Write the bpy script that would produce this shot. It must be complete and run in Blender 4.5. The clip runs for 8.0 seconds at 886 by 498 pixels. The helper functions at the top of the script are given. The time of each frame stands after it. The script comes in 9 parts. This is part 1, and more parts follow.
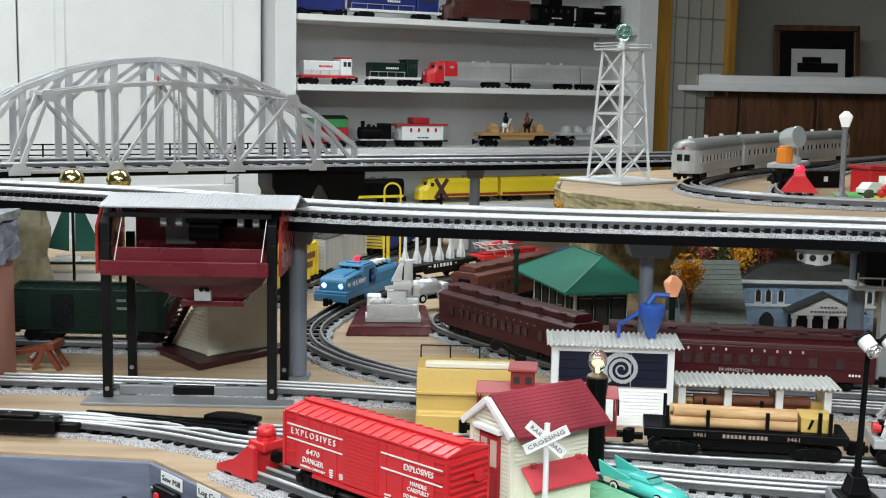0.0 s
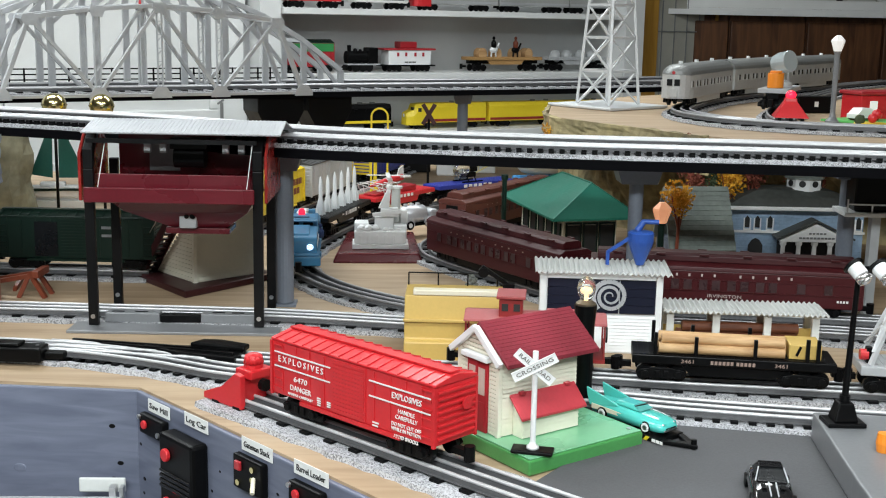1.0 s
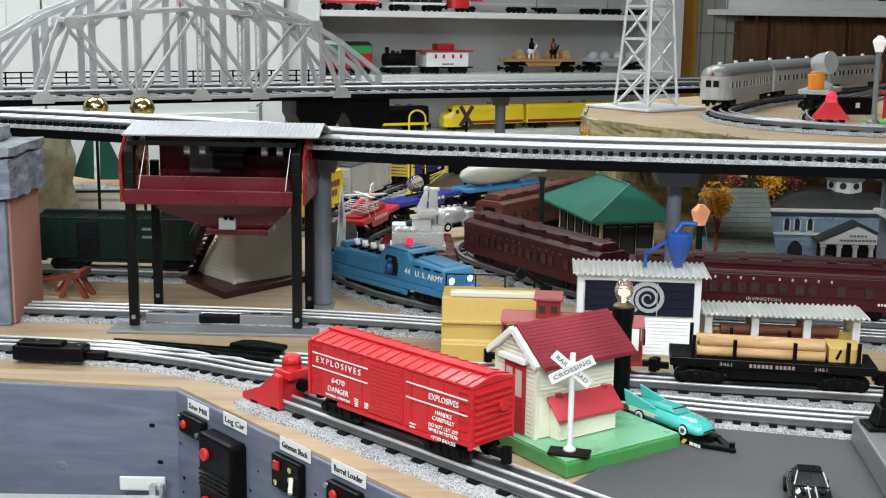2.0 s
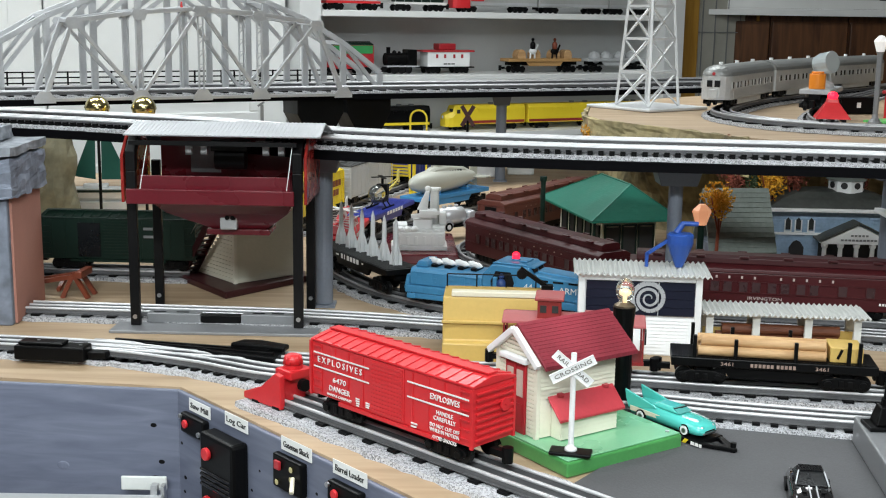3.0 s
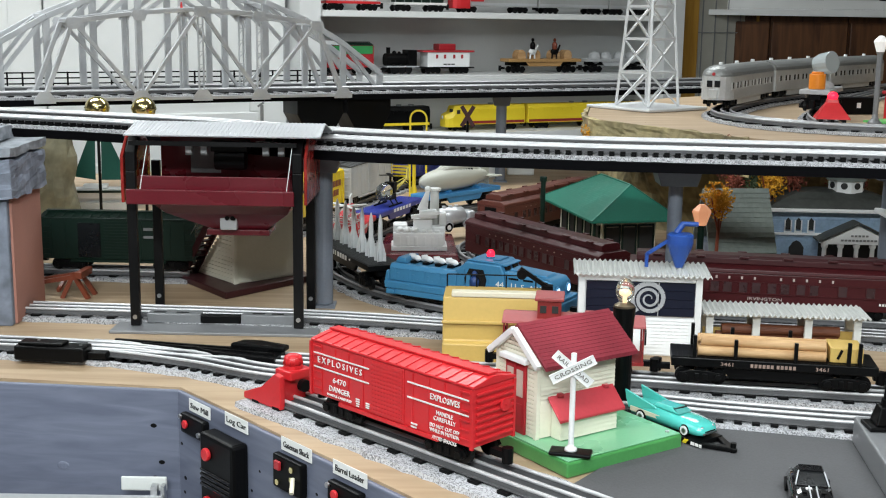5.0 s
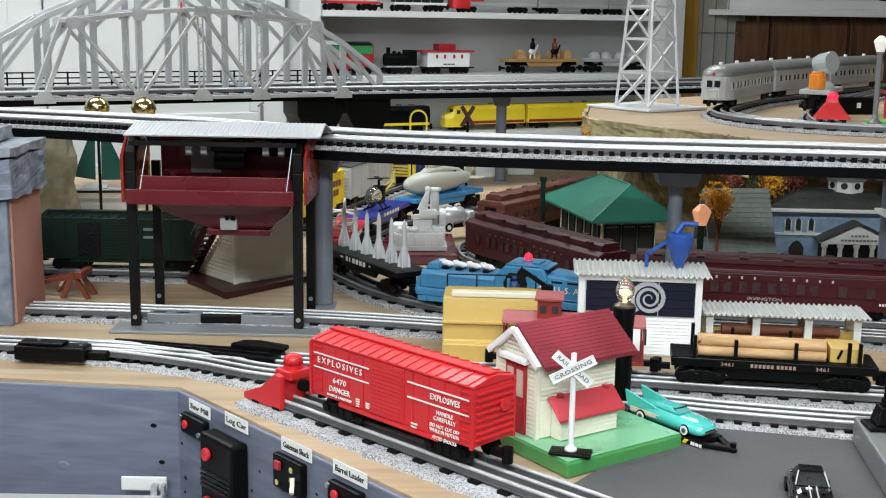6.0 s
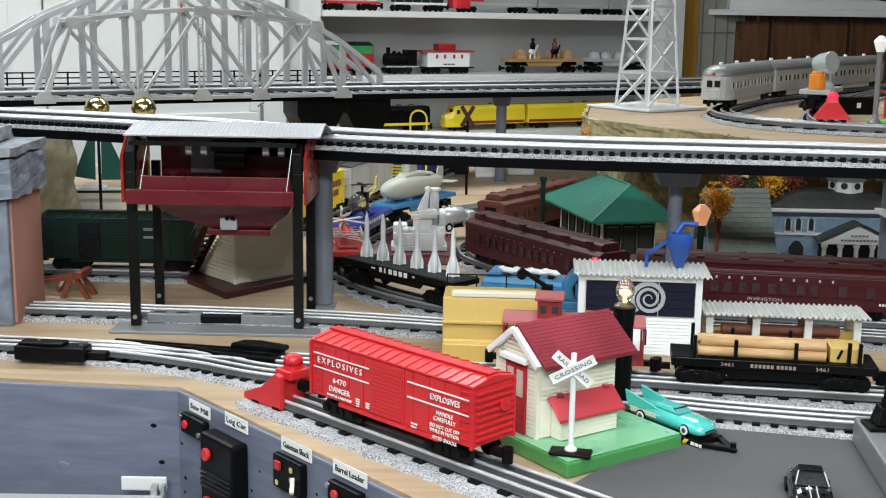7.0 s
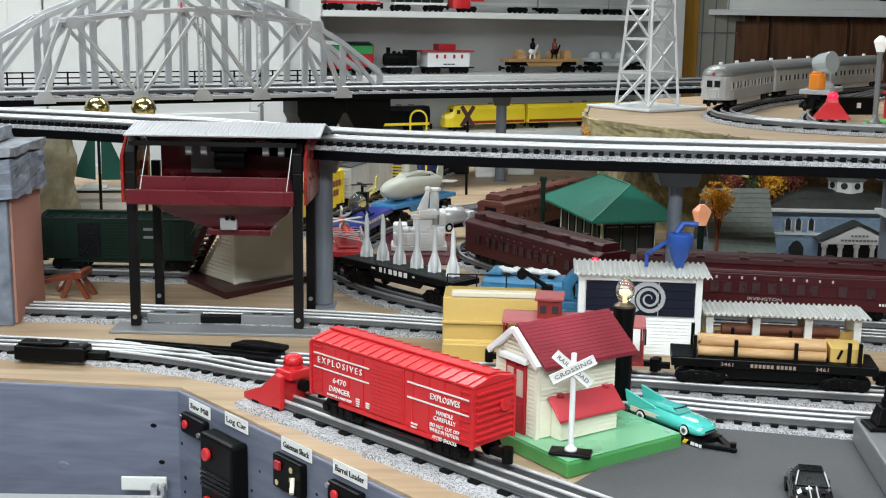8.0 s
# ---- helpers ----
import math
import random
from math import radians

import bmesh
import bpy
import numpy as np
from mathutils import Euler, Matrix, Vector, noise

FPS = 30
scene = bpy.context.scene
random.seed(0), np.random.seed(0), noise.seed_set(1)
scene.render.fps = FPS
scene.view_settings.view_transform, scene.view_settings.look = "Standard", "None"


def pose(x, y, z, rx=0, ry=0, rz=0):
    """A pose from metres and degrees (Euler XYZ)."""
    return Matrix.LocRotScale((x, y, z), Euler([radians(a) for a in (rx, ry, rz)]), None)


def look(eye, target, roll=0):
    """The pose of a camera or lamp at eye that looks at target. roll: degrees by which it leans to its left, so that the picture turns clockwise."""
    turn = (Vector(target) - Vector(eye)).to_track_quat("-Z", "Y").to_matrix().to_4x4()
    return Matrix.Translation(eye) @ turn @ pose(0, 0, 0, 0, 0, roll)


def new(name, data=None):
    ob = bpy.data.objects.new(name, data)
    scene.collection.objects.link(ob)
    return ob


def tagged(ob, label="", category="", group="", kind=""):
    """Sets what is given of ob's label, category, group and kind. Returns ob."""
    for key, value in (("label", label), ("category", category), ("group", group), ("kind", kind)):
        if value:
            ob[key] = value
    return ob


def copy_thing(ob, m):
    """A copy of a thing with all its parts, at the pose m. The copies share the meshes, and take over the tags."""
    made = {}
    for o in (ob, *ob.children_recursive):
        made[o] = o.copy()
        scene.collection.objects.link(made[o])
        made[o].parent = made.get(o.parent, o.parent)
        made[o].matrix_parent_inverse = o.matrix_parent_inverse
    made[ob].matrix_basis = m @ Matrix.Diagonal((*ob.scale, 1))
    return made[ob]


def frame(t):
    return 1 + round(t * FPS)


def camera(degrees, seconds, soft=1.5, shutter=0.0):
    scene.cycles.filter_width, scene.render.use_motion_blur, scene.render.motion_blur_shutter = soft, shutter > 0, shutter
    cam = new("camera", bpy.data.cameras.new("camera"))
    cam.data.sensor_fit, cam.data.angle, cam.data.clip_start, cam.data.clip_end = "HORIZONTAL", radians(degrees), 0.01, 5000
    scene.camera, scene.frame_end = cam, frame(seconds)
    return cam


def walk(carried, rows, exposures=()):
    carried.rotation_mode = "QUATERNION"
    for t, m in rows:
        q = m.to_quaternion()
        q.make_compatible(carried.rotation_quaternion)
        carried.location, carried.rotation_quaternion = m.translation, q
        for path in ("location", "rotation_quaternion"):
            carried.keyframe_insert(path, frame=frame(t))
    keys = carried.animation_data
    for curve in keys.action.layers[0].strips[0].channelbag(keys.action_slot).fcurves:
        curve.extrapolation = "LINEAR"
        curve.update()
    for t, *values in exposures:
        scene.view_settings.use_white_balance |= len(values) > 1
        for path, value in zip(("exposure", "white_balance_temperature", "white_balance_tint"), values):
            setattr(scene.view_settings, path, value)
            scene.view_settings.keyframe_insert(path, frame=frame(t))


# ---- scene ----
cam = camera(40.95, 8.0, 1.1)


def view(yaw, pitch, roll, x=0.0, y=0.0, z=1.40):
    eye = Vector((x, y, z))
    a, b = radians(yaw), radians(pitch)
    return look(eye, eye + Vector((-math.sin(a) * math.cos(b), math.cos(a) * math.cos(b), math.sin(b))), roll)


walk(cam, [
    (0.0, view(-1.223, -7.489, 1.054, 0, -0.0099)),
    (0.1, view(-1.53, -7.85, 1.06, 0, -0.008)),
    (0.2, view(-1.64, -8.80, 1.07, 0, -0.006)),
    (0.3, view(-1.70, -9.10, 1.08, 0, -0.004)),
    (0.5, view(-1.762, -9.485, 1.096, 0, -0.0025, 1.3994)),
    (0.7, view(-1.80, -10.25, 1.10, 0, 0.0, 1.3994)),
    (0.8, view(-1.83, -10.60, 1.10, 0, 0.001, 1.3993)),
    (1.0, view(-1.898, -11.061, 1.106, 0, 0.0032, 1.3993)),
    (1.2, view(-1.84, -11.08, 1.09, 0, 0.0033, 1.3993)),
    (1.3, view(-1.28, -11.03, 1.01, 0, 0.0034, 1.3993)),
    (1.4, view(-0.40, -10.99, 0.90, 0, 0.0035, 1.3993)),
    (1.5, view(-0.263, -10.985, 0.884, 0, 0.0035, 1.3993)),
    (1.7, view(-0.16, -10.995, 0.875, 0, 0.002, 1.3996)),
    (2.8, view(0, -11.02, 0.85)),
    (3.5, view(0, -11.02, 0.85)),
    (4.5, view(-0.001, -11.005, 0.836)),
    (8.0, view(-0.001, -11.005, 0.835)),
])

# ---------------------------------------------------------------- light
world = bpy.data.worlds.new("room_world")
scene.world = world
world.use_nodes = True
world.node_tree.nodes["Background"].inputs["Color"].default_value = (0.82, 0.9, 1.0, 1)
world.node_tree.nodes["Background"].inputs["Strength"].default_value = 0.25
scene.view_settings.exposure = 0.0
LAMP_WATTS = 22.2
TZ = 1.0       # top of the layout table
EZ = 1.2286    # upper level


# ---------------------------------------------------------------- materials
def mat(name, col, rough=0.5, metal=0.0, var=0.12, fine=260.0, coarse=14.0, bump=0.08, glow=0.0, glow_col=None, clear=0.0, coat=0.0, spec=0.5):
    m = bpy.data.materials.new(name)
    m.use_nodes = True
    nt = m.node_tree
    n, l = nt.nodes, nt.links
    bsdf = n["Principled BSDF"]
    tc = n.new("ShaderNodeTexCoord")
    a, b = n.new("ShaderNodeTexNoise"), n.new("ShaderNodeTexNoise")
    a.inputs["Scale"].default_value, b.inputs["Scale"].default_value = fine, coarse
    a.inputs["Detail"].default_value = b.inputs["Detail"].default_value = 4
    l.new(tc.outputs["Object"], a.inputs["Vector"])
    l.new(tc.outputs["Object"], b.inputs["Vector"])
    mix = n.new("ShaderNodeMath")
    mix.operation = "MULTIPLY_ADD"
    l.new(a.outputs["Fac"], mix.inputs[0])
    mix.inputs[1].default_value = 0.5
    l.new(b.outputs["Fac"], mix.inputs[2])
    ramp = n.new("ShaderNodeMapRange")
    ramp.inputs["From Min"].default_value, ramp.inputs["From Max"].default_value = 0.45, 1.05
    ramp.inputs["To Min"].default_value, ramp.inputs["To Max"].default_value = 1 - var, 1 + var
    l.new(mix.outputs[0], ramp.inputs["Value"])
    hue = n.new("ShaderNodeHueSaturation")
    hue.inputs["Color"].default_value = (*col, 1)
    l.new(ramp.outputs["Result"], hue.inputs["Value"])
    l.new(hue.outputs["Color"], bsdf.inputs["Base Color"])
    rr = n.new("ShaderNodeMapRange")
    rr.inputs["From Min"].default_value, rr.inputs["From Max"].default_value = 0.3, 0.7
    rr.inputs["To Min"].default_value, rr.inputs["To Max"].default_value = max(0.02, rough - 0.08), min(1, rough + 0.08)
    l.new(b.outputs["Fac"], rr.inputs["Value"])
    l.new(rr.outputs["Result"], bsdf.inputs["Roughness"])
    bsdf.inputs["Metallic"].default_value = metal
    bsdf.inputs["Coat Weight"].default_value = coat
    bsdf.inputs["Specular IOR Level"].default_value = spec
    if bump:
        bp = n.new("ShaderNodeBump")
        bp.inputs["Strength"].default_value, bp.inputs["Distance"].default_value = bump, 0.001
        l.new(a.outputs["Fac"], bp.inputs["Height"])
        l.new(bp.outputs["Normal"], bsdf.inputs["Normal"])
    if glow:
        bsdf.inputs["Emission Color"].default_value = (*(glow_col or col), 1)
        bsdf.inputs["Emission Strength"].default_value = glow
    if clear:
        bsdf.inputs["Transmission Weight"].default_value = clear
        bsdf.inputs["Roughness"].default_value = rough
    return m


def speckle(name, dark, light, scale=420.0, bump=0.6, rough=0.9, mid=0.5):
    """Loose granules: two colours of cells with relief."""
    m = bpy.data.materials.new(name)
    m.use_nodes = True
    n, l = m.node_tree.nodes, m.node_tree.links
    bsdf = n["Principled BSDF"]
    tc, v, no = n.new("ShaderNodeTexCoord"), n.new("ShaderNodeTexVoronoi"), n.new("ShaderNodeTexNoise")
    v.inputs["Scale"].default_value, no.inputs["Scale"].default_value = scale, 18
    l.new(tc.outputs["Object"], v.inputs["Vector"])
    l.new(tc.outputs["Object"], no.inputs["Vector"])
    sep = n.new("ShaderNodeSeparateColor")
    l.new(v.outputs["Color"], sep.inputs["Color"])
    add = n.new("ShaderNodeMath")
    add.operation = "MULTIPLY_ADD"
    l.new(no.outputs["Fac"], add.inputs[0])
    add.inputs[1].default_value = 0.6
    l.new(sep.outputs["Red"], add.inputs[2])
    ramp = n.new("ShaderNodeValToRGB")
    ramp.color_ramp.elements[0].position, ramp.color_ramp.elements[1].position = mid - 0.2, mid + 0.65
    ramp.color_ramp.elements[0].color, ramp.color_ramp.elements[1].color = (*dark, 1), (*light, 1)
    l.new(add.outputs[0], ramp.inputs["Fac"])
    l.new(ramp.outputs["Color"], bsdf.inputs["Base Color"])
    bsdf.inputs["Roughness"].default_value = rough
    bp = n.new("ShaderNodeBump")
    bp.inputs["Strength"].default_value, bp.inputs["Distance"].default_value = bump, 0.0015
    l.new(v.outputs["Distance"], bp.inputs["Height"])
    l.new(bp.outputs["Normal"], bsdf.inputs["Normal"])
    return m


def wood(name, dark, light, scale=6.0, rough=0.45, stretch=(1, 12, 12), bump=0.15):
    m = bpy.data.materials.new(name)
    m.use_nodes = True
    n, l = m.node_tree.nodes, m.node_tree.links
    bsdf = n["Principled BSDF"]
    tc, mp, no, n2 = n.new("ShaderNodeTexCoord"), n.new("ShaderNodeMapping"), n.new("ShaderNodeTexNoise"), n.new("ShaderNodeTexNoise")
    mp.inputs["Scale"].default_value = stretch
    no.inputs["Scale"].default_value, no.inputs["Detail"].default_value, no.inputs["Distortion"].default_value = scale, 6, 0.8
    n2.inputs["Scale"].default_value = 3.0
    l.new(tc.outputs["Object"], mp.inputs["Vector"])
    l.new(mp.outputs["Vector"], no.inputs["Vector"])
    l.new(tc.outputs["Object"], n2.inputs["Vector"])
    add = n.new("ShaderNodeMath")
    add.operation = "MULTIPLY_ADD"
    l.new(n2.outputs["Fac"], add.inputs[0])
    add.inputs[1].default_value = 0.5
    l.new(no.outputs["Fac"], add.inputs[2])
    ramp = n.new("ShaderNodeValToRGB")
    ramp.color_ramp.elements[0].position, ramp.color_ramp.elements[1].position = 0.5, 0.95
    ramp.color_ramp.elements[0].color, ramp.color_ramp.elements[1].color = (*dark, 1), (*light, 1)
    l.new(add.outputs[0], ramp.inputs["Fac"])
    l.new(ramp.outputs["Color"], bsdf.inputs["Base Color"])
    bsdf.inputs["Roughness"].default_value = rough
    bp = n.new("ShaderNodeBump")
    bp.inputs["Strength"].default_value, bp.inputs["Distance"].default_value = bump, 0.001
    l.new(no.outputs["Fac"], bp.inputs["Height"])
    l.new(bp.outputs["Normal"], bsdf.inputs["Normal"])
    return m


WHITE_WALL = mat("white_wall_paint", (0.74, 0.75, 0.75), 0.6, var=0.03)
WHITE_DOOR = mat("white_door_paint", (0.80, 0.81, 0.80), 0.4, var=0.03)
GREY_WALL = mat("grey_wall_paint", (0.40, 0.39, 0.34), 0.7, var=0.06)
CEIL = mat("ceiling_paint", (0.34, 0.34, 0.335), 0.8, var=0.03)
FLOOR = mat("floor_carpet", (0.085, 0.075, 0.065), 0.95, var=0.2)
PLY = wood("plywood_top", (0.33, 0.225, 0.135), (0.50, 0.37, 0.24), 5, 0.55)
SIDE_WALL = mat("beige_wall_paint", (0.24, 0.235, 0.22), 0.7, var=0.05)
BIRCH = wood("birch_edge", (0.55, 0.36, 0.17), (0.72, 0.52, 0.29), 7, 0.5)
FASCIA = wood("grey_blue_fascia_paint", (0.105, 0.118, 0.170), (0.165, 0.182, 0.245), 9, 0.42, (1.2, 9, 9), 0.35)
BALLAST = speckle("grey_ballast", (0.12, 0.12, 0.125), (0.50, 0.50, 0.52), 760, 0.7)
PALE_BALLAST = speckle("pale_ballast", (0.17, 0.17, 0.18), (0.62, 0.62, 0.65), 820, 0.7)
MAT_ROAD = mat("asphalt_mat", (0.085, 0.085, 0.09), 0.85, var=0.22, fine=500, coarse=9, bump=0.3)
TIN = mat("tinplate_rail", (0.64, 0.64, 0.65), 0.42, 0.4, var=0.06, bump=0)
DULL_TIN = mat("dull_rail", (0.40, 0.40, 0.41), 0.4, 0.5, var=0.15, bump=0)
STEEL = mat("bare_steel", (0.55, 0.55, 0.56), 0.35, 1.0)
# Shade beneath the rail head, put into the web's dark colour.
WEB = mat("shaded_rail_web", (0.13, 0.13, 0.135), 0.5, 0.3, var=0.2, bump=0)
SILVER = mat("silver_paint", (0.62, 0.63, 0.65), 0.36, 0.55, var=0.08)
ALUMINIUM = mat("grey_aluminium_shell", (0.50, 0.505, 0.50), 0.36, 0.35, var=0.18)
CAR_ROOF = mat("dull_silver_roof", (0.25, 0.255, 0.25), 0.42, 0.4, var=0.2)
BLACK = mat("black_plastic", (0.003, 0.003, 0.0033), 0.40, var=0.25, spec=0.14)
BLACK_METAL = mat("black_metal", (0.005, 0.005, 0.0055), 0.38, 0.05, var=0.3, spec=0.25)
DECK = mat("dark_deck_board", (0.003, 0.003, 0.004), 0.75, var=0.25, spec=0.05)
RED = mat("red_plastic", (0.60, 0.020, 0.026), 0.40, var=0.10, coat=0.08)
RED_DEEP = mat("deep_red_paint", (0.40, 0.022, 0.03), 0.36, var=0.12)
DARK_MAROON = mat("dark_maroon_plastic", (0.040, 0.007, 0.009), 0.4, var=0.2)
MAROON = mat("maroon_enamel", (0.120, 0.008, 0.015), 0.3, var=0.15, coat=0.3)
MAROON_CAR = mat("maroon_car_paint", (0.055, 0.008, 0.010), 0.42, var=0.15, spec=0.3)
BROWN_CAR = mat("brown_car_paint", (0.115, 0.034, 0.024), 0.38, var=0.15)
ROOF_RED = mat("speckled_roof_red", (0.25, 0.025, 0.04), 0.5, var=0.35, fine=420)
CREAM = mat("cream_siding", (0.78, 0.75, 0.62), 0.5, var=0.06)
WHITE = mat("white_plastic", (0.82, 0.83, 0.83), 0.4, var=0.04)
OFFWHITE = mat("offwhite_plastic", (0.66, 0.67, 0.65), 0.45, var=0.06)
# One enamel in two greens: the lit top paler, the shaded sides darker.
GREEN_LIT_TOP = mat("green_enamel_lit_top", (0.20, 0.50, 0.28), 0.3, var=0.08, coat=0.4)
GREEN_SHADED_SIDE = mat("green_enamel_shaded_side", (0.07, 0.29, 0.08), 0.32, var=0.15, coat=0.4)
GREEN_ROOF = mat("teal_roof", (0.006, 0.145, 0.095), 0.55, var=0.15, fine=420)
DARK_GREEN = mat("dark_green_paint", (0.004, 0.017, 0.011), 0.45, var=0.2, spec=0.3)
YELLOW = mat("yellow_paint", (0.82, 0.62, 0.03), 0.4, var=0.06)
TAN_YELLOW = mat("ramp_yellow", (0.62, 0.42, 0.12), 0.42, var=0.08)
PALE_CREAM = mat("pale_cream", (0.78, 0.72, 0.56), 0.45, var=0.05)
GREY_PLASTIC = mat("grey_plastic", (0.42, 0.43, 0.44), 0.42, var=0.06)
GREY_PAINT = mat("grey_metal_paint", (0.22, 0.225, 0.235), 0.4, 0.2, var=0.1)
BLUEGREY = mat("blue_grey_post", (0.17, 0.19, 0.23), 0.45, var=0.12)
LOCO_BLUE = mat("army_blue", (0.045, 0.20, 0.37), 0.42, var=0.1)
DEEP_BLUE = mat("deep_blue_plastic", (0.02, 0.035, 0.28), 0.35, var=0.1)
SKY_BLUE = mat("flat_blue", (0.05, 0.24, 0.50), 0.4, var=0.1)
HOPPER_BLUE = mat("hopper_blue", (0.025, 0.085, 0.36), 0.35, var=0.1)
TURQ = mat("turquoise_enamel", (0.09, 0.56, 0.50), 0.2, var=0.04, coat=0.7)
NAVY = mat("panel_navy", (0.012, 0.014, 0.028), 0.35, var=0.2, spec=0.3)
LOG = wood("log_wood", (0.40, 0.22, 0.09), (0.66, 0.43, 0.22), 9, 0.6, (2, 10, 10))
LOG_DARK = wood("stained_log", (0.12, 0.035, 0.015), (0.26, 0.09, 0.045), 9, 0.5, (2, 10, 10))
WALNUT = wood("cabinet_walnut", (0.045, 0.016, 0.007), (0.15, 0.062, 0.024), 4, 0.4, (10, 10, 1))
OAK = wood("yellow_oak", (0.30, 0.145, 0.02), (0.48, 0.26, 0.045), 5, 0.45, (10, 10, 1))
ORANGE = mat("orange_plastic", (0.85, 0.26, 0.02), 0.4, var=0.06)
BRASS = mat("polished_brass", (0.70, 0.60, 0.30), 0.14, 1.0, var=0.1)
ROCK = mat("painted_rock", (0.34, 0.28, 0.15), 0.9, var=0.8, fine=60, coarse=16, bump=1.0)
ROCK_GREY = mat("grey_rock", (0.25, 0.27, 0.30), 0.9, var=0.4, fine=80, coarse=20, bump=1.0)
BRICK_PAPER = mat("salmon_brick_paper", (0.42, 0.20, 0.155), 0.85, var=0.18, fine=600, coarse=9, bump=0.3)
STONE_BLUE = mat("blue_grey_stone", (0.19, 0.215, 0.27), 0.85, var=0.5, fine=70, coarse=26, bump=0.8)
MANSION_BLUE = mat("mansion_blue", (0.30, 0.42, 0.56), 0.6, var=0.3, fine=160)
SLATE = mat("grey_green_slate", (0.20, 0.23, 0.21), 0.8, var=0.3, fine=140)
DARK_ROOF = mat("dark_roof", (0.055, 0.06, 0.055), 0.6, var=0.5, fine=120)
TINTED_PANE = mat("tinted_pane", (0.050, 0.026, 0.028), 0.3, var=0.3, coarse=40, spec=0.4)
# Dark glazing, also used on plates that stand for shaded openings.
GLASS_AND_SHADE = mat("dark_glazing_and_shade", (0.008, 0.009, 0.010), 0.25, var=0.2, spec=0.3)
CLEAR = mat("clear_glass", (0.9, 0.95, 0.93), 0.03, var=0.0, bump=0, clear=0.95)
GREEN_GLASS = mat("green_glass", (0.35, 0.62, 0.52), 0.05, var=0.0, bump=0, clear=0.8)
BULB_WARM = mat("warm_bulb", (1.0, 0.72, 0.42), 0.3, var=0, bump=0, glow=1.1)
BULB_ORANGE = mat("orange_globe", (0.95, 0.42, 0.22), 0.4, var=0, bump=0, glow=0.55)
LAMP_WHITE = mat("milk_glass", (0.9, 0.88, 0.86), 0.4, var=0, bump=0, glow=0.3)
RED_GLOW = mat("red_lens_lit", (0.9, 0.012, 0.035), 0.2, var=0, bump=0, glow=2.6)
HEAD_GLOW = mat("headlight_lit", (0.75, 0.92, 1.0), 0.2, var=0, bump=0, glow=3.0)
TUBE_GLOW = mat("ceiling_tube", (0.95, 0.98, 1.0), 0.5, var=0, bump=0, glow=6.0)
LABEL = mat("paper_label", (0.82, 0.82, 0.80), 0.6, var=0.04)
INK = mat("black_ink", (0.02, 0.02, 0.02), 0.6, var=0)
LETTER = mat("white_lettering", (0.80, 0.78, 0.76), 0.5, var=0.05)
DIM_LETTER = mat("dull_lettering", (0.48, 0.40, 0.38), 0.6, var=0.1)
FADED_LETTER = mat("faded_lettering", (0.34, 0.24, 0.20), 0.6, var=0.1)
AUTUMN = mat("autumn_yellow_foliage", (0.62, 0.30, 0.02), 0.9, var=0.4, fine=300)
RUST = mat("autumn_red_foliage", (0.20, 0.05, 0.03), 0.9, var=0.4, fine=300)
MOSS = mat("dark_foliage", (0.05, 0.07, 0.03), 0.9, var=0.4, fine=300)
SAIL = mat("green_sailcloth", (0.008, 0.085, 0.065), 0.8, var=0.15)
REDBROWN = mat("red_brown_plastic", (0.20, 0.045, 0.02), 0.45, var=0.2)


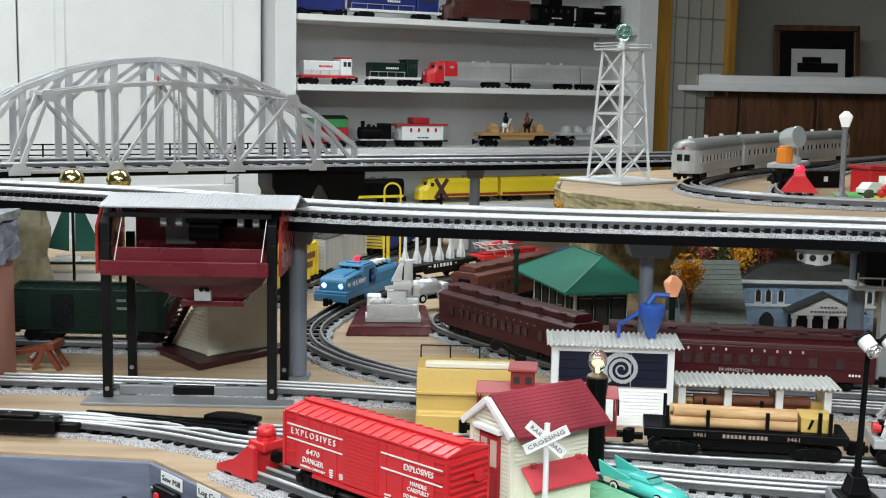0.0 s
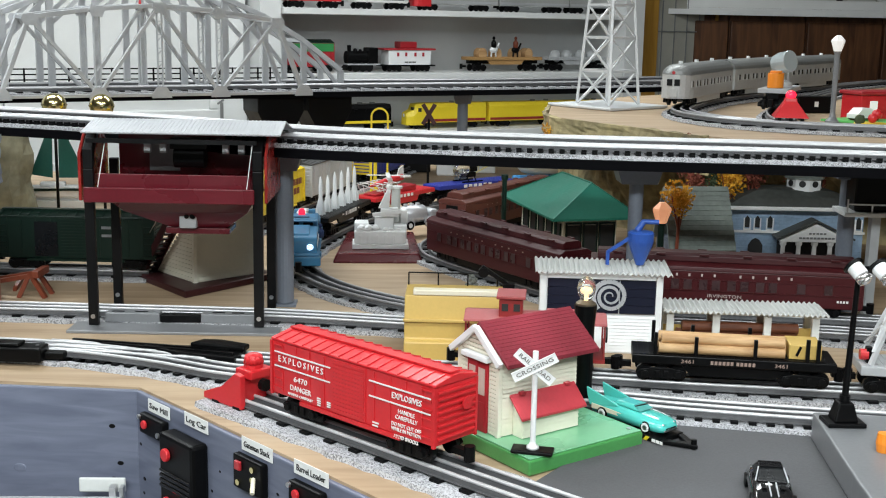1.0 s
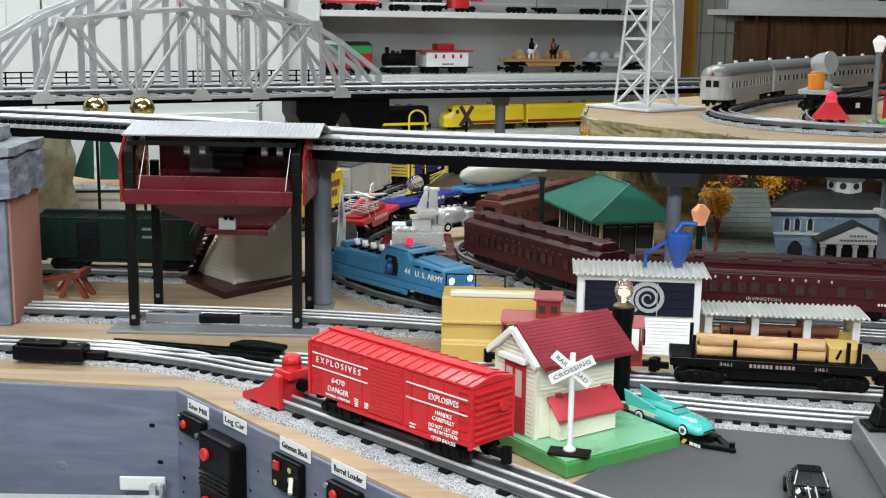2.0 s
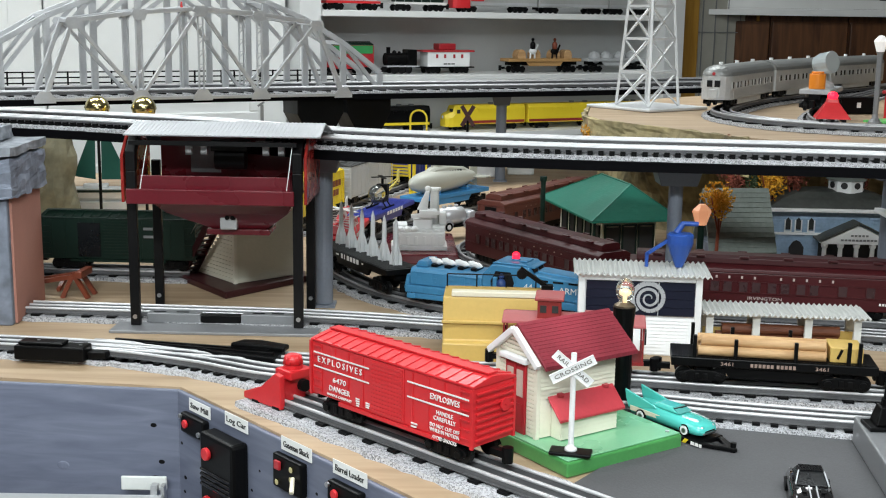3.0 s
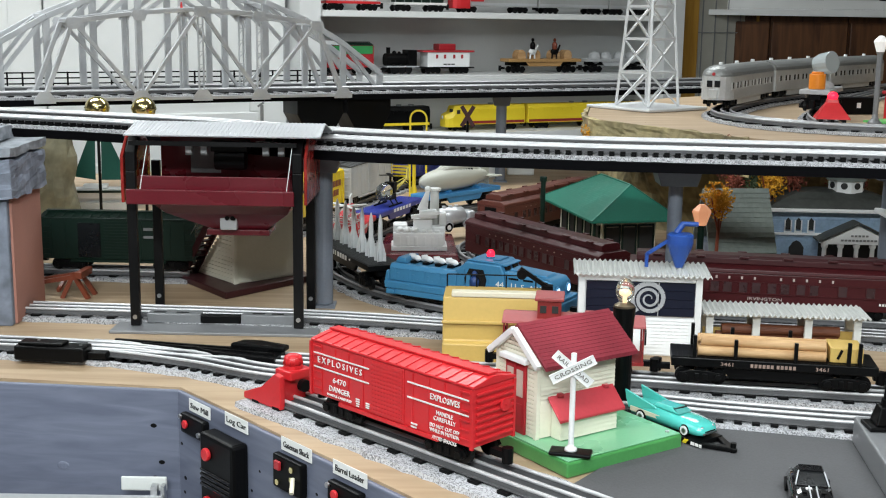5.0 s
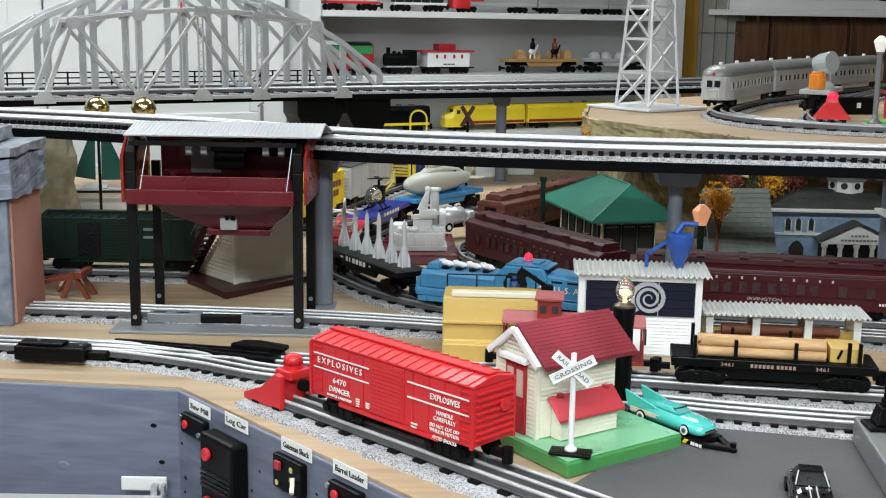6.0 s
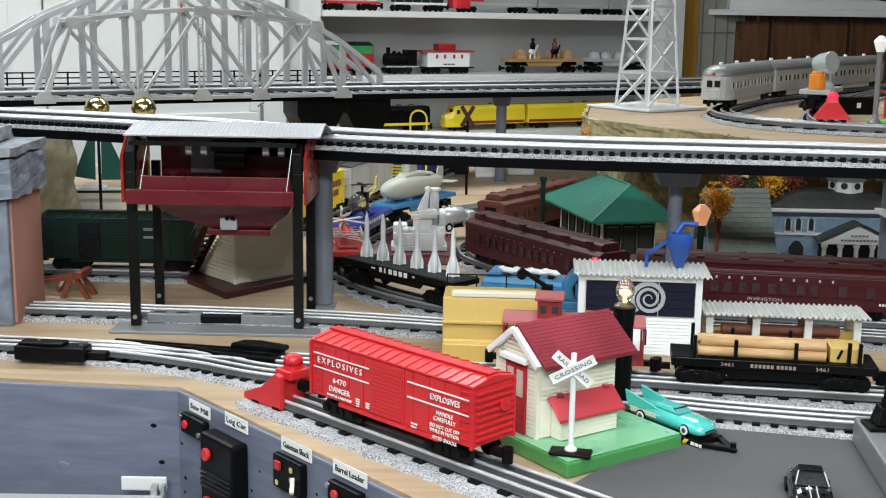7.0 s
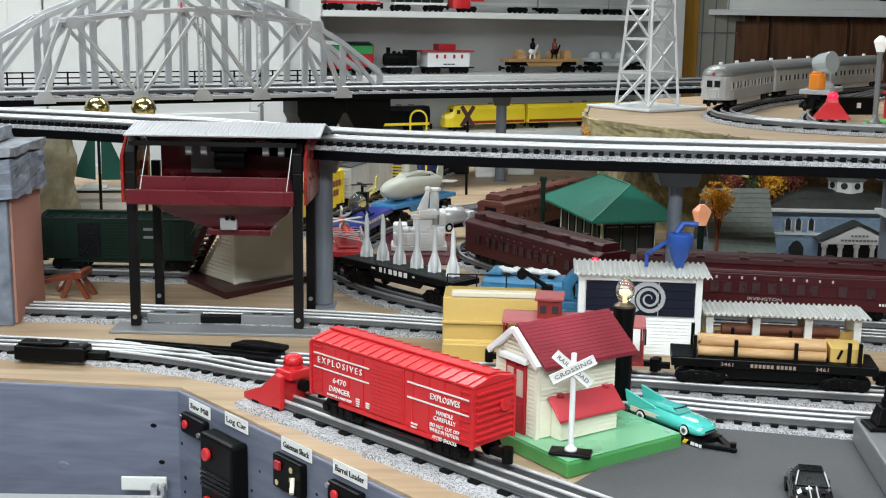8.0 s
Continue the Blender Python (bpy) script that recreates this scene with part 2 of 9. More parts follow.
# ---------------------------------------------------------------- mesh helpers
class B:
    """Collects simple solids in one bmesh."""

    def __init__(self):
        self.bm = bmesh.new()

    def bx(self, x0, x1, y0, y1, z0, z1, m=None):
        v = [self.bm.verts.new(p) for p in ((x0, y0, z0), (x1, y0, z0), (x1, y1, z0), (x0, y1, z0), (x0, y0, z1), (x1, y0, z1), (x1, y1, z1), (x0, y1, z1))]
        if m is not None:
            for q in v:
                q.co = m @ q.co
        for f in ((3, 2, 1, 0), (4, 5, 6, 7), (0, 1, 5, 4), (1, 2, 6, 5), (2, 3, 7, 6), (3, 0, 4, 7)):
            self.bm.faces.new([v[i] for i in f])
        return self

    def prism(self, pts, axis, a, b):
        """Extrudes a counter-clockwise outline along x, y or z."""
        def at(p, h):
            return {"x": (h, p[0], p[1]), "y": (p[0], h, p[1]), "z": (p[0], p[1], h)}[axis]
        lo, hi = [self.bm.verts.new(at(p, a)) for p in pts], [self.bm.verts.new(at(p, b)) for p in pts]
        k = len(pts)
        fs = [self.bm.faces.new(lo[::-1]), self.bm.faces.new(hi)]
        for i in range(k):
            fs.append(self.bm.faces.new((lo[i], lo[(i + 1) % k], hi[(i + 1) % k], hi[i])))
        bmesh.ops.recalc_face_normals(self.bm, faces=fs)
        return self

    def cyl(self, p, q, r, r2=None, seg=12):
        p, q = Vector(p), Vector(q)
        r2 = r if r2 is None else r2
        turn = (q - p).to_track_quat("Z", "Y").to_matrix()
        lo, hi = [], []
        for i in range(seg):
            a = 2 * math.pi * i / seg
            d = Vector((math.cos(a), math.sin(a), 0))
            lo.append(self.bm.verts.new(p + turn @ (d * r)))
            hi.append(self.bm.verts.new(q + turn @ (d * max(r2, 1e-5))))
        self.bm.faces.new(lo[::-1]), self.bm.faces.new(hi)
        for i in range(seg):
            self.bm.faces.new((lo[i], lo[(i + 1) % seg], hi[(i + 1) % seg], hi[i]))
        return self

    def bar(self, p, q, w, h):
        """A square bar between two points, w across and h deep."""
        p, q = Vector(p), Vector(q)
        d = q - p
        turn = d.to_track_quat("X", "Z").to_matrix().to_4x4()
        m = Matrix.Translation(p) @ turn
        return self.bx(0, d.length, -w / 2, w / 2, -h / 2, h / 2, m)

    def lathe(self, prof, at=(0, 0, 0), seg=16, m=None):
        rings = []
        for r, z in prof:
            ring = []
            for i in range(seg):
                a = 2 * math.pi * i / seg
                v = Vector((r * math.cos(a), r * math.sin(a), z))
                ring.append(self.bm.verts.new(Vector(at) + (m @ v if m is not None else v)))
            rings.append(ring)
        for lo, hi in zip(rings, rings[1:]):
            for i in range(seg):
                self.bm.faces.new((lo[i], lo[(i + 1) % seg], hi[(i + 1) % seg], hi[i]))
        self.bm.faces.new(rings[0][::-1]), self.bm.faces.new(rings[-1])
        return self

    def ball(self, c, r, s=(1, 1, 1), seg=14):
        k = max(6, seg // 2)
        prof = [(r * math.sin(math.pi * i / k) + 1e-5, -r * math.cos(math.pi * i / k)) for i in range(k + 1)]
        return self.lathe(prof, c, seg, Matrix.Diagonal(s))

    def loft(self, rings):
        """Joins rings of equal length by quads and closes the ends."""
        rows = [[self.bm.verts.new(p) for p in ring] for ring in rings]
        k = len(rows[0])
        fs = []
        for lo, hi in zip(rows, rows[1:]):
            for i in range(k):
                fs.append(self.bm.faces.new((lo[i], lo[(i + 1) % k], hi[(i + 1) % k], hi[i])))
        fs += [self.bm.faces.new(rows[0][::-1]), self.bm.faces.new(rows[-1])]
        bmesh.ops.recalc_face_normals(self.bm, faces=fs)
        return self


def part(name, b, material, parent=None, label="", bevel=0.0, smooth=False, m=None):
    me = bpy.data.meshes.new(name)
    b.bm.to_mesh(me)
    b.bm.free()
    me.materials.append(material)
    ob = new(name, me)
    if parent is not None:
        ob.parent = parent
    if m is not None:
        ob.matrix_basis = m
    if smooth:
        me.shade_smooth()
    if bevel:
        bv = ob.modifiers.new("edge", "BEVEL")
        bv.width, bv.segments, bv.limit_method, bv.angle_limit = bevel, 2, "ANGLE", radians(35)
    return tagged(ob, label) if label else ob


def twin(ob, parent, m):
    """Another part on the same mesh."""
    o = ob.copy()
    scene.collection.objects.link(o)
    o.parent = parent
    o.matrix_basis = m
    return o


def thing(name, label, category, x, y, z=TZ, rz=0.0, group="", kind=""):
    e = new(name)
    e.empty_display_size = 0.02
    e.matrix_basis = pose(x, y, z, 0, 0, rz)
    return tagged(e, label, category, group, kind)


def letters(s, size, material, parent, m, width=None, name="lettering"):
    """Words as a thin mesh, centred, in the xy plane of m."""
    cu = bpy.data.curves.new("words", "FONT")
    cu.body, cu.size, cu.extrude, cu.align_x, cu.align_y = s, size, 0.0004, "CENTER", "CENTER"
    cu.resolution_u = 2
    tmp = bpy.data.objects.new("words", cu)
    scene.collection.objects.link(tmp)
    me = bpy.data.meshes.new_from_object(tmp.evaluated_get(bpy.context.evaluated_depsgraph_get()))
    bpy.data.objects.remove(tmp)
    if width:
        xs = [v.co.x for v in me.vertices]
        k = width / (max(xs) - min(xs))
        for v in me.vertices:
            v.co.x *= k
    me.name = name
    me.materials.clear()
    me.materials.append(material)
    ob = new(name, me)
    ob.parent, ob.matrix_basis = parent, m
    return ob


def bars(spans, h, material, parent, m, name="lettering"):
    """Unreadable writing or a trade name: a row of small bars."""
    b = B()
    for x0, x1, y in spans:
        b.bx(x0, x1, y - h / 2, y + h / 2, -0.0003, 0.0004)
    return tagged(part(name, b, material, parent, m=m), kind="stuff")


def smooth_line(pts, n=14):
    p = [np.array(q, float) for q in pts]
    p = [2 * p[0] - p[1]] + p + [2 * p[-1] - p[-2]]
    out = []
    for a, b, c, d in zip(p, p[1:], p[2:], p[3:]):
        for k in range(n):
            u = k / n
            out.append(0.5 * (2 * b + (c - a) * u + (2 * a - 5 * b + 4 * c - d) * u * u + (3 * b - a - 3 * c + d) * u ** 3))
    out.append(p[-2])
    return np.array(out)


def rough_box(x0, x1, y0, y1, z0, z1, amp=0.004, scale=45.0, cuts=9):
    """A block with a chipped, uneven surface."""
    b = B().bx(x0, x1, y0, y1, z0, z1)
    bmesh.ops.subdivide_edges(b.bm, edges=b.bm.edges[:], cuts=cuts, use_grid_fill=True)
    for v in b.bm.verts:
        v.co += amp * noise.noise_vector(v.co * scale) + amp * 0.5 * noise.noise_vector(v.co * scale * 3)
    return b


class Line:
    """A track's centre line, by its length."""

    def __init__(self, pts):
        self.c = smooth_line(pts)
        self.s = np.concatenate([[0], np.cumsum(np.hypot(*np.diff(self.c, axis=0).T))])
        self.length = float(self.s[-1])

    def at(self, s):
        return Vector((float(np.interp(s, self.s, self.c[:, 0])), float(np.interp(s, self.s, self.c[:, 1]))))

    def way(self, s):
        return (self.at(min(s + 0.004, self.length)) - self.at(max(s - 0.004, 0))).normalized()

    def car(self, s, half=0.075):
        a, b = self.at(s - half), self.at(s + half)
        c, d = (a + b) / 2, b - a
        return c, math.degrees(math.atan2(d.y, d.x))


def ribbon(b, line, z0, z1, left, right, step=0.02, s0=0.0, s1=None, rough=0.0):
    """A strip along a line between two offsets (left is positive)."""
    s1 = line.length if s1 is None else s1
    k = max(2, int((s1 - s0) / step))
    rings = []
    for i in range(k + 1):
        s = s0 + (s1 - s0) * i / k
        p, w = line.at(s), line.way(s)
        nx, ny = -w.y, w.x
        jl, jr = (random.uniform(-rough, rough), random.uniform(-rough, rough)) if rough else (0, 0)
        a, c = left + jl, right + jr
        edge = 0.25 * (z1 - z0) if rough else 0
        rings.append([(p.x + nx * c, p.y + ny * c, z0), (p.x + nx * a, p.y + ny * a, z0), (p.x + nx * (a - edge), p.y + ny * (a - edge), z1), (p.x + nx * (c + edge), p.y + ny * (c + edge), z1)])
    b.loft(rings)
    return b


RAILTOP = 0.016


def rail_head(line, z, off, s0, s1):
    """The tubular head of a tinplate rail, rounded on top."""
    k = max(2, int((s1 - s0) / 0.02))
    prof = [(0.0019 * math.cos(a), 0.0142 + 0.0018 * math.sin(a)) for a in [2 * math.pi * i / 10 for i in range(10)]]
    rings = []
    for i in range(k + 1):
        s = s0 + (s1 - s0) * i / k
        p, w = line.at(s), line.way(s)
        rings.append([(p.x - w.y * (off + d), p.y + w.x * (off + d), z + h) for d, h in prof])
    return B().loft(rings)


def track(name, label, line, z, ballast=BALLAST, bed=0.034, tie_step=0.034, rail=TIN, s0=0.0, s1=None, tie_w=0.011, tie_half=0.025, tie_end=0.0):
    e = thing(name, label, "railway track", 0, 0, 0)
    s1 = line.length if s1 is None else s1
    part("roadbed", ribbon(B(), line, z, z + 0.005, bed, -bed, 0.012, s0, s1, 0.0025), ballast, e, "grey granular ballast strip")
    for off in (-0.0165, 0.0, 0.0165):
        r = part("rail", rail_head(line, z, off, s0, s1), rail, e, smooth=True)
        web = ribbon(B(), line, z + 0.0078, z + 0.0088, off + 0.0036, off - 0.0036, 0.02, s0, s1)
        part("rail_web", ribbon(web, line, z + 0.0088, z + 0.0128, off + 0.0009, off - 0.0009, 0.02, s0, s1), WEB, r, "rail web and foot, shade put into a dark colour")
    t = B()
    t.bx(-tie_w / 2, tie_w / 2, -tie_half, tie_half, 0.0045, 0.0078)
    if tie_end:
        t.bx(-tie_w / 2, tie_w / 2, -tie_half, -tie_half + 0.006, 0.0079, tie_end).bx(-tie_w / 2, tie_w / 2, tie_half - 0.006, tie_half, 0.0079, tie_end)
    first = part("tie", t, BLACK, e)
    k = int((s1 - s0) / tie_step)
    for i in range(k):
        s = s0 + tie_step * (i + 0.5)
        p, w = line.at(s), line.way(s)
        m = pose(p.x, p.y, z, 0, 0, math.degrees(math.atan2(w.y, w.x)))
        if i == 0:
            first.matrix_basis = m
        else:
            twin(first, e, m)
    return e


# ---------------------------------------------------------------- room
def slab(name, b, material, label, category="wall"):
    return tagged(part(name, b, material), label, category, "", "structure")


slab("floor", B().bx(-4, 4.5, -2.5, 7, -0.06, 0), FLOOR, "dark brown carpeted floor of a hobby room", "floor")
slab("ceiling", B().bx(-4, 4.5, -2.5, 7, 2.45, 2.5), CEIL, "plain white ceiling of a hobby room", "ceiling")
slab("wall_south", B().bx(-4, 4.5, -2.6, -2.5, 0, 2.45), SIDE_WALL, "plain beige painted wall behind the aisle")
slab("wall_west", B().bx(-4.1, -4, -2.5, 7, 0, 2.45), SIDE_WALL, "plain beige painted side wall")
slab("wall_east", B().bx(4.5, 4.6, -2.5, 7, 0, 2.45), SIDE_WALL, "plain beige painted side wall of the room")
slab("wall_far", B().bx(-4, 4.5, 6.9, 7.0, 0, 2.45), GREY_WALL, "plain grey painted end wall")

# The shelved wall runs obliquely: u along it, v into the room.
WALL = pose(-0.407, 3.861, 0, 0, 0, 26.8)


def wall_part(name, b, material, label, category="wall", kind="structure", bevel=0.0):
    ob = part(name, b, material, bevel=bevel)
    ob.matrix_basis = WALL
    return tagged(ob, label, category, "", kind)


wall_part("wall_north", B().bx(-3.2, 1.95, 0.16, 0.24, 0, 2.45), WHITE_WALL, "white painted wall behind the display shelves")
wall_part("wall_return", B().bx(-0.09, -0.02, -0.07, 0.16, 0, 2.45), WHITE_WALL, "white painted post at the end of the display shelves")
wall_part("wall_return_right", B().bx(1.300, 1.383, -0.09, 0.16, 0, 2.45), WHITE_WALL, "white painted post closing the display shelves")
for n, z in enumerate((0.82, 1.02, 1.215, 1.42, 1.64, 1.86)):
    wall_part("shelf_board", B().bx(-0.018, 1.298, -0.085, 0.158, z - 0.02, z), WHITE_DOOR, "long white painted display shelf holding model trains", "shelf", "", 0.002)

door = thing("panelled_door", "white painted panelled closet doors, closed", "door", 0, 0, 0)
door.matrix_basis = WALL
for u0 in (-3.06, -2.32, -1.58, -0.84):
    leaf = part("leaf", B().bx(u0, u0 + 0.735, 0.02, 0.055, 0.02, 2.1), WHITE_DOOR, door, bevel=0.003)
    for z0, z1 in ((0.2, 0.95), (1.07, 1.98)):
        part("panel_frame", B().bx(u0 + 0.1, u0 + 0.64, 0.012, 0.0215, z0, z0 + 0.03).bx(u0 + 0.1, u0 + 0.64, 0.012, 0.0215, z1 - 0.03, z1).bx(u0 + 0.1, u0 + 0.13, 0.012, 0.0215, z0 + 0.03, z1 - 0.03).bx(u0 + 0.61, u0 + 0.64, 0.012, 0.0215, z0 + 0.03, z1 - 0.03), WHITE_DOOR, leaf, bevel=0.004)

glass_door = thing("glazed_door", "yellow oak framed door with grey leaded glass panes", "door", 0, 0, 0)
glass_door.matrix_basis = WALL @ pose(1.386, 0.0, 0)
part("door_stile", B().bx(0, 0.112, -0.03, 0.02, 0, 2.1), OAK, glass_door, bevel=0.004)
part("door_stile", B().bx(0.39, 0.43, -0.03, 0.02, 0, 2.1), OAK, glass_door, bevel=0.004)
part("door_rail", B().bx(0.095, 0.39, -0.03, 0.02, 2.0, 2.1), OAK, glass_door, bevel=0.004)
part("pane", B().bx(0.095, 0.39, -0.005, 0.005, 0, 2.0), GREY_WALL, glass_door, "grey frosted glass")
lead = B()
for i in range(4):
    lead.bx(0.145 + i * 0.06, 0.148 + i * 0.06, -0.009, -0.0055, 0, 2.0)
for i in range(12):
    lead.bx(0.095, 0.39, -0.0088, -0.0056, 0.17 * i, 0.17 * i + 0.003)
part("leading", lead, GREY_PAINT, glass_door)

slab("wall_alcove", B().bx(1.28, 4.4, 5.25, 5.33, 0, 2.45), GREY_WALL, "grey painted wall above the wooden cabinets")
for i in range(5):
    cab = thing("wall_cabinet", "dark stained walnut cabinet with plain flat doors", "cabinet", 0.945 + 0.30 * i, 4.62, 0.0, 0, "cabinets under the white counter")
    part("body", B().bx(0, 0.295, 0.02, 0.5, 0.1, 1.427), WALNUT, cab)
    part("cabinet_door", B().bx(0.003, 0.292, 0, 0.0195, 0.1, 1.405), WALNUT, cab, bevel=0.003)
slab("counter_top", B().bx(0.90, 2.6, 4.56, 5.24, 1.4275, 1.4475), WHITE, "long white counter top above walnut cabinets", "counter")
ledge = thing("white_ledge", "white moulded plastic gutter section lying on the counter", "model part", 1.03, 4.6, 1.448)
part("tray", B().bx(0, 1.5, 0, 0.09, 0, 0.006).bx(0, 1.5, 0, 0.006, 0.0065, 0.04), WHITE, ledge, bevel=0.001)
for x in (0.02, 0.42, 0.66, 1.05, 1.3):
    part("block", B().bx(x, x + 0.11, 0.012, 0.07, 0.0065, 0.045), OFFWHITE, ledge, bevel=0.003)
pic = thing("framed_picture", "dark wooden picture frame holding a locomotive photograph", "picture", 1.50, 5.0, 1.448, -4)
pic.matrix_basis = pose(1.50, 5.05, 1.448, -9, 0, -4)
part("frame", B().bx(0, 0.36, 0, 0.02, 0, 0.025).bx(0, 0.36, 0, 0.02, 0.245, 0.27).bx(0, 0.025, 0, 0.02, 0.0255, 0.2445).bx(0.335, 0.36, 0, 0.02, 0.0255, 0.2445), WALNUT, pic, bevel=0.003)
part("mount", B().bx(0.0255, 0.3345, 0.012, 0.018, 0.0255, 0.2445), BLACK, pic, "black card mount")
part("print", B().bx(0.075, 0.30, 0.009, 0.0115, 0.045, 0.17), OFFWHITE, pic, "pale photograph with a dark engine")
part("engine_image", B().bx(0.10, 0.27, 0.0075, 0.0088, 0.07, 0.11).bx(0.12, 0.2, 0.0075, 0.0088, 0.1105, 0.135), BLACK, pic)
rack = thing("white_tree_rack", "white plastic rack of stacked horizontal arms", "rack", 2.02, 4.85, 1.448)
part("stem", B().cyl((0, 0, 0), (0, 0, 0.2), 0.006), WHITE, rack)
for i in range(7):
    part("arm", B().bar((-0.12 + 0.008 * i, 0, 0.05 + 0.022 * i), (0.2, 0, 0.03 + 0.022 * i), 0.012, 0.006), WHITE, rack)

# Assumed ceiling lights, all out of view; the last boosted to fill under decks
for x, y, power in ((-0.95, 0.62, 0.54), (0.75, 0.55, 0.46), (-1.15, 2.35, 0.80), (0.30, 2.85, 0.60), (-0.1, -0.9, 3.9)):
    cl = thing("ceiling_light", "assumed white ceiling light out of view, added to light the layout", "ceiling light", x, y, 2.45, 0, "ceiling lights")
    part("frame", B().bx(-0.62, 0.62, -0.17, 0.17, -0.05, -0.001), WHITE, cl)
    part("diffuser", B().bx(-0.6, 0.6, -0.15, 0.15, -0.056, -0.0505), TUBE_GLOW, cl, "glowing white diffuser")
    la = bpy.data.lights.new("tube_light", "AREA")
    la.shape, la.size, la.size_y, la.energy, la.color = "RECTANGLE", 1.2, 0.3, LAMP_WATTS * power, (0.90, 0.98, 0.99)
    lo = new("tube_light", la)
    lo.matrix_basis = pose(x, y, 2.385)

# ---------------------------------------------------------------- layout table
EDGE = [(-2.2, 1.34), (-0.491, 1.268), (-0.284, 1.243), (-0.038, 0.967), (0.25, 0.645), (2.2, 0.55), (2.2, 3.55), (1.0, 3.6), (-0.2, 3.2), (-2.2, 2.6)]
top = tagged(part("table_top", B().prism(EDGE, "z", 0.982, 1.0), PLY), "tan plywood top of the train layout", "table", "", "structure")
CORNER = Vector((-0.284, 1.243, 0))
FW = (Vector((-0.038, 0.967, 0)) - CORNER).normalized()
FDEG = math.degrees(math.atan2(FW.y, FW.x))
# Boards under the edge; fascia u runs from the corner to the aisle, v outwards is negative.
fas = part("fascia_board", B().bx(0.002, 0.75, -0.0065, -0.0005, 0.55, 0.9985), FASCIA, bevel=0.002)
fas.matrix_basis = pose(CORNER.x, CORNER.y, 0, 0, 0, FDEG)
tagged(fas, "grey-blue painted fascia board under the layout edge", "fascia", "", "structure")
fas2 = part("fascia_board", B().bx(-1.9, 0.0, -0.0065, -0.0005, 0.55, 0.9985), FASCIA, bevel=0.002)
fas2.matrix_basis = pose(CORNER.x, CORNER.y, 0, 0, 0, -5.5)
tagged(fas2, "grey-blue painted fascia board with screw holes", "fascia", "", "structure")
for i, (u, z, s) in enumerate(((-0.030, 0.957, 0.006), (-0.022, 0.915, 0.006), (-0.03, 0.897, 0.005), (-0.135, 0.905, 0.012), (0.012, 0.925, 0.005))):
    h = part("screw_hole", B().ball((0, 0, 0), s * 0.6, (1, 0.12, 0.7), 10), BLACK if s < 0.01 else FASCIA, fas2, m=pose(u, -0.0065, z))
for u, z, s in ((0.010, 0.940, 0.004), (0.016, 0.902, 0.005), (0.014, 0.885, 0.004), (0.150, 0.930, 0.0035), (0.165, 0.955, 0.003), (0.262, 0.962, 0.0035), (0.180, 0.900, 0.004), (0.350, 0.958, 0.003)):
    part("screw_hole", B().ball((0, 0, 0), s * 0.6, (1, 0.12, 0.75), 10), BLACK, fas, m=pose(u, -0.0065, z))
for x, y in ((-2.0, 1.5), (2.0, 0.8), (-2.0, 2.5), (2.0, 3.4), (0.1, 3.1), (-0.9, 1.42)):
    slab("table_leg", B().bx(x - 0.045, x + 0.045, y - 0.045, y + 0.045, 0, 0.981), BIRCH, "square wooden leg of the layout table", "table leg")
# Shelf with a clear bracket under the fascia
bench = part("bench_top", B().bx(-1.1, -0.3, 0.95, 1.212, 0.868, 0.888), GREY_PLASTIC, bevel=0.002)
tagged(bench, "grey laminate bench top below the fascia", "bench", "", "structure")
slab("bench_leg", B().bx(-1.08, -1.03, 1.0, 1.05, 0, 0.867).bx(-0.36, -0.31, 1.0, 1.05, 0, 0.867), BIRCH, "wooden leg of the grey bench", "bench leg")
br = thing("clear_bracket", "clear plastic hinge bracket screwed to the fascia", "bracket", -0.318, 1.222, 0.888)
part("plate", B().bx(-0.03, 0.02, 0.0, 0.004, 0.0, 0.016), OFFWHITE, br, bevel=0.0015)
part("strap", B().bx(0.005, 0.012, -0.012, -0.002, -0.05, 0.01).bx(0.016, 0.02, -0.012, -0.002, -0.05, 0.01), STEEL, br)

road = tagged(part("road_mat", B().prism([(0.115, 0.975), (0.16, 0.90), (0.32, 0.75), (0.9, 0.62), (0.9, 1.0), (0.46, 1.083), (0.32, 1.117), (0.25, 1.133), (0.225, 1.125)], "z", 1.0005, 1.003), MAT_ROAD), "dark grey asphalt road mat", "road", "", "structure")

# ---------------------------------------------------------------- railway lines
L_BOX = Line([(-0.188, 1.210), (-0.136, 1.160), (-0.031, 1.060), (0.075, 0.958), (0.21, 0.83), (0.33, 0.72)])
L_MAIN = Line([(-1.3, 1.40), (-0.8, 1.392), (-0.528, 1.372), (-0.387, 1.350), (-0.279, 1.312), (-0.186, 1.265), (-0.05, 1.232), (0.2, 1.184), (0.299, 1.158), (0.439, 1.129), (0.9, 1.045)])
L_LOG = Line([(-0.42, 1.362), (-0.279, 1.335), (-0.1, 1.305), (0.05, 1.287), (0.212, 1.265), (0.32, 1.245), (0.449, 1.226), (0.9, 1.15)])
L_COAL = Line([(-1.3, 1.60), (-0.8, 1.57), (-0.55, 1.548), (-0.403, 1.538), (-0.172, 1.522), (-0.001, 1.490), (0.05, 1.478)])
L_ARMY = Line([(1.15, 2.70), (0.92, 2.72), (0.72, 2.72), (0.50, 2.695), (0.33, 2.645), (0.21, 2.585), (0.11, 2.510), (0.03, 2.428), (-0.038, 2.340), (-0.095, 2.240), (-0.140, 2.100), (-0.172, 1.94), (-0.158, 1.81), (-0.105, 1.70), (-0.04, 1.625), (0.03, 1.572), (0.12, 1.533), (0.24, 1.508), (0.40, 1.49), (0.62, 1.45), (0.95, 1.38)])
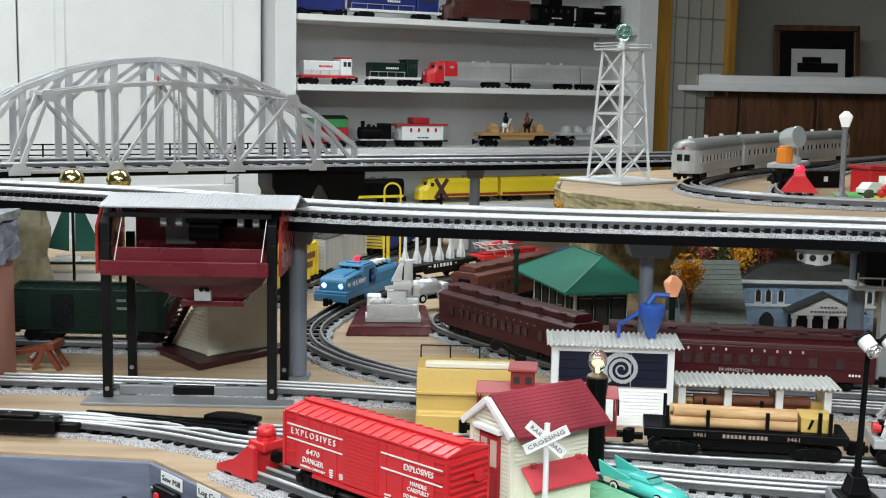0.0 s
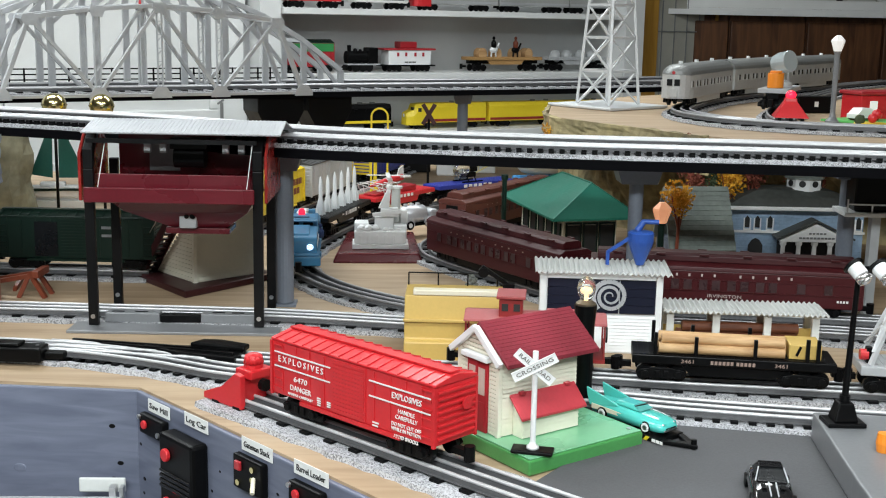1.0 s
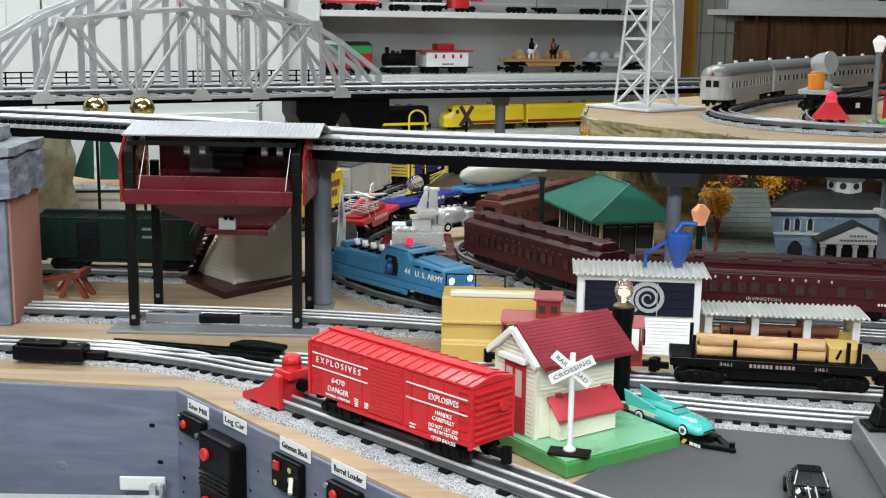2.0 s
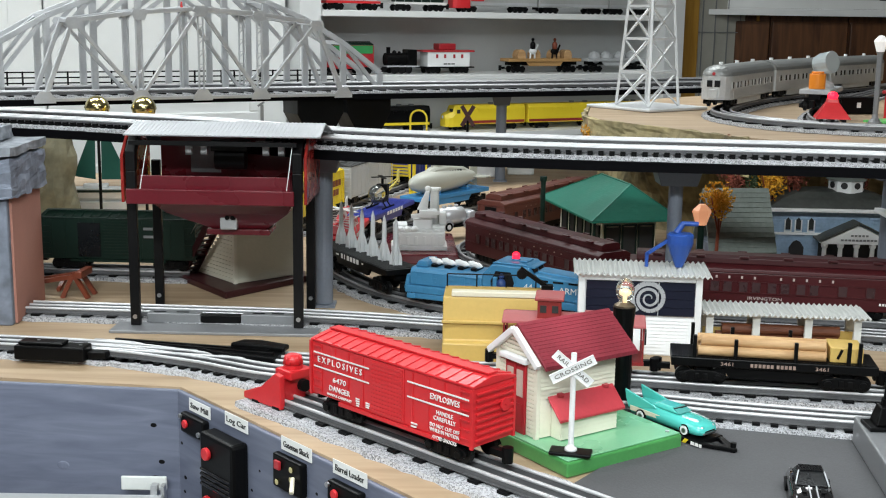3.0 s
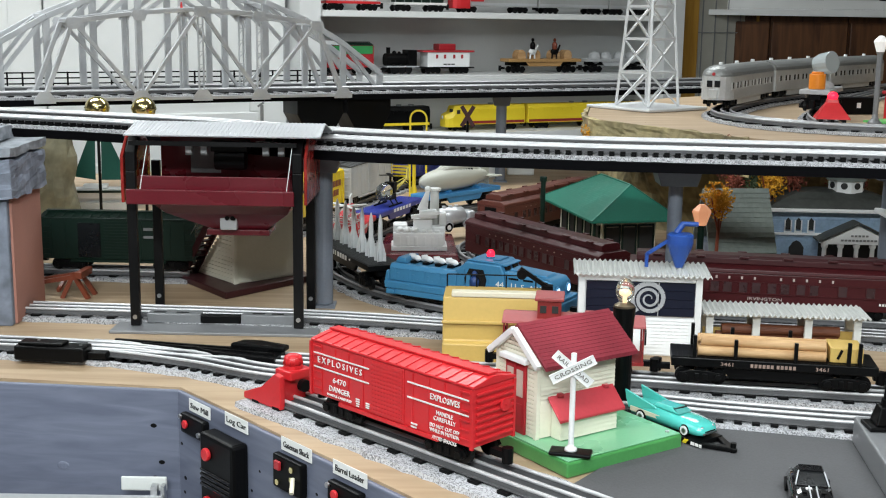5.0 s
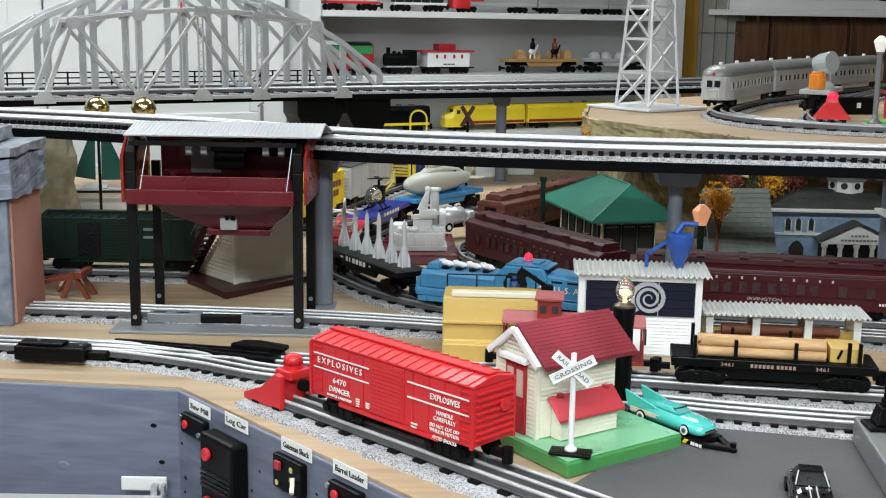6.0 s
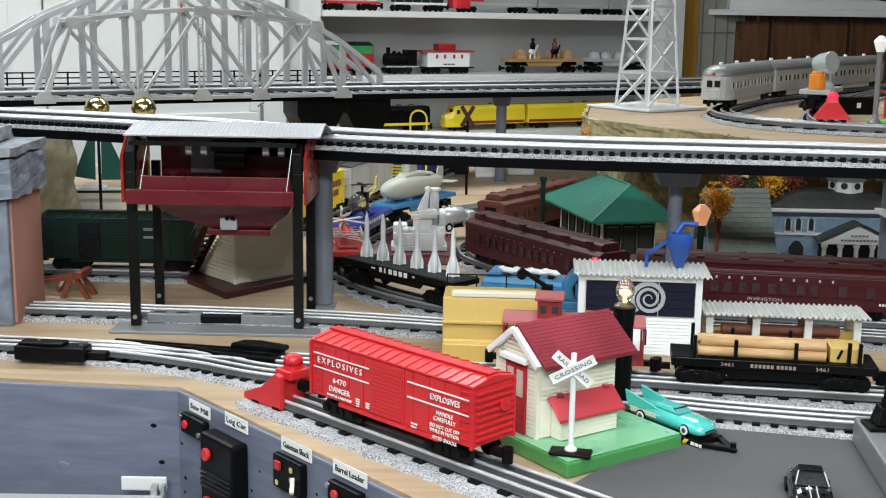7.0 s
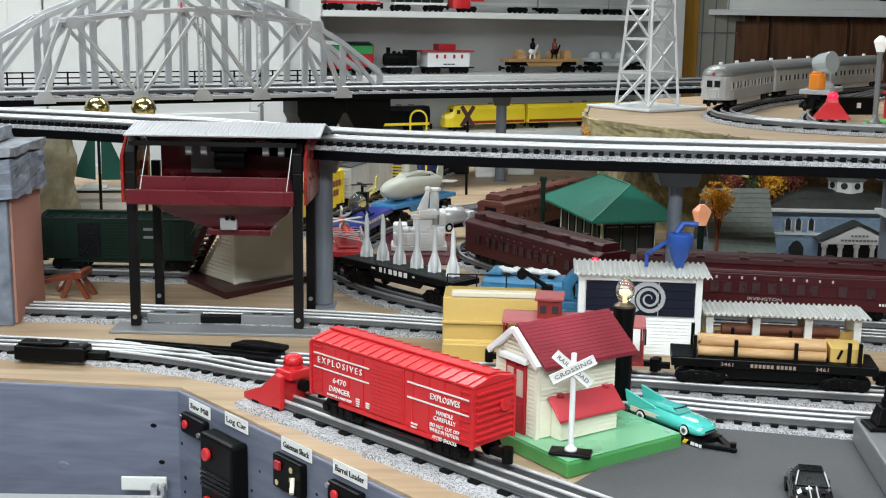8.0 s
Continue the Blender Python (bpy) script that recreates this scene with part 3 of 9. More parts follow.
L_PASS = Line([(0.95, 1.47), (0.60, 1.531), (0.434, 1.561), (0.285, 1.592), (0.235, 1.640), (0.153, 1.761), (0.068, 1.895), (0.045, 1.96), (0.05, 2.04), (0.086, 2.10), (0.169, 2.245), (0.245, 2.375), (0.285, 2.45)])
L_GREEN = Line([(-1.3, 1.82), (-0.6, 1.795), (-0.45, 1.785), (-0.385, 1.783)])
L_BACK = Line([(-0.34, 2.02), (-0.29, 2.16), (-0.235, 2.36), (-0.16, 2.62), (-0.05, 2.95), (0.0, 3.1)])
EL_F = [(-1.25, 2.02), (-0.682, 1.835), (-0.395, 1.725), (-0.136, 1.575), (0.151, 1.515), (0.356, 1.490), (0.527, 1.470), (0.95, 1.39)]
L_EL1 = Line(EL_F)
L_EL2 = Line([(x + 0.02, y + 0.098) for x, y in EL_F])
L_BR1 = Line([(-1.6, 1.98), (-0.84, 2.402), (-0.265, 2.712), (0.27, 2.965), (0.66, 3.185), (1.2, 3.5)])
L_BR2 = Line([(-1.7, 2.13), (-0.90, 2.55), (-0.325, 2.86), (0.21, 3.11), (0.60, 3.33), (1.1, 3.62)])
L_SILV = Line([(1.40, 3.45), (0.99, 2.965), (0.770, 2.671), (0.655, 2.505), (0.565, 2.335), (0.505, 2.18), (0.508, 2.05), (0.565, 1.945), (0.69, 1.875), (0.95, 1.825), (1.5, 1.79)])
L_SEARCH = Line([(1.08, 2.95), (0.90, 2.63), (0.79, 2.42), (0.702, 2.225), (0.655, 2.09), (0.628, 1.955)])

track("spur_track", "silver three-rail spur with grey ballast beside the fascia", L_BOX, TZ, PALE_BALLAST, bed=0.040)
track("main_track", "silver three-rail main line with black ties", L_MAIN, TZ, PALE_BALLAST, tie_step=0.0175, tie_w=0.0075)
track("log_track", "silver three-rail siding under the log car", L_LOG, TZ, BALLAST)
track("coal_track", "silver three-rail track through the coal loader", L_COAL, TZ, BALLAST)
track("army_track", "curved dull three-rail track carrying the army train", L_ARMY, TZ, BALLAST, rail=DULL_TIN, s0=0.05)
track("passenger_track", "curved three-rail track under the passenger cars", L_PASS, TZ, BALLAST, rail=DULL_TIN)
track("green_track", "three-rail track under the green boxcar", L_GREEN, TZ, BALLAST)
track("back_track", "three-rail siding under the stored boxcars", L_BACK, TZ, BALLAST, rail=DULL_TIN)
track("elevated_track", "bright three-rail elevated track with black ties", L_EL1, EZ, PALE_BALLAST, 0.036, 0.0134, tie_w=0.0066, tie_half=0.028, tie_end=0.0112)
track("elevated_track", "bright three-rail elevated track behind the first", L_EL2, EZ, PALE_BALLAST, 0.036, 0.0134, tie_w=0.0066, tie_half=0.028, tie_end=0.0112)
track("bridge_track", "three-rail track crossing the silver truss bridge", L_BR1, EZ, BALLAST, rail=DULL_TIN)
track("bridge_track", "three-rail track crossing the silver arch bridge", L_BR2, EZ, BALLAST, rail=DULL_TIN)
track("plateau_track", "curved three-rail track on the upper plywood level", L_SILV, EZ, BALLAST, rail=DULL_TIN)
track("plateau_spur", "short three-rail spur on the upper plywood level", L_SEARCH, EZ, BALLAST, rail=DULL_TIN)
for line, lo, hi in ((L_EL1, -0.040, 0.142), (L_BR1, -0.042, 0.205)):
    tagged(part("elevated_deck", ribbon(B(), line, EZ - 0.0125, EZ - 0.0005, hi, lo, 0.05), DECK), "dark painted deck board carrying the elevated tracks", "deck", "", "structure")


# ---------------------------------------------------------------- rolling stock
def truck_part(parent, x, base=0.0, wheelbase=0.036, r=0.0092):
    """A bogie: shaped side frames with journals and springs, bolster and four wheels; base is the rail's top."""
    b = B()
    a = wheelbase / 2
    for y in (-0.0222, 0.0222):
        b.prism([(-a - 0.008, base + r + 0.0005), (-a - 0.004, base + r - 0.003), (-0.009, base + r - 0.0052), (0.009, base + r - 0.0052), (a + 0.004, base + r - 0.003), (a + 0.008, base + r + 0.0005), (a + 0.005, base + r + 0.0045), (0.010, base + r + 0.0070), (-0.010, base + r + 0.0070), (-a - 0.005, base + r + 0.0045)], "y", y - 0.0016, y + 0.0016)
        for i in (-1, 1):
            b.cyl((i * a, y - 0.0040, base + r), (i * a, y + 0.0040, base + r), 0.0042, None, 10)
            b.bx(i * 0.0045 - 0.0026, i * 0.0045 + 0.0026, y - 0.0030, y + 0.0030, base + r - 0.0035, base + r + 0.0042)
    b.bx(-0.006, 0.006, -0.0205, 0.0205, base + r + 0.001, base + 0.0225)
    t = part("truck", b, BLACK, parent, bevel=0.0006, m=pose(x, 0, 0))
    for i in (-1, 1):
        for y in (-1, 1):
            part("wheel", B().cyl((0, -0.0024, 0), (0, 0.0024, 0), r, None, 18).cyl((0, -0.0036 * (y < 0) - 0.0002, 0), (0, 0.0036 * (y > 0) + 0.0002, 0), r * 0.62, r * 0.4, 12), BLACK_METAL, t, m=pose(i * a, y * 0.0155, base + r))
    return t


def coupler(parent, x, s, z):
    part("coupler", B().bx(min(x, x + s * 0.016), max(x, x + s * 0.016), -0.004, 0.004, z, z + 0.006).cyl((x + s * 0.017, 0, z - 0.004), (x + s * 0.017, 0, z + 0.010), 0.005, None, 8), BLACK, parent)


def place(ob, line, s, z, half=0.075):
    c, deg = line.car(s, half)
    ob.matrix_basis = pose(c.x, c.y, z, 0, 0, deg)


SIDE_NEAR = pose(0, 0, 0, 90, 0, 0)   # lettering on a side that faces -y


def side_m(x, y, z, back=False):
    return pose(x, y, z, 90, 0, 180 if back else 0)


def boxcar(name, label, length, width, height, body_m, roof_m, ribs=True, group="", floor=0.018):
    """A boxcar; origin on the rail head, its floor above it."""
    e = thing(name, label, "boxcar", 0, 0, 0, 0, group)
    z0, z1, h, w = floor, floor + height, length / 2, width / 2
    body = part("body", B().bx(-h, h, -w, w, z0, z1), body_m, e, bevel=0.0012)
    rf = B()
    rf.prism([(-w - 0.0015, z1), (w + 0.0015, z1), (w + 0.001, z1 + 0.0022), (0.004, z1 + 0.0072), (-0.004, z1 + 0.0072), (-w - 0.001, z1 + 0.0022)], "x", -h - 0.001, h + 0.001)
    roof = part("roof", rf, roof_m, e, bevel=0.0008)
    rr = B()
    k = 17
    for i in range(k):
        x = -h + length * (i + 0.5) / k
        for s in (-1, 1):
            rr.bar((x, s * (w + 0.0008), z1 + 0.0026), (x, s * 0.0072, z1 + 0.0069), 0.0016, 0.0012)
    part("roof_rib", rr, roof_m, roof)
    part("roof_walk", B().bx(-h + 0.002, h - 0.002, -0.006, 0.006, z1 + 0.0078, z1 + 0.0094), roof_m, roof)
    for s in (-1, 1):
        if ribs:
            rib = part("side_rib", B().bx(-0.0008, 0.0008, -0.0008, 0.0008, 0.003, height - 0.002), body_m, body, m=pose(-0.43 * length, s * w, z0))
            for x in (-0.34, -0.25, -0.155, 0.155, 0.25, 0.34, 0.43):
                twin(rib, body, pose(x * length, s * w, z0))
        dr = part("sliding_door", B().bx(-0.023, 0.023, s * w - 0.0008, s * w + 0.0008, z0 + 0.001, z1 - 0.001), body_m, e)
        slat = part("slat", B().bx(-0.021, 0.021, -0.0015, 0.0015, -0.0011, 0.0011), body_m, dr, m=pose(0, s * w, z0 + 0.004))
        for i in range(1, 13):
            twin(slat, dr, pose(0, s * w, z0 + 0.004 + i * (height - 0.008) / 12))
        part("sill", B().bx(-h * 0.62, h * 0.62, s * w - 0.0015, s * w + 0.0015, z0 - 0.004, z0 - 0.0002), body_m, body)
        for ex in (-1, 1):
            part("corner_post", B().bx(ex * h - 0.002, ex * h + 0.001, s * w - 0.002, s * w + 0.001, z0 - 0.001, z1 - 0.0005), body_m, body)
            lad = B()
            for i in range(6):
                lad.bx(ex * (h - 0.009) - 0.006, ex * (h - 0.009) + 0.006, s * (w + 0.0012) - 0.0006, s * (w + 0.0012) + 0.0006, z0 + 0.006 + i * 0.0085, z0 + 0.0074 + i * 0.0085)
            tagged(part("ladder", lad, body_m, body), kind="stuff")
    for ex in (-1, 1):
        er = B()
        for i in range(8):
            z = z0 + 0.006 + i * (height - 0.012) / 7
            er.bx(ex * h - 0.0022, ex * h + 0.0022, -w + 0.003, w - 0.003, z - 0.0012, z + 0.0014)
        part("end_rib", er, body_m, body, bevel=0.0005)
        bw = B().cyl((ex * (h + 0.0035), 0.010, z0 + height * 0.62), (ex * (h + 0.005), 0.010, z0 + height * 0.62), 0.006, None, 12).cyl((ex * (h + 0.0005), 0.010, z0 + height * 0.62), (ex * (h + 0.006), 0.010, z0 + height * 0.62), 0.001, None, 6)
        part("brake_wheel", bw, body_m, body)
        coupler(e, ex * h, ex, 0.010)
    part("underframe", B().bx(-h * 0.85, h * 0.85, -0.008, 0.008, z0 - 0.008, z0 - 0.0005), BLACK, e)
    for ex in (-1, 1):
        truck_part(e, ex * h * 0.66)
    return e, z0, z1, w


RZ = TZ + RAILTOP
red_car, z0, z1, w = boxcar("red_boxcar", "red plastic boxcar lettered EXPLOSIVES in white, parked on the spur", 0.216, 0.0535, 0.0535, RED, RED, floor=0.0205)
for s, back in ((-1, False), (1, True)):
    y = s * (w + 0.0012)
    for xa, xb in ((-0.104, -0.024), (0.028, 0.104)):
        for dz in (-0.0115, -0.0255):
            part("stripe", B().bx(xa, xb, y - 0.0004, y + 0.0004, z1 + dz, z1 + dz + 0.0013), LETTER, red_car)
    d = -s
    for txt, x, z, size, wid in (("E X P L O S I V E S", -0.066, z1 - 0.0172, 0.0088, 0.064), ("6470", -0.066, z1 - 0.0335, 0.0075, 0.019), ("DANGER", -0.066, z1 - 0.0425, 0.0075, 0.030), ("HANDLE CAREFULLY", -0.066, z1 - 0.0490, 0.0034, 0.036), ("EXPLOSIVES", 0.075, z1 - 0.0178, 0.0078, 0.036), ("HANDLE", 0.075, z1 - 0.0310, 0.0055, 0.020), ("CAREFULLY", 0.075, z1 - 0.0365, 0.0055, 0.027), ("DO NOT CUT OFF", 0.075, z1 - 0.0435, 0.0048, 0.036), ("WHILE IN MOTION", 0.075, z1 - 0.0480, 0.0048, 0.036), ("AVOID SHOCKS", 0.075, z1 - 0.0545, 0.0048, 0.030)):
        letters(txt, size, LETTER, red_car, side_m(d * x, y, z, back), wid)
    bars([(-0.006, -0.001, 0.003), (-0.006, -0.001, 0.0008), (-0.0055, -0.001, -0.0014), (-0.0055, -0.0015, -0.0036), (0.008, 0.013, 0.002), (0.008, 0.013, 0.0), (0.008, 0.0125, -0.002)], 0.0013, LETTER, red_car, side_m(d * -0.036, y, z1 - 0.047, back))
    bars([(-0.004, 0.004, 0.0015), (-0.004, 0.003, -0.0015)], 0.0014, LETTER, red_car, side_m(d * 0.037, y, z1 - 0.050, back))
red_car.matrix_basis = pose(-0.0306, 1.0635, RZ, 0, 0, -44.4)


def bumper(name, label, m, z, scale=1.0, lit=False):
    """A red pressed bumper: raked wedge, side braces and a lamp on top."""
    e = thing(name, label, "track bumper", 0, 0, 0)
    k = scale
    b = B()
    for s in (-1, 1):
        b.prism([(-0.062 * k, 0.0), (0.004 * k, 0.0), (0.004 * k, 0.038 * k), (-0.006 * k, 0.040 * k), (-0.03 * k, 0.020 * k), (-0.062 * k, 0.007 * k)], "y", s * 0.026 * k - 0.0035 * k, s * 0.026 * k + 0.0035 * k)
    part("side_plate", b, m, e, bevel=0.0008)
    part("ramp", B().prism([(-0.060 * k, 0.004), (-0.004 * k, 0.004), (-0.004 * k, 0.030 * k), (-0.012 * k, 0.030 * k), (-0.032 * k, 0.014 * k)], "y", -0.0224 * k, 0.0224 * k), m, e, bevel=0.001)
    part("head_block", B().bx(-0.022 * k, 0.006 * k, -0.016 * k, 0.016 * k, 0.0305 * k, 0.041 * k), m, e, bevel=0.002 * k)
    part("buffer", B().cyl((0.0062 * k, 0, 0.024 * k), (0.013 * k, 0, 0.024 * k), 0.007 * k), BLACK, e)
    lamp = part("lamp_base", B().cyl((-0.009 * k, 0, 0.0411 * k), (-0.009 * k, 0, 0.045 * k), 0.011 * k), m, e)
    cap = B().lathe([(0.0105 * k, 0.0451 * k), (0.0105 * k, 0.052 * k), (0.007 * k, 0.056 * k), (0.001, 0.0575 * k)], (-0.009 * k, 0, 0), 14)
    if not lit:
        for i in range(12):
            a = i * math.pi / 6
            cap.bar((-0.009 * k + 0.0106 * k * math.cos(a), 0.0106 * k * math.sin(a), 0.0455 * k), (-0.009 * k + 0.0085 * k * math.cos(a), 0.0085 * k * math.sin(a), 0.0545 * k), 0.002 * k, 0.002 * k)
    tagged(part("lamp_cap", cap, RED_GLOW if lit else m, lamp, smooth=True), kind="stuff")
    return e


bumper("red_bumper", "red die-cast track bumper at the end of the spur", RED, TZ, 0.92).matrix_basis = pose(-0.147, 1.174, TZ + 0.006, 0, 0, -43.6)
lb = thing("lit_bumper", "red track bumper with a glowing red lamp", "track bumper", 0.628, 1.935, EZ + 0.0162, -12)
part("body", B().loft([[(-0.027, -0.022, 0.004), (0.029, -0.022, 0.004), (0.029, 0.03, 0.004), (-0.027, 0.03, 0.004)], [(-0.010, -0.004, 0.030), (0.010, -0.004, 0.030), (0.010, 0.014, 0.030), (-0.010, 0.014, 0.030)], [(-0.009, -0.003, 0.036), (0.009, -0.003, 0.036), (0.009, 0.013, 0.036), (-0.009, 0.013, 0.036)]]), RED, lb, bevel=0.0012)
part("lamp", B().ball((0, 0.003, 0.040), 0.0085, (1, 1, 0.9), 14), RED_GLOW, lb, "glowing red lamp", smooth=True)
for x in (-0.018, 0.0, 0.018):
    part("foot", B().bx(x - 0.003, x + 0.003, -0.022, 0.028, 0.0, 0.0038), BLACK, lb)


def flatcar(name, label, length, deck_m, width=0.054, deck_z=0.030, thick=0.008, group=""):
    e = thing(name, label, "flat car", 0, 0, 0, 0, group)
    h, w = length / 2, width / 2
    body = part("deck", B().bx(-h, h, -w, w, deck_z, deck_z + thick), deck_m, e, bevel=0.001)
    part("side_sill", B().prism([(-h * 0.50, deck_z - 0.0004), (-h * 0.42, deck_z - 0.012), (h * 0.42, deck_z - 0.012), (h * 0.50, deck_z - 0.0004)], "y", -w + 0.004, -w + 0.008).prism([(-h * 0.50, deck_z - 0.0004), (-h * 0.42, deck_z - 0.012), (h * 0.42, deck_z - 0.012), (h * 0.50, deck_z - 0.0004)], "y", w - 0.008, w - 0.004), deck_m, e)
    pl = B()
    for i in range(int(length / 0.006)):
        x = -h + 0.003 + i * 0.006
        pl.bx(x - 0.0026, x + 0.0026, -w + 0.002, w - 0.002, deck_z + thick - 0.0003, deck_z + thick + 0.0006)
    tagged(part("plank", pl, deck_m, body), kind="stuff")
    part("centre_sill", B().bx(-h * 0.94, h * 0.94, -0.010, 0.010, 0.0205, deck_z - 0.0004), BLACK, e)
    for ex in (-1, 1):
        truck_part(e, ex * h * 0.70)
        coupler(e, ex * h, ex, 0.010)
    return e


def figure(name, label, parent, m, material, s=0.02):
    """A plain little plastic driver: one simple mesh."""
    b = B().lathe([(s * 0.32, 0), (s * 0.36, s * 0.5), (s * 0.2, s * 0.75), (s * 0.1, s * 0.8)], (0, 0, 0), 10).ball((0, 0, s * 0.98), s * 0.2, (1, 1, 1), 10)
    return part(name, b, material, parent, label, smooth=True, m=m)


# Army switcher
FIGURE_BLUE = mat("figure_blue", (0.015, 0.045, 0.16), 0.5, var=0.1)


def army_switcher():
    """x forwards: missile deck at the rear, open cab, long hood with two headlights."""
    e = thing("army_locomotive", "light blue army switcher with lit headlights and red roof lamp", "locomotive", 0, 0, 0)
    h, f = 0.122, 0.141
    b = LOCO_BLUE
    part("frame", B().bx(-h, f - 0.006, -0.0295, 0.0295, 0.016, 0.0262), b, e, bevel=0.0014)
    part("skirt", B().prism([(-h + 0.012, 0.0158), (-h + 0.016, 0.008), (0.040, 0.008), (0.048, 0.0158)], "y", -0.0285, 0.0285), b, e, bevel=0.001)
    part("front_pilot", B().prism([(f - 0.0058, 0.010), (f + 0.004, 0.012), (f + 0.006, 0.0262), (f - 0.0058, 0.0262)], "y", -0.0325, 0.0325), b, e, bevel=0.0018)
    part("front_step", B().bx(f - 0.022, f + 0.0035, -0.0312, 0.0312, 0.0264, 0.0305), b, e, bevel=0.0014)
    part("rear_step", B().prism([(-h - 0.003, 0.020), (-h + 0.0058, 0.020), (-h + 0.0058, 0.040), (-h + 0.001, 0.040)], "y", -0.026, 0.026), b, e, bevel=0.0012)
    hood = part("rear_hood", B().prism([(-0.0255, 0.0264), (0.0255, 0.0264), (0.0255, 0.045), (0.0215, 0.0505), (-0.0215, 0.0505), (-0.0255, 0.045)], "x", -h + 0.006, -0.0102), b, e, bevel=0.0016)
    part("rear_house", B().prism([(-h + 0.010, 0.0507), (-h + 0.030, 0.0507), (-h + 0.027, 0.059), (-h + 0.015, 0.059)], "y", -0.018, 0.018), b, hood, bevel=0.0014)
    cabb = part("cab", B().prism([(-0.010, 0.0264), (0.062, 0.0264), (0.062, 0.053), (0.056, 0.0665), (0.004, 0.0665), (-0.010, 0.052)], "y", -0.0262, 0.0262), b, e, bevel=0.0022)
    part("cab_roof", B().prism([(0.002, 0.0667), (0.055, 0.0667), (0.050, 0.0695), (0.008, 0.0695)], "y", -0.0235, 0.0235), b, cabb, bevel=0.0016)
    part("roof_hatch", B().bx(0.037, 0.049, -0.013, 0.013, 0.0697, 0.0718), b, cabb, bevel=0.001)
    nose = part("front_hood", B().prism([(0.0622, 0.0264), (f - 0.006, 0.0264), (f - 0.007, 0.047), (f - 0.013, 0.0535), (0.0622, 0.0590)], "y", -0.0268, 0.0268), b, e, bevel=0.0024)
    part("hood_ridge", B().prism([(0.064, 0.0560), (f - 0.020, 0.0530), (f - 0.024, 0.0570), (0.064, 0.0612)], "y", -0.0145, 0.0145), b, nose, bevel=0.0014)
    win = B()
    for y in (-0.0185, 0.0035):
        win.prism([(0.0600, 0.0592), (0.0612, 0.0592), (0.0586, 0.0640), (0.0574, 0.0640)], "y", y, y + 0.015)
    part("windscreen", win, GLASS_AND_SHADE, cabb)
    part("windscreen_visor", B().prism([(0.055, 0.0652), (0.0625, 0.0648), (0.0625, 0.0662), (0.055, 0.0670)], "y", -0.0225, 0.0225), b, cabb)
    for s in (-1, 1):
        # Dark plate on the solid cab stands for shade in the doorway.
        part("cab_doorway_shade", B().prism([(0.006, 0.030), (0.033, 0.030), (0.036, 0.044), (0.031, 0.0575), (0.010, 0.0575), (0.003, 0.044)], "y", s * 0.0264 - 0.0006, s * 0.0264 + 0.0006), GLASS_AND_SHADE, cabb, "dark plate standing for shade in the cab doorway")
        part("opening_frame", B().bar((0.002, s * 0.0268, 0.030), (0.002, s * 0.0268, 0.056), 0.002, 0.002).bar((0.0375, s * 0.0268, 0.030), (0.0375, s * 0.0268, 0.056), 0.002, 0.002).bar((0.002, s * 0.0268, 0.0285), (0.0375, s * 0.0268, 0.0285), 0.002, 0.0025), b, cabb)
        part("cab_seat", B().bx(0.007, 0.013, s * 0.0275 - 0.003, s * 0.0275 + 0.003, 0.032, 0.050), b, cabb, bevel=0.001)
        figure("driver_figure", "small dark blue plastic driver", e, pose(0.019, s * 0.0285, 0.0330), FIGURE_BLUE, 0.019)
        part("headlight", B().cyl((f - 0.0085, s * 0.0165, 0.0395), (f - 0.0050, s * 0.0165, 0.0395), 0.0050, None, 16), HEAD_GLOW, nose, "glowing white headlight")
        part("headlight_rim", B().lathe([(0.0052, -0.001), (0.0066, -0.001), (0.0066, 0.0024), (0.0052, 0.0024)], (f - 0.0074, s * 0.0165, 0.0395), 16, Euler((0, radians(90), 0)).to_matrix()), b, nose)
        lv = B()
        for i in range(4):
            x = -h + 0.014 + i * 0.024
            lv.bx(x, x + 0.019, s * 0.0256 - 0.0007, s * 0.0256 + 0.0007, 0.0435, 0.0447).bx(x, x + 0.0014, s * 0.0256 - 0.0006, s * 0.0256 + 0.0006, 0.030, 0.043)
            lv.bx(x + 0.004, x + 0.008, s * 0.0256 - 0.0009, s * 0.0256 + 0.0009, 0.037, 0.0385)
        tagged(part("panel_seam", lv, b, hood), kind="stuff")
        for i in range(3):
            part("hood_slot", B().bx(0.069 + i * 0.021, 0.083 + i * 0.021, s * 0.0268 - 0.0006, s * 0.0268 + 0.0006, 0.0495, 0.0520), GLASS_AND_SHADE, nose)
        letters("44   U. S. ARMY", 0.0115, LETTER, e, side_m(0.0900, s * 0.0273, 0.0405, s > 0), 0.080)
        rv = B()
        for i in range(24):
            rv.ball((-h + 0.006 + i * 0.011, s * 0.0295, 0.0212), 0.0011, (1, 0.6, 1), 6)
        for i in range(12):
            rv.ball((-h + 0.013 + i * 0.0078, s * 0.0255, 0.0320), 0.0009, (1, 0.6, 1), 6)
        tagged(part("rivet_row", rv, b, e), kind="stuff")
        part("hand_rail", B().cyl((0.040, s * 0.0300, 0.029), (f - 0.026, s * 0.0300, 0.029), 0.0007, None, 6), b, e)
        for x in (-h + 0.004, 0.046):
            part("step_box", B().bx(x, x + 0.013, s * 0.0297 - 0.002, s * 0.0297 + 0.002, 0.0085, 0.0155), b, e, bevel=0.0008)
    part("lamp_socket", B().cyl((0.028, 0, 0.0697), (0.028, 0, 0.0715), 0.006), b, cabb)
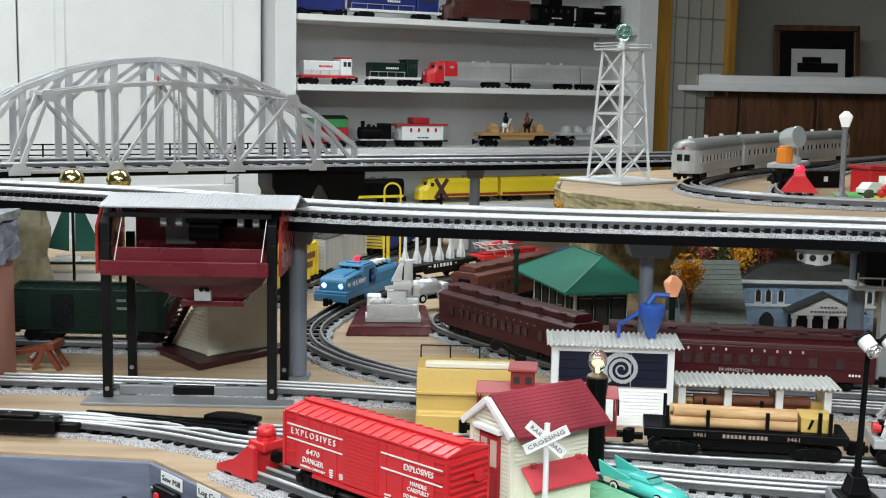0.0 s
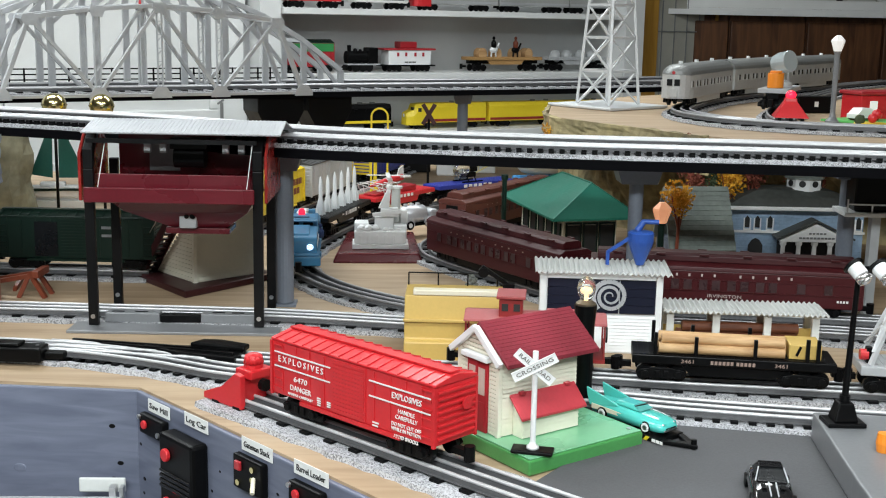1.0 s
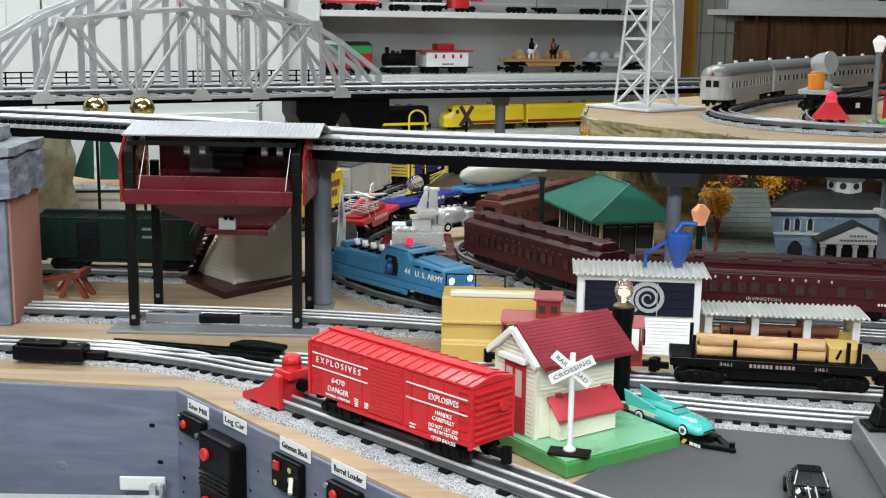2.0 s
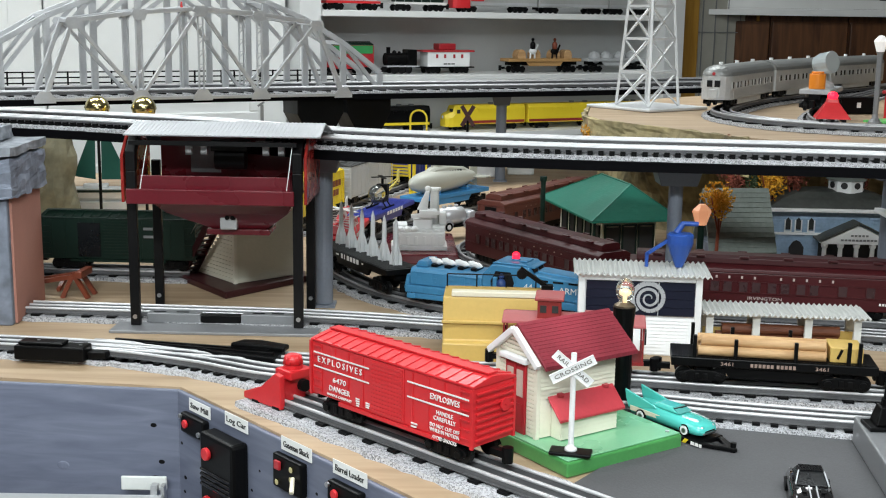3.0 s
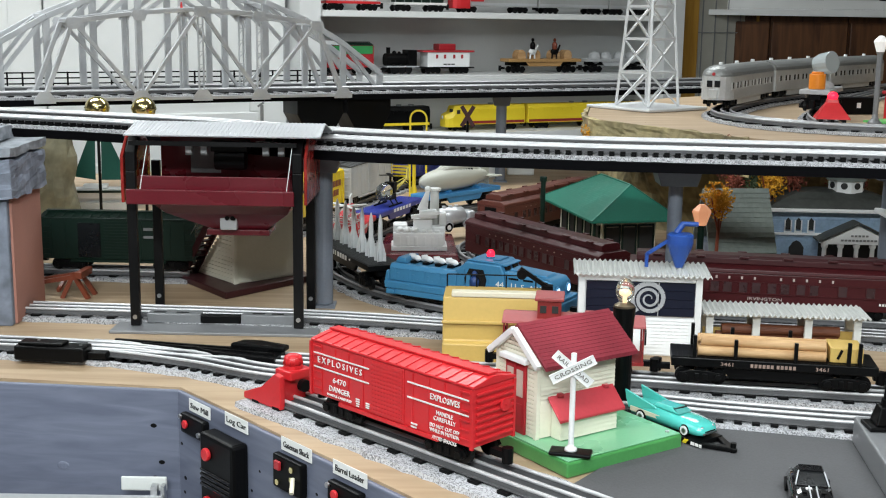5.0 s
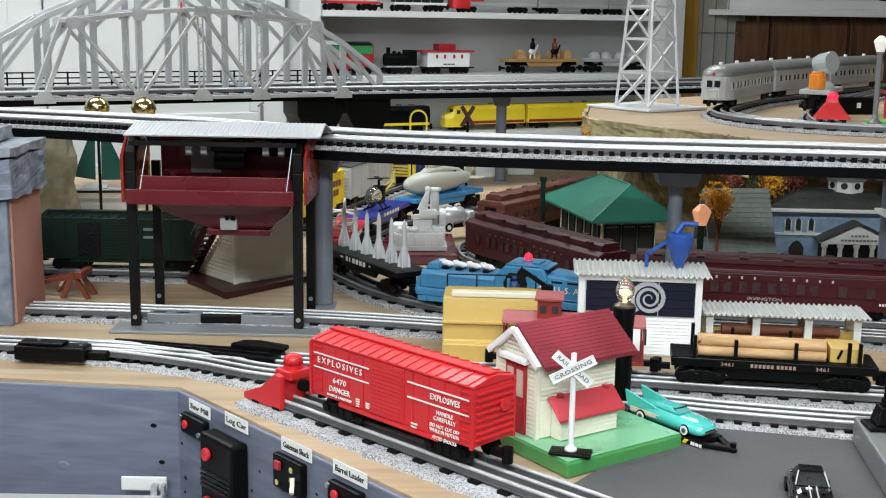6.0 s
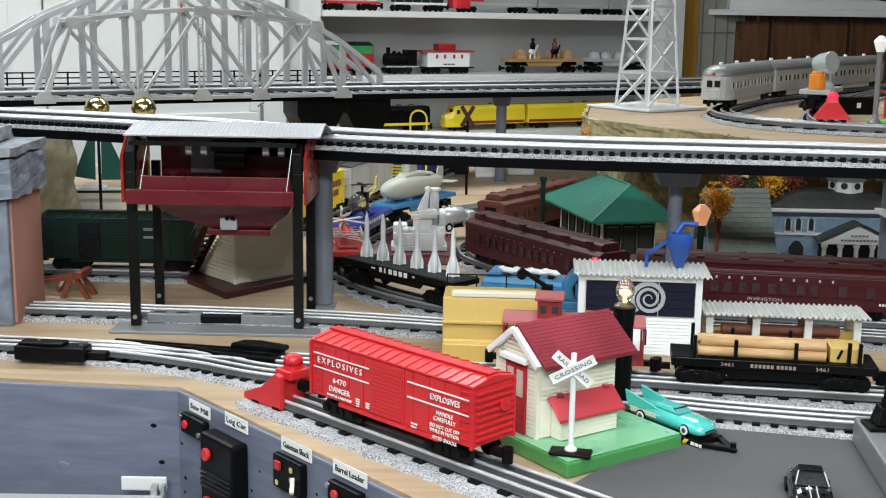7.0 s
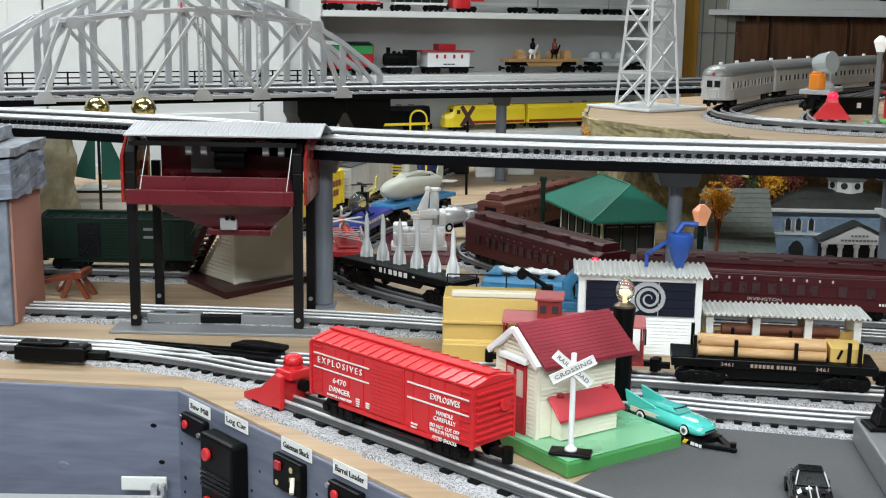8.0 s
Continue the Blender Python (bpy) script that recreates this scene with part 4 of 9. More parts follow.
    part("roof_lamp", B().lathe([(0.0052, 0.0717), (0.0054, 0.0768), (0.0034, 0.0800), (0.0008, 0.0808)], (0.028, 0, 0), 14), RED_GLOW, cabb, "glowing red roof lamp", smooth=True)
    for i in range(4):
        x = -h + 0.036 + i * 0.0195
        part("missile_cradle", B().bx(x - 0.004, x + 0.004, -0.013, 0.013, 0.0507, 0.0545), BLACK, hood)
        part("missile", B().cyl((x - 0.011, 0.0030, 0.0572), (x + 0.006, -0.0080, 0.0578), 0.0040, None, 10).cyl((x + 0.006, -0.0080, 0.0578), (x + 0.0125, -0.0122, 0.0580), 0.0040, 0.0008, 10).bar((x - 0.0120, -0.0010, 0.0572), (x - 0.0075, 0.0060, 0.0572), 0.003, 0.0080), WHITE, hood, "white plastic missile")
    for x in (-0.072, 0.092):
        truck_part(e, x, 0.0, 0.040, 0.0095)
    coupler(e, -h, -1, 0.012)
    coupler(e, f + 0.006, 1, 0.012)
    return e


ROCKET_WHITE = mat("pale_rocket_plastic", (0.80, 0.82, 0.83), 0.42, var=0.06)


def rocket(parent, x, y, z, h, s=1.0):
    """A slim rocket with a waisted body and four swept tail fins."""
    r = 0.0046 * s
    b = B().lathe([(r * 1.0, 0), (r * 1.15, h * 0.08), (r * 1.25, h * 0.22), (r * 1.05, h * 0.34), (r * 0.78, h * 0.44), (r * 0.76, h * 0.72), (r * 0.66, h * 0.84), (r * 0.42, h * 0.93), (r * 0.16, h * 0.985), (0.0003, h)], (x, y, z), 14)
    for i in range(4):
        a = math.pi / 4 + i * math.pi / 2
        d, n = Vector((math.cos(a), math.sin(a), 0)), Vector((-math.sin(a), math.cos(a), 0)) * 0.0006
        p = Vector((x, y, z))
        out = [p + d * r * 0.6, p + d * r * 2.05, p + d * r * 1.95 + Vector((0, 0, h * 0.16)), p + d * r * 0.9 + Vector((0, 0, h * 0.40))]
        b.loft([[q - n for q in out], [q + n for q in out]])
    return part("rocket", b, ROCKET_WHITE, parent, "pale grey-white plastic rocket standing upright")


def rocket_flat():
    e = flatcar("rocket_flatcar", "black flat car carrying six upright white rockets", 0.232, BLACK)
    for i in range(6):
        rocket(e, -0.090 + i * 0.0358, 0.002, 0.0388, 0.066 + 0.002 * (i % 2))
    for s in (-1, 1):
        bars([(-0.030 + i * 0.0105 + (0.0012 if i in (0, 1) else 0), -0.0235 + i * 0.0105 - (0.003 if i == 1 else 0), 0) for i in range(6)], 0.0068, LETTER, e, side_m(0, s * 0.0275, 0.0335, s > 0))
        bars([(-0.046, -0.038, 0), (0.040, 0.044, 0)], 0.0022, LETTER, e, side_m(0, s * 0.0275, 0.0338, s > 0))
    return e


YELLOW_PALE = mat("pale_yellow_plastic", (0.72, 0.60, 0.12), 0.4, var=0.06)


def helicopter(parent, z, body_m, tail_m, rotor_m, bubble=True, s=1.0):
    hb = part("helicopter_body", B().ball((0.018 * s, 0, z + 0.020 * s), 0.014 * s, (1.15, 0.85, 0.95), 16), CLEAR if bubble else body_m, parent, smooth=True)
    part("cabin_floor", B().bx(-0.006 * s, 0.014 * s, -0.009 * s, 0.009 * s, z + 0.008 * s, z + 0.016 * s).bx(-0.010 * s, 0.0, -0.008 * s, 0.008 * s, z + 0.0165 * s, z + 0.032 * s), body_m, parent, bevel=0.001)
    tb = B()
    for y in (-1, 1):
        tb.bar((-0.010 * s, y * 0.006 * s, z + 0.024 * s), (-0.065 * s, y * 0.0015 * s, z + 0.032 * s), 0.0014, 0.0014)
    tb.bar((-0.010 * s, 0, z + 0.012 * s), (-0.065 * s, 0, z + 0.030 * s), 0.0014, 0.0014)
    for i in range(5):
        x = -0.016 - i * 0.010
        tb.bar((x * s, 0.005 * s, z + 0.025 * s), ((x - 0.007) * s, -0.004 * s, z + (0.016 + 0.003 * i) * s), 0.001, 0.001)
    part("tail_boom", tb, tail_m, parent)
    part("tail_fin", B().prism([(-0.072 * s, z + 0.026 * s), (-0.062 * s, z + 0.028 * s), (-0.064 * s, z + 0.044 * s), (-0.071 * s, z + 0.046 * s)], "y", -0.001, 0.001), tail_m, parent)
    part("mast", B().cyl((-0.004 * s, 0, z + 0.030 * s), (-0.004 * s, 0, z + 0.042 * s), 0.002 * s, None, 8), body_m, parent)
    part("rotor", B().bar((-0.018 * s, -0.010 * s, z + 0.0425 * s), (0.014 * s, 0.010 * s, z + 0.0425 * s), 0.006 * s, 0.0012).bar((-0.012 * s, 0.012 * s, z + 0.0425 * s), (0.008 * s, -0.012 * s, z + 0.0425 * s), 0.006 * s, 0.0012), rotor_m, parent)
    sk = B()
    for y in (-1, 1):
        sk.cyl((-0.018 * s, y * 0.012 * s, z + 0.0012), (0.026 * s, y * 0.012 * s, z + 0.0012), 0.0012 * s, None, 6)
        for x in (-0.004, 0.012):
            sk.cyl((x * s, y * 0.012 * s, z + 0.0015), (x * s, y * 0.006 * s, z + 0.010 * s), 0.0010 * s, None, 6)
    part("skid", sk, body_m, parent)


def red_missile_flat():
    e = flatcar("red_flatcar", "red flat car carrying a white helicopter frame with rotor", 0.20, RED)
    part("launch_ramp", B().prism([(-0.05, 0.0394), (0.085, 0.0394), (0.085, 0.0425), (-0.05, 0.050)], "y", -0.015, 0.015), RED_DEEP, e, bevel=0.001)
    cage = B()
    for y in (-0.026, 0.026):
        for z in (0.050, 0.062):
            cage.cyl((0.02, y, z), (0.088, y * 0.8, z), 0.0009, None, 6)
        for i in range(5):
            x = 0.022 + i * 0.0155
            cage.cyl((x, y, 0.0394 if i % 2 else 0.050), (x + 0.008, y * 0.9, 0.062), 0.0008, None, 6)
    for i in range(4):
        x = 0.022 + i * 0.02
        cage.cyl((x, -0.026, 0.062), (x + 0.008, 0.026, 0.062), 0.0008, None, 6).cyl((x, 0.026, 0.050), (x + 0.01, -0.026, 0.062), 0.0008, None, 6)
    part("lattice_cage", cage, OFFWHITE, e, "thin white plastic lattice")
    part("missile_body", B().cyl((-0.02, 0, 0.066), (0.052, 0, 0.060), 0.0066, 0.006, 14).cyl((0.052, 0, 0.060), (0.086, 0, 0.057), 0.006, 0.0008, 14), RED, e, "red plastic missile")
    part("missile_band", B().cyl((0.020, 0, 0.0629), (0.034, 0, 0.0617), 0.0078, None, 14), WHITE, e, "white band")
    part("missile_tail", B().prism([(-0.026, 0.070), (-0.004, 0.066), (-0.010, 0.084), (-0.024, 0.088)], "y", -0.0012, 0.0012).prism([(-0.026, -0.020), (-0.004, -0.004), (-0.004, 0.004), (-0.026, 0.020)], "z", 0.066, 0.068), OFFWHITE, e, "white tail fins")
    part("rotor_blade", B().bar((-0.012, -0.030, 0.072), (0.062, 0.030, 0.074), 0.008, 0.0014).bar((-0.008, 0.030, 0.0722), (0.056, -0.030, 0.0742), 0.008, 0.0014), OFFWHITE, e, "white crossed rotor blades")
    for s in (-1, 1):
        bars([(-0.045 + i * 0.012, -0.038 + i * 0.012, 0) for i in range(6)], 0.006, LETTER, e, side_m(0, s * 0.0275, 0.0340, s > 0))
    return e


def heli_flat():
    e = flatcar("helicopter_flatcar", "deep blue flat car carrying a bubble-nosed helicopter", 0.215, DEEP_BLUE)
    helicopter(e, 0.0388, BLACK, YELLOW_PALE, BLACK, True, 1.3)
    for s in (-1, 1):
        bars([(-0.04 + i * 0.014, -0.031 + i * 0.014, 0) for i in range(6)], 0.006, LETTER, e, side_m(0, s * 0.0275, 0.0340, s > 0))
    return e


def sub_flat():
    e = flatcar("submarine_flatcar", "light blue flat car carrying a grey toy submarine", 0.225, SKY_BLUE)
    n, zc = 18, 0.0625
    rings = []
    for i in range(n + 1):
        u = i / n
        x = -0.100 + 0.215 * u
        k = (0.62 - u) / 0.62 if u < 0.62 else (u - 0.62) / 0.38
        r = 0.0255 * math.sqrt(max(0.003, 1 - k ** (2.1 if u > 0.62 else 1.9)))
        rings.append([(x, r * math.cos(a), zc + r * 0.94 * math.sin(a)) for a in [2 * math.pi * q / 20 for q in range(20)]])
    part("hull", B().loft(rings), GREY_HULL, e, "pale grey submarine hull", smooth=True)
    up = []
    for u, w_, h_ in ((-0.072, 0.006, 0.010), (-0.05, 0.011, 0.018), (0.0, 0.0125, 0.026), (0.045, 0.0115, 0.024), (0.068, 0.007, 0.016), (0.076, 0.002, 0.010)):
        up.append([(u, -w_ * 1.15, zc + 0.006), (u, -w_, zc + h_), (u, -w_ * 0.6, zc + h_ + 0.0045), (u, w_ * 0.6, zc + h_ + 0.0045), (u, w_, zc + h_), (u, w_ * 1.15, zc + 0.006)])
    part("superstructure", B().loft(up), GREY_HULL, e, bevel=0.001)
    part("conning_tower", B().prism([(0.002, zc + 0.030), (0.034, zc + 0.029), (0.032, zc + 0.046), (0.006, zc + 0.046)], "y", -0.007, 0.007), GREY_HULL, e, bevel=0.002)
    part("periscope", B().cyl((0.046, 0, zc + 0.027), (0.046, 0, zc + 0.050), 0.0014, None, 8).cyl((0.042, 0, zc + 0.050), (0.051, 0, zc + 0.050), 0.0026, None, 8), GREY_HULL, e)
    part("tail_fin", B().prism([(-0.104, zc - 0.022), (-0.084, zc - 0.012), (-0.080, zc + 0.018), (-0.088, zc + 0.034), (-0.104, zc + 0.036)], "y", -0.0014, 0.0014), GREY_HULL, e, bevel=0.0006)
    part("tail_plane", B().prism([(-0.108, -0.034), (-0.088, -0.034), (-0.070, -0.008), (-0.070, 0.008), (-0.088, 0.034), (-0.108, 0.034)], "z", zc - 0.002, zc + 0.0006), GREY_HULL, e, bevel=0.0006)
    for i in range(9):
        u = -0.034 + i * 0.0088
        for y in (-1, 1):
            part("porthole", B().bx(u, u + 0.0048, y * 0.0128 - 0.0009, y * 0.0128 + 0.0009, zc + 0.0150, zc + 0.0195), INK, e)
    for x in (-0.05, 0.045):
        part("cradle", B().bx(x - 0.004, x + 0.004, -0.020, 0.020, 0.0388, 0.0440), SKY_BLUE, e)
    return e


GREY_HULL = mat("submarine_grey", (0.46, 0.46, 0.40), 0.4, var=0.05)
army = [(army_switcher(), 0.0), (rocket_flat(), 0.258), (red_missile_flat(), 0.497), (heli_flat(), 0.728), (sub_flat(), 0.978)]


def passenger(name, label, length, body_m, roof_m, round_end=False, width=0.058, words="", silver=False, group=""):
    """A passenger car with clerestory roof or a smooth streamlined one."""
    e = thing(name, label, "passenger car", 0, 0, 0, 0, group)
    h, w = length / 2, width / 2
    z0, z1 = 0.014, 0.058
    if round_end:
        ring = []
        k = 8
        out = [(-h + 0.030, w)] + [(-h + 0.030 - 0.030 * math.sin(math.pi * i / k) * 1.0, w * math.cos(math.pi * i / k)) for i in range(1, k)] + [(-h + 0.030, -w), (h, -w), (h, w)]
        body = part("body", B().prism(out, "z", z0, z1), body_m, e, bevel=0.0012)
    else:
        out = None
        body = part("body", B().bx(-h, h, -w, w, z0, z1), body_m, e, bevel=0.0012)
    part("skirt", B().bx(-h * 0.52, h * 0.52, -w + 0.005, w - 0.005, z0 - 0.011, z0 - 0.0004), BLACK if not silver else body_m, e)
    if silver:
        sect = [(w * math.cos(a), z1 + 0.020 * math.sin(a)) for a in [math.pi * i / 10 for i in range(11)]]
        if round_end:
            rings = []
            for i in range(9):
                a = math.pi / 2 * i / 8
                k = max(0.06, math.sin(a))
                x = -h + 0.030 - 0.030 * math.cos(a)
                rings.append([(x, y * k, z1 + (z - z1) * k) for y, z in sect])
            rings.append([(h, y, z) for y, z in sect])
            part("roof", B().loft(rings), roof_m, e, smooth=False)
        else:
            part("roof", B().prism(sect, "x", -h, h), roof_m, e)
        fl = B()
        for s in (-1, 1):
            for i in range(4):
                fl.bx(-h + (0.034 if round_end else 0.004), h - 0.004, s * w - 0.0008, s * w + 0.0008, z0 + 0.002 + i * 0.004, z0 + 0.004 + i * 0.004)
        tagged(part("fluting", fl, body_m, body), kind="stuff")
        for x in (-h * 0.75, -h * 0.1, h * 0.6):
            part("roof_lamp", B().cyl((x, 0, z1 + 0.0195), (x, 0, z1 + 0.0245), 0.004, None, 10), WHITE, e)
        nwin, zwin, hwin = 12, 0.041, 0.011
    else:
        part("roof", B().prism([(-w - 0.001, z1), (w + 0.001, z1), (w, z1 + 0.005), (w - 0.009, z1 + 0.0095), (-w + 0.009, z1 + 0.0095), (-w, z1 + 0.005)], "x", -h - 0.001, h + 0.001), roof_m, e, bevel=0.001)
        part("clerestory", B().prism([(-w + 0.0115, z1 + 0.0096), (w - 0.0115, z1 + 0.0096), (w - 0.0125, z1 + 0.0175), (w - 0.018, z1 + 0.0205), (-w + 0.018, z1 + 0.0205), (-w + 0.0125, z1 + 0.0175)], "x", -h + 0.008, h - 0.008), roof_m, e, bevel=0.001)
        vent = None
        for i in range(6):
            for s in (-1, 1):
                m = pose(-h * 0.8 + i * h * 0.32, s * (w - 0.0105), z1 + 0.0178)
                if vent is None:
                    vent = part("roof_vent", B().bx(-0.006, 0.006, -0.0025, 0.0025, 0, 0.0027), roof_m, e, bevel=0.0006, m=m)
                else:
                    twin(vent, e, m)
        nwin, zwin, hwin = 11, 0.0392, 0.0135
        band = B()
        for s in (-1, 1):
            band.bx(-h + 0.002, h - 0.002, s * w - 0.0007, s * w + 0.0009, z0 + 0.0165, z0 + 0.018)
            band.bx(-h + 0.002, h - 0.002, s * w - 0.0007, s * w + 0.0009, z1 - 0.0125, z1 - 0.0112)
        part("belt_rail", band, body_m, body)
    for s in (-1, 1):
        wf = B()
        pairs = [k * 0.037 + q for k in (-3, -2, -1, 0, 1) for q in (0.0085, 0.0251)] + [0.0985, 0.1335, -0.1300]
        for x in ([-h * 0.84 + i * h * 1.68 / (nwin - 1) + (0.005 if i % 2 else 0) for i in range(nwin)] if silver else pairs):
            pw = 0.0105
            part("window", B().bx(x - pw / 2, x + pw / 2, s * w - 0.0010, s * w + 0.0006, zwin - hwin / 2, zwin + hwin / 2), GLASS_AND_SHADE if silver else TINTED_PANE, body)
            wf.bx(x - pw / 2 - 0.0012, x - pw / 2 - 0.0001, s * w - 0.0012, s * w + 0.0012, zwin - hwin / 2, zwin + hwin / 2)
            wf.bx(x + pw / 2 + 0.0001, x + pw / 2 + 0.0012, s * w - 0.0012, s * w + 0.0012, zwin - hwin / 2, zwin + hwin / 2)
            wf.bx(x - pw / 2 - 0.0012, x + pw / 2 + 0.0012, s * w - 0.0012, s * w + 0.0014, zwin - hwin / 2 - 0.0016, zwin - hwin / 2 - 0.0001)
        tagged(part("window_frame", wf, body_m, body), kind="stuff")
        if not silver:
            bars([(-0.098 + i * 0.0165, -0.0955 + i * 0.0165, 0) for i in range(6)] + [(0.018 + i * 0.0165, 0.0205 + i * 0.0165, 0) for i in range(5)], 0.0036 if words else 0.0016, DIM_LETTER if words else FADED_LETTER, body, side_m(0, s * (w + 0.0008), z1 - 0.0058, s > 0))
            if words:
                letters(words, 0.0060, DIM_LETTER, body, side_m(0, s * (w + 0.0008), z0 + 0.0105, s > 0), 0.044)
                bars([(0, 0.0026, 0), (0.004, 0.0066, 0), (0.008, 0.0106, 0), (0.012, 0.0146, 0)], 0.0030, LETTER, body, side_m((0.145 if s < 0 else -0.145), s * (w + 0.0008), z0 + 0.0105, s > 0))
    if not round_end:
        for ex in (-1, 1):
            part("vestibule", B().bx(ex * h - 0.002, ex * h + 0.0045, -0.012, 0.012, z0 + 0.001, z1 - 0.002), BLACK, e, bevel=0.001)
            for y in (-0.0265, 0.0235):
                part("end_frame", B().bx(ex * h - 0.001, ex * h + 0.0018, y, y + 0.003, z0 + 0.002, z1), body_m, body)
    else:
        ew = B()
        for y in (-0.012, 0.002):
            ew.bx(-h - 0.0006, -h + 0.004, y, y + 0.010, 0.038, 0.050)
        part("end_window", ew, GLASS_AND_SHADE, body)
        part("tail_gate", B().bx(-h - 0.0015, -h + 0.002, -0.008, 0.008, z0 + 0.003, z0 + 0.020), body_m, e, bevel=0.001)
        part("marker_lamp", B().cyl((-h - 0.002, 0, z1 + 0.004), (-h + 0.006, 0, z1 + 0.004), 0.003, None, 10), RED_DEEP, e)
    for ex in (-1, 1):
        truck_part(e, ex * h * 0.70, 0.0, 0.042, 0.0085)
        if not (round_end and ex < 0):
            coupler(e, ex * h, ex, 0.008)
    return e


irv = passenger("maroon_passenger_car", "maroon heavyweight passenger car with white lettering, standing", 0.355, MAROON_CAR, MAROON_CAR, words="IRVINGTON", group="maroon passenger train")
irv.matrix_basis = pose(0.432, 1.561, RZ, 0, 0, -9.5)
mar = passenger("maroon_passenger_car", "maroon heavyweight passenger car standing on the curve", 0.335, MAROON_CAR, MAROON_CAR, group="maroon passenger train")
mar.matrix_basis = pose(0.150, 1.766, RZ, 0, 0, -57.5)
brn = passenger("brown_passenger_car", "brown heavyweight passenger car at the rear of the train", 0.335, BROWN_CAR, BROWN_CAR, group="maroon passenger train")
brn.matrix_basis = pose(0.182, 2.215, RZ, 0, 0, 54)
obs = passenger("silver_observation_car", "silver streamlined observation car with rounded tail", 0.355, ALUMINIUM, CAR_ROOF, True, silver=True, group="silver passenger train")
obs.matrix_basis = pose(0.576, 2.357, EZ + RAILTOP, 0, 0, 62)
c2 = passenger("silver_passenger_car", "silver streamlined passenger car with fluted sides", 0.355, ALUMINIUM, CAR_ROOF, False, silver=True, group="silver passenger train")
c2.matrix_basis = pose(0.770, 2.671, EZ + RAILTOP, 0, 0, 55)
copy_thing(c2, pose(0.992, 2.965, EZ + RAILTOP, 0, 0, 51))


# ---------------------------------------------------------------- bridges and upper level
def truss_bridge():
    """A silver through truss with gusset plates; x along it, near side at -y."""
    e = thing("truss_bridge", "silver painted steel truss bridge with gusset plates", "bridge", -0.540, 2.564, EZ + 0.002, 28.4)
    L, W = 0.640, 0.118
    xs = [L * (f - 0.5) for f in (0.0, 0.095, 0.3, 0.5, 0.7, 0.905, 1.0)]
    top = [0.0, 0.154, 0.172, 0.181, 0.172, 0.154, 0.0]
    n = 6
    for s in (-1, 1):
        y = s * W / 2
        part("bottom_chord", B().bx(-L / 2 - 0.004, L / 2 + 0.004, y - 0.004, y + 0.004, -0.005, 0.002), SILVER, e, bevel=0.0008)
        for i in range(n):
            part("top_chord" if 0 < i < n - 1 else "end_post", B().bar((xs[i], y, top[i]), (xs[i + 1], y, top[i + 1]), 0.012, 0.009), SILVER, e, bevel=0.001)
        for i in (2, 3, 4):
            b = B().bx(xs[i] - 0.006, xs[i] - 0.0042, y - 0.004, y + 0.004, 0.002, top[i]).bx(xs[i] + 0.0042, xs[i] + 0.006, y - 0.004, y + 0.004, 0.002, top[i])
            for k in range(12):
                z = 0.012 + k * (top[i] - 0.03) / 11
                b.bar((xs[i] - 0.005, y, z), (xs[i] + 0.005, y, z + 0.011 if k % 2 else z), 0.003, 0.0018)
            part("upright", b, SILVER, e)
        for a, c in (((1, 1), (2, 0)), ((2, 0), (3, 1)), ((3, 1), (4, 0)), ((4, 0), (5, 1))):
            part("diagonal", B().bar((xs[a[0]], y, top[a[0]] * a[1]), (xs[c[0]], y, top[c[0]] * c[1]), 0.009, 0.0075), SILVER, e, bevel=0.0008)
        for i in range(n + 1):
            for z, shape in (((0.001, 0),) if i in (0, 6) else ((0.001, 0), (top[i], 1)) if i in (2, 3, 4) else ((top[i], 1),)):
                out = [(xs[i] - 0.021, z - 0.009), (xs[i] + 0.021, z - 0.009), (xs[i] + 0.021, z - 0.001), (xs[i] + 0.010, z + 0.014), (xs[i] - 0.010, z + 0.014), (xs[i] - 0.021, z - 0.001)] if not shape else [(xs[i] - 0.010, z - 0.016), (xs[i] + 0.010, z - 0.016), (xs[i] + 0.016, z - 0.002), (xs[i] + 0.012, z + 0.006), (xs[i] - 0.012, z + 0.006), (xs[i] - 0.016, z - 0.002)]
                gp = part("gusset_plate", B().prism(out, "y", y + s * 0.0072 - 0.001, y + s * 0.0072 + 0.001), SILVER, e)
                rv = B()
                for k in range(10):
                    a = 2 * math.pi * k / 10
                    p, q = Vector((xs[i] + 0.008 * math.cos(a), y + s * 0.0083, z - 0.002 + 0.005 * math.sin(a))), Vector((0, s * 0.0012, 0))
                    rv.cyl(p, p + q, 0.0009, None, 6)
                tagged(part("rivet", rv, SILVER, gp), kind="stuff")
    for i in range(1, n):
        part("cross_strut", B().bx(xs[i] - 0.0045, xs[i] + 0.0045, -W / 2, W / 2, top[i] - 0.004, top[i] + 0.003), SILVER, e)
        if i < n - 1:
            part("sway_brace", B().bar((xs[i], -W / 2, top[i]), (xs[i + 1], W / 2, top[i + 1]), 0.006, 0.003), SILVER, e)
            part("sway_brace", B().bar((xs[i], W / 2, top[i]), (xs[i + 1], -W / 2, top[i + 1]), 0.006, 0.0028), SILVER, e)
    part("warning_lamp", B().cyl((-0.022, 0.0, top[3] - 0.002), (-0.022, 0.0, top[3] + 0.014), 0.0035, 0.0015, 8), RED, e, "small red lamp")
    return e


truss_bridge()


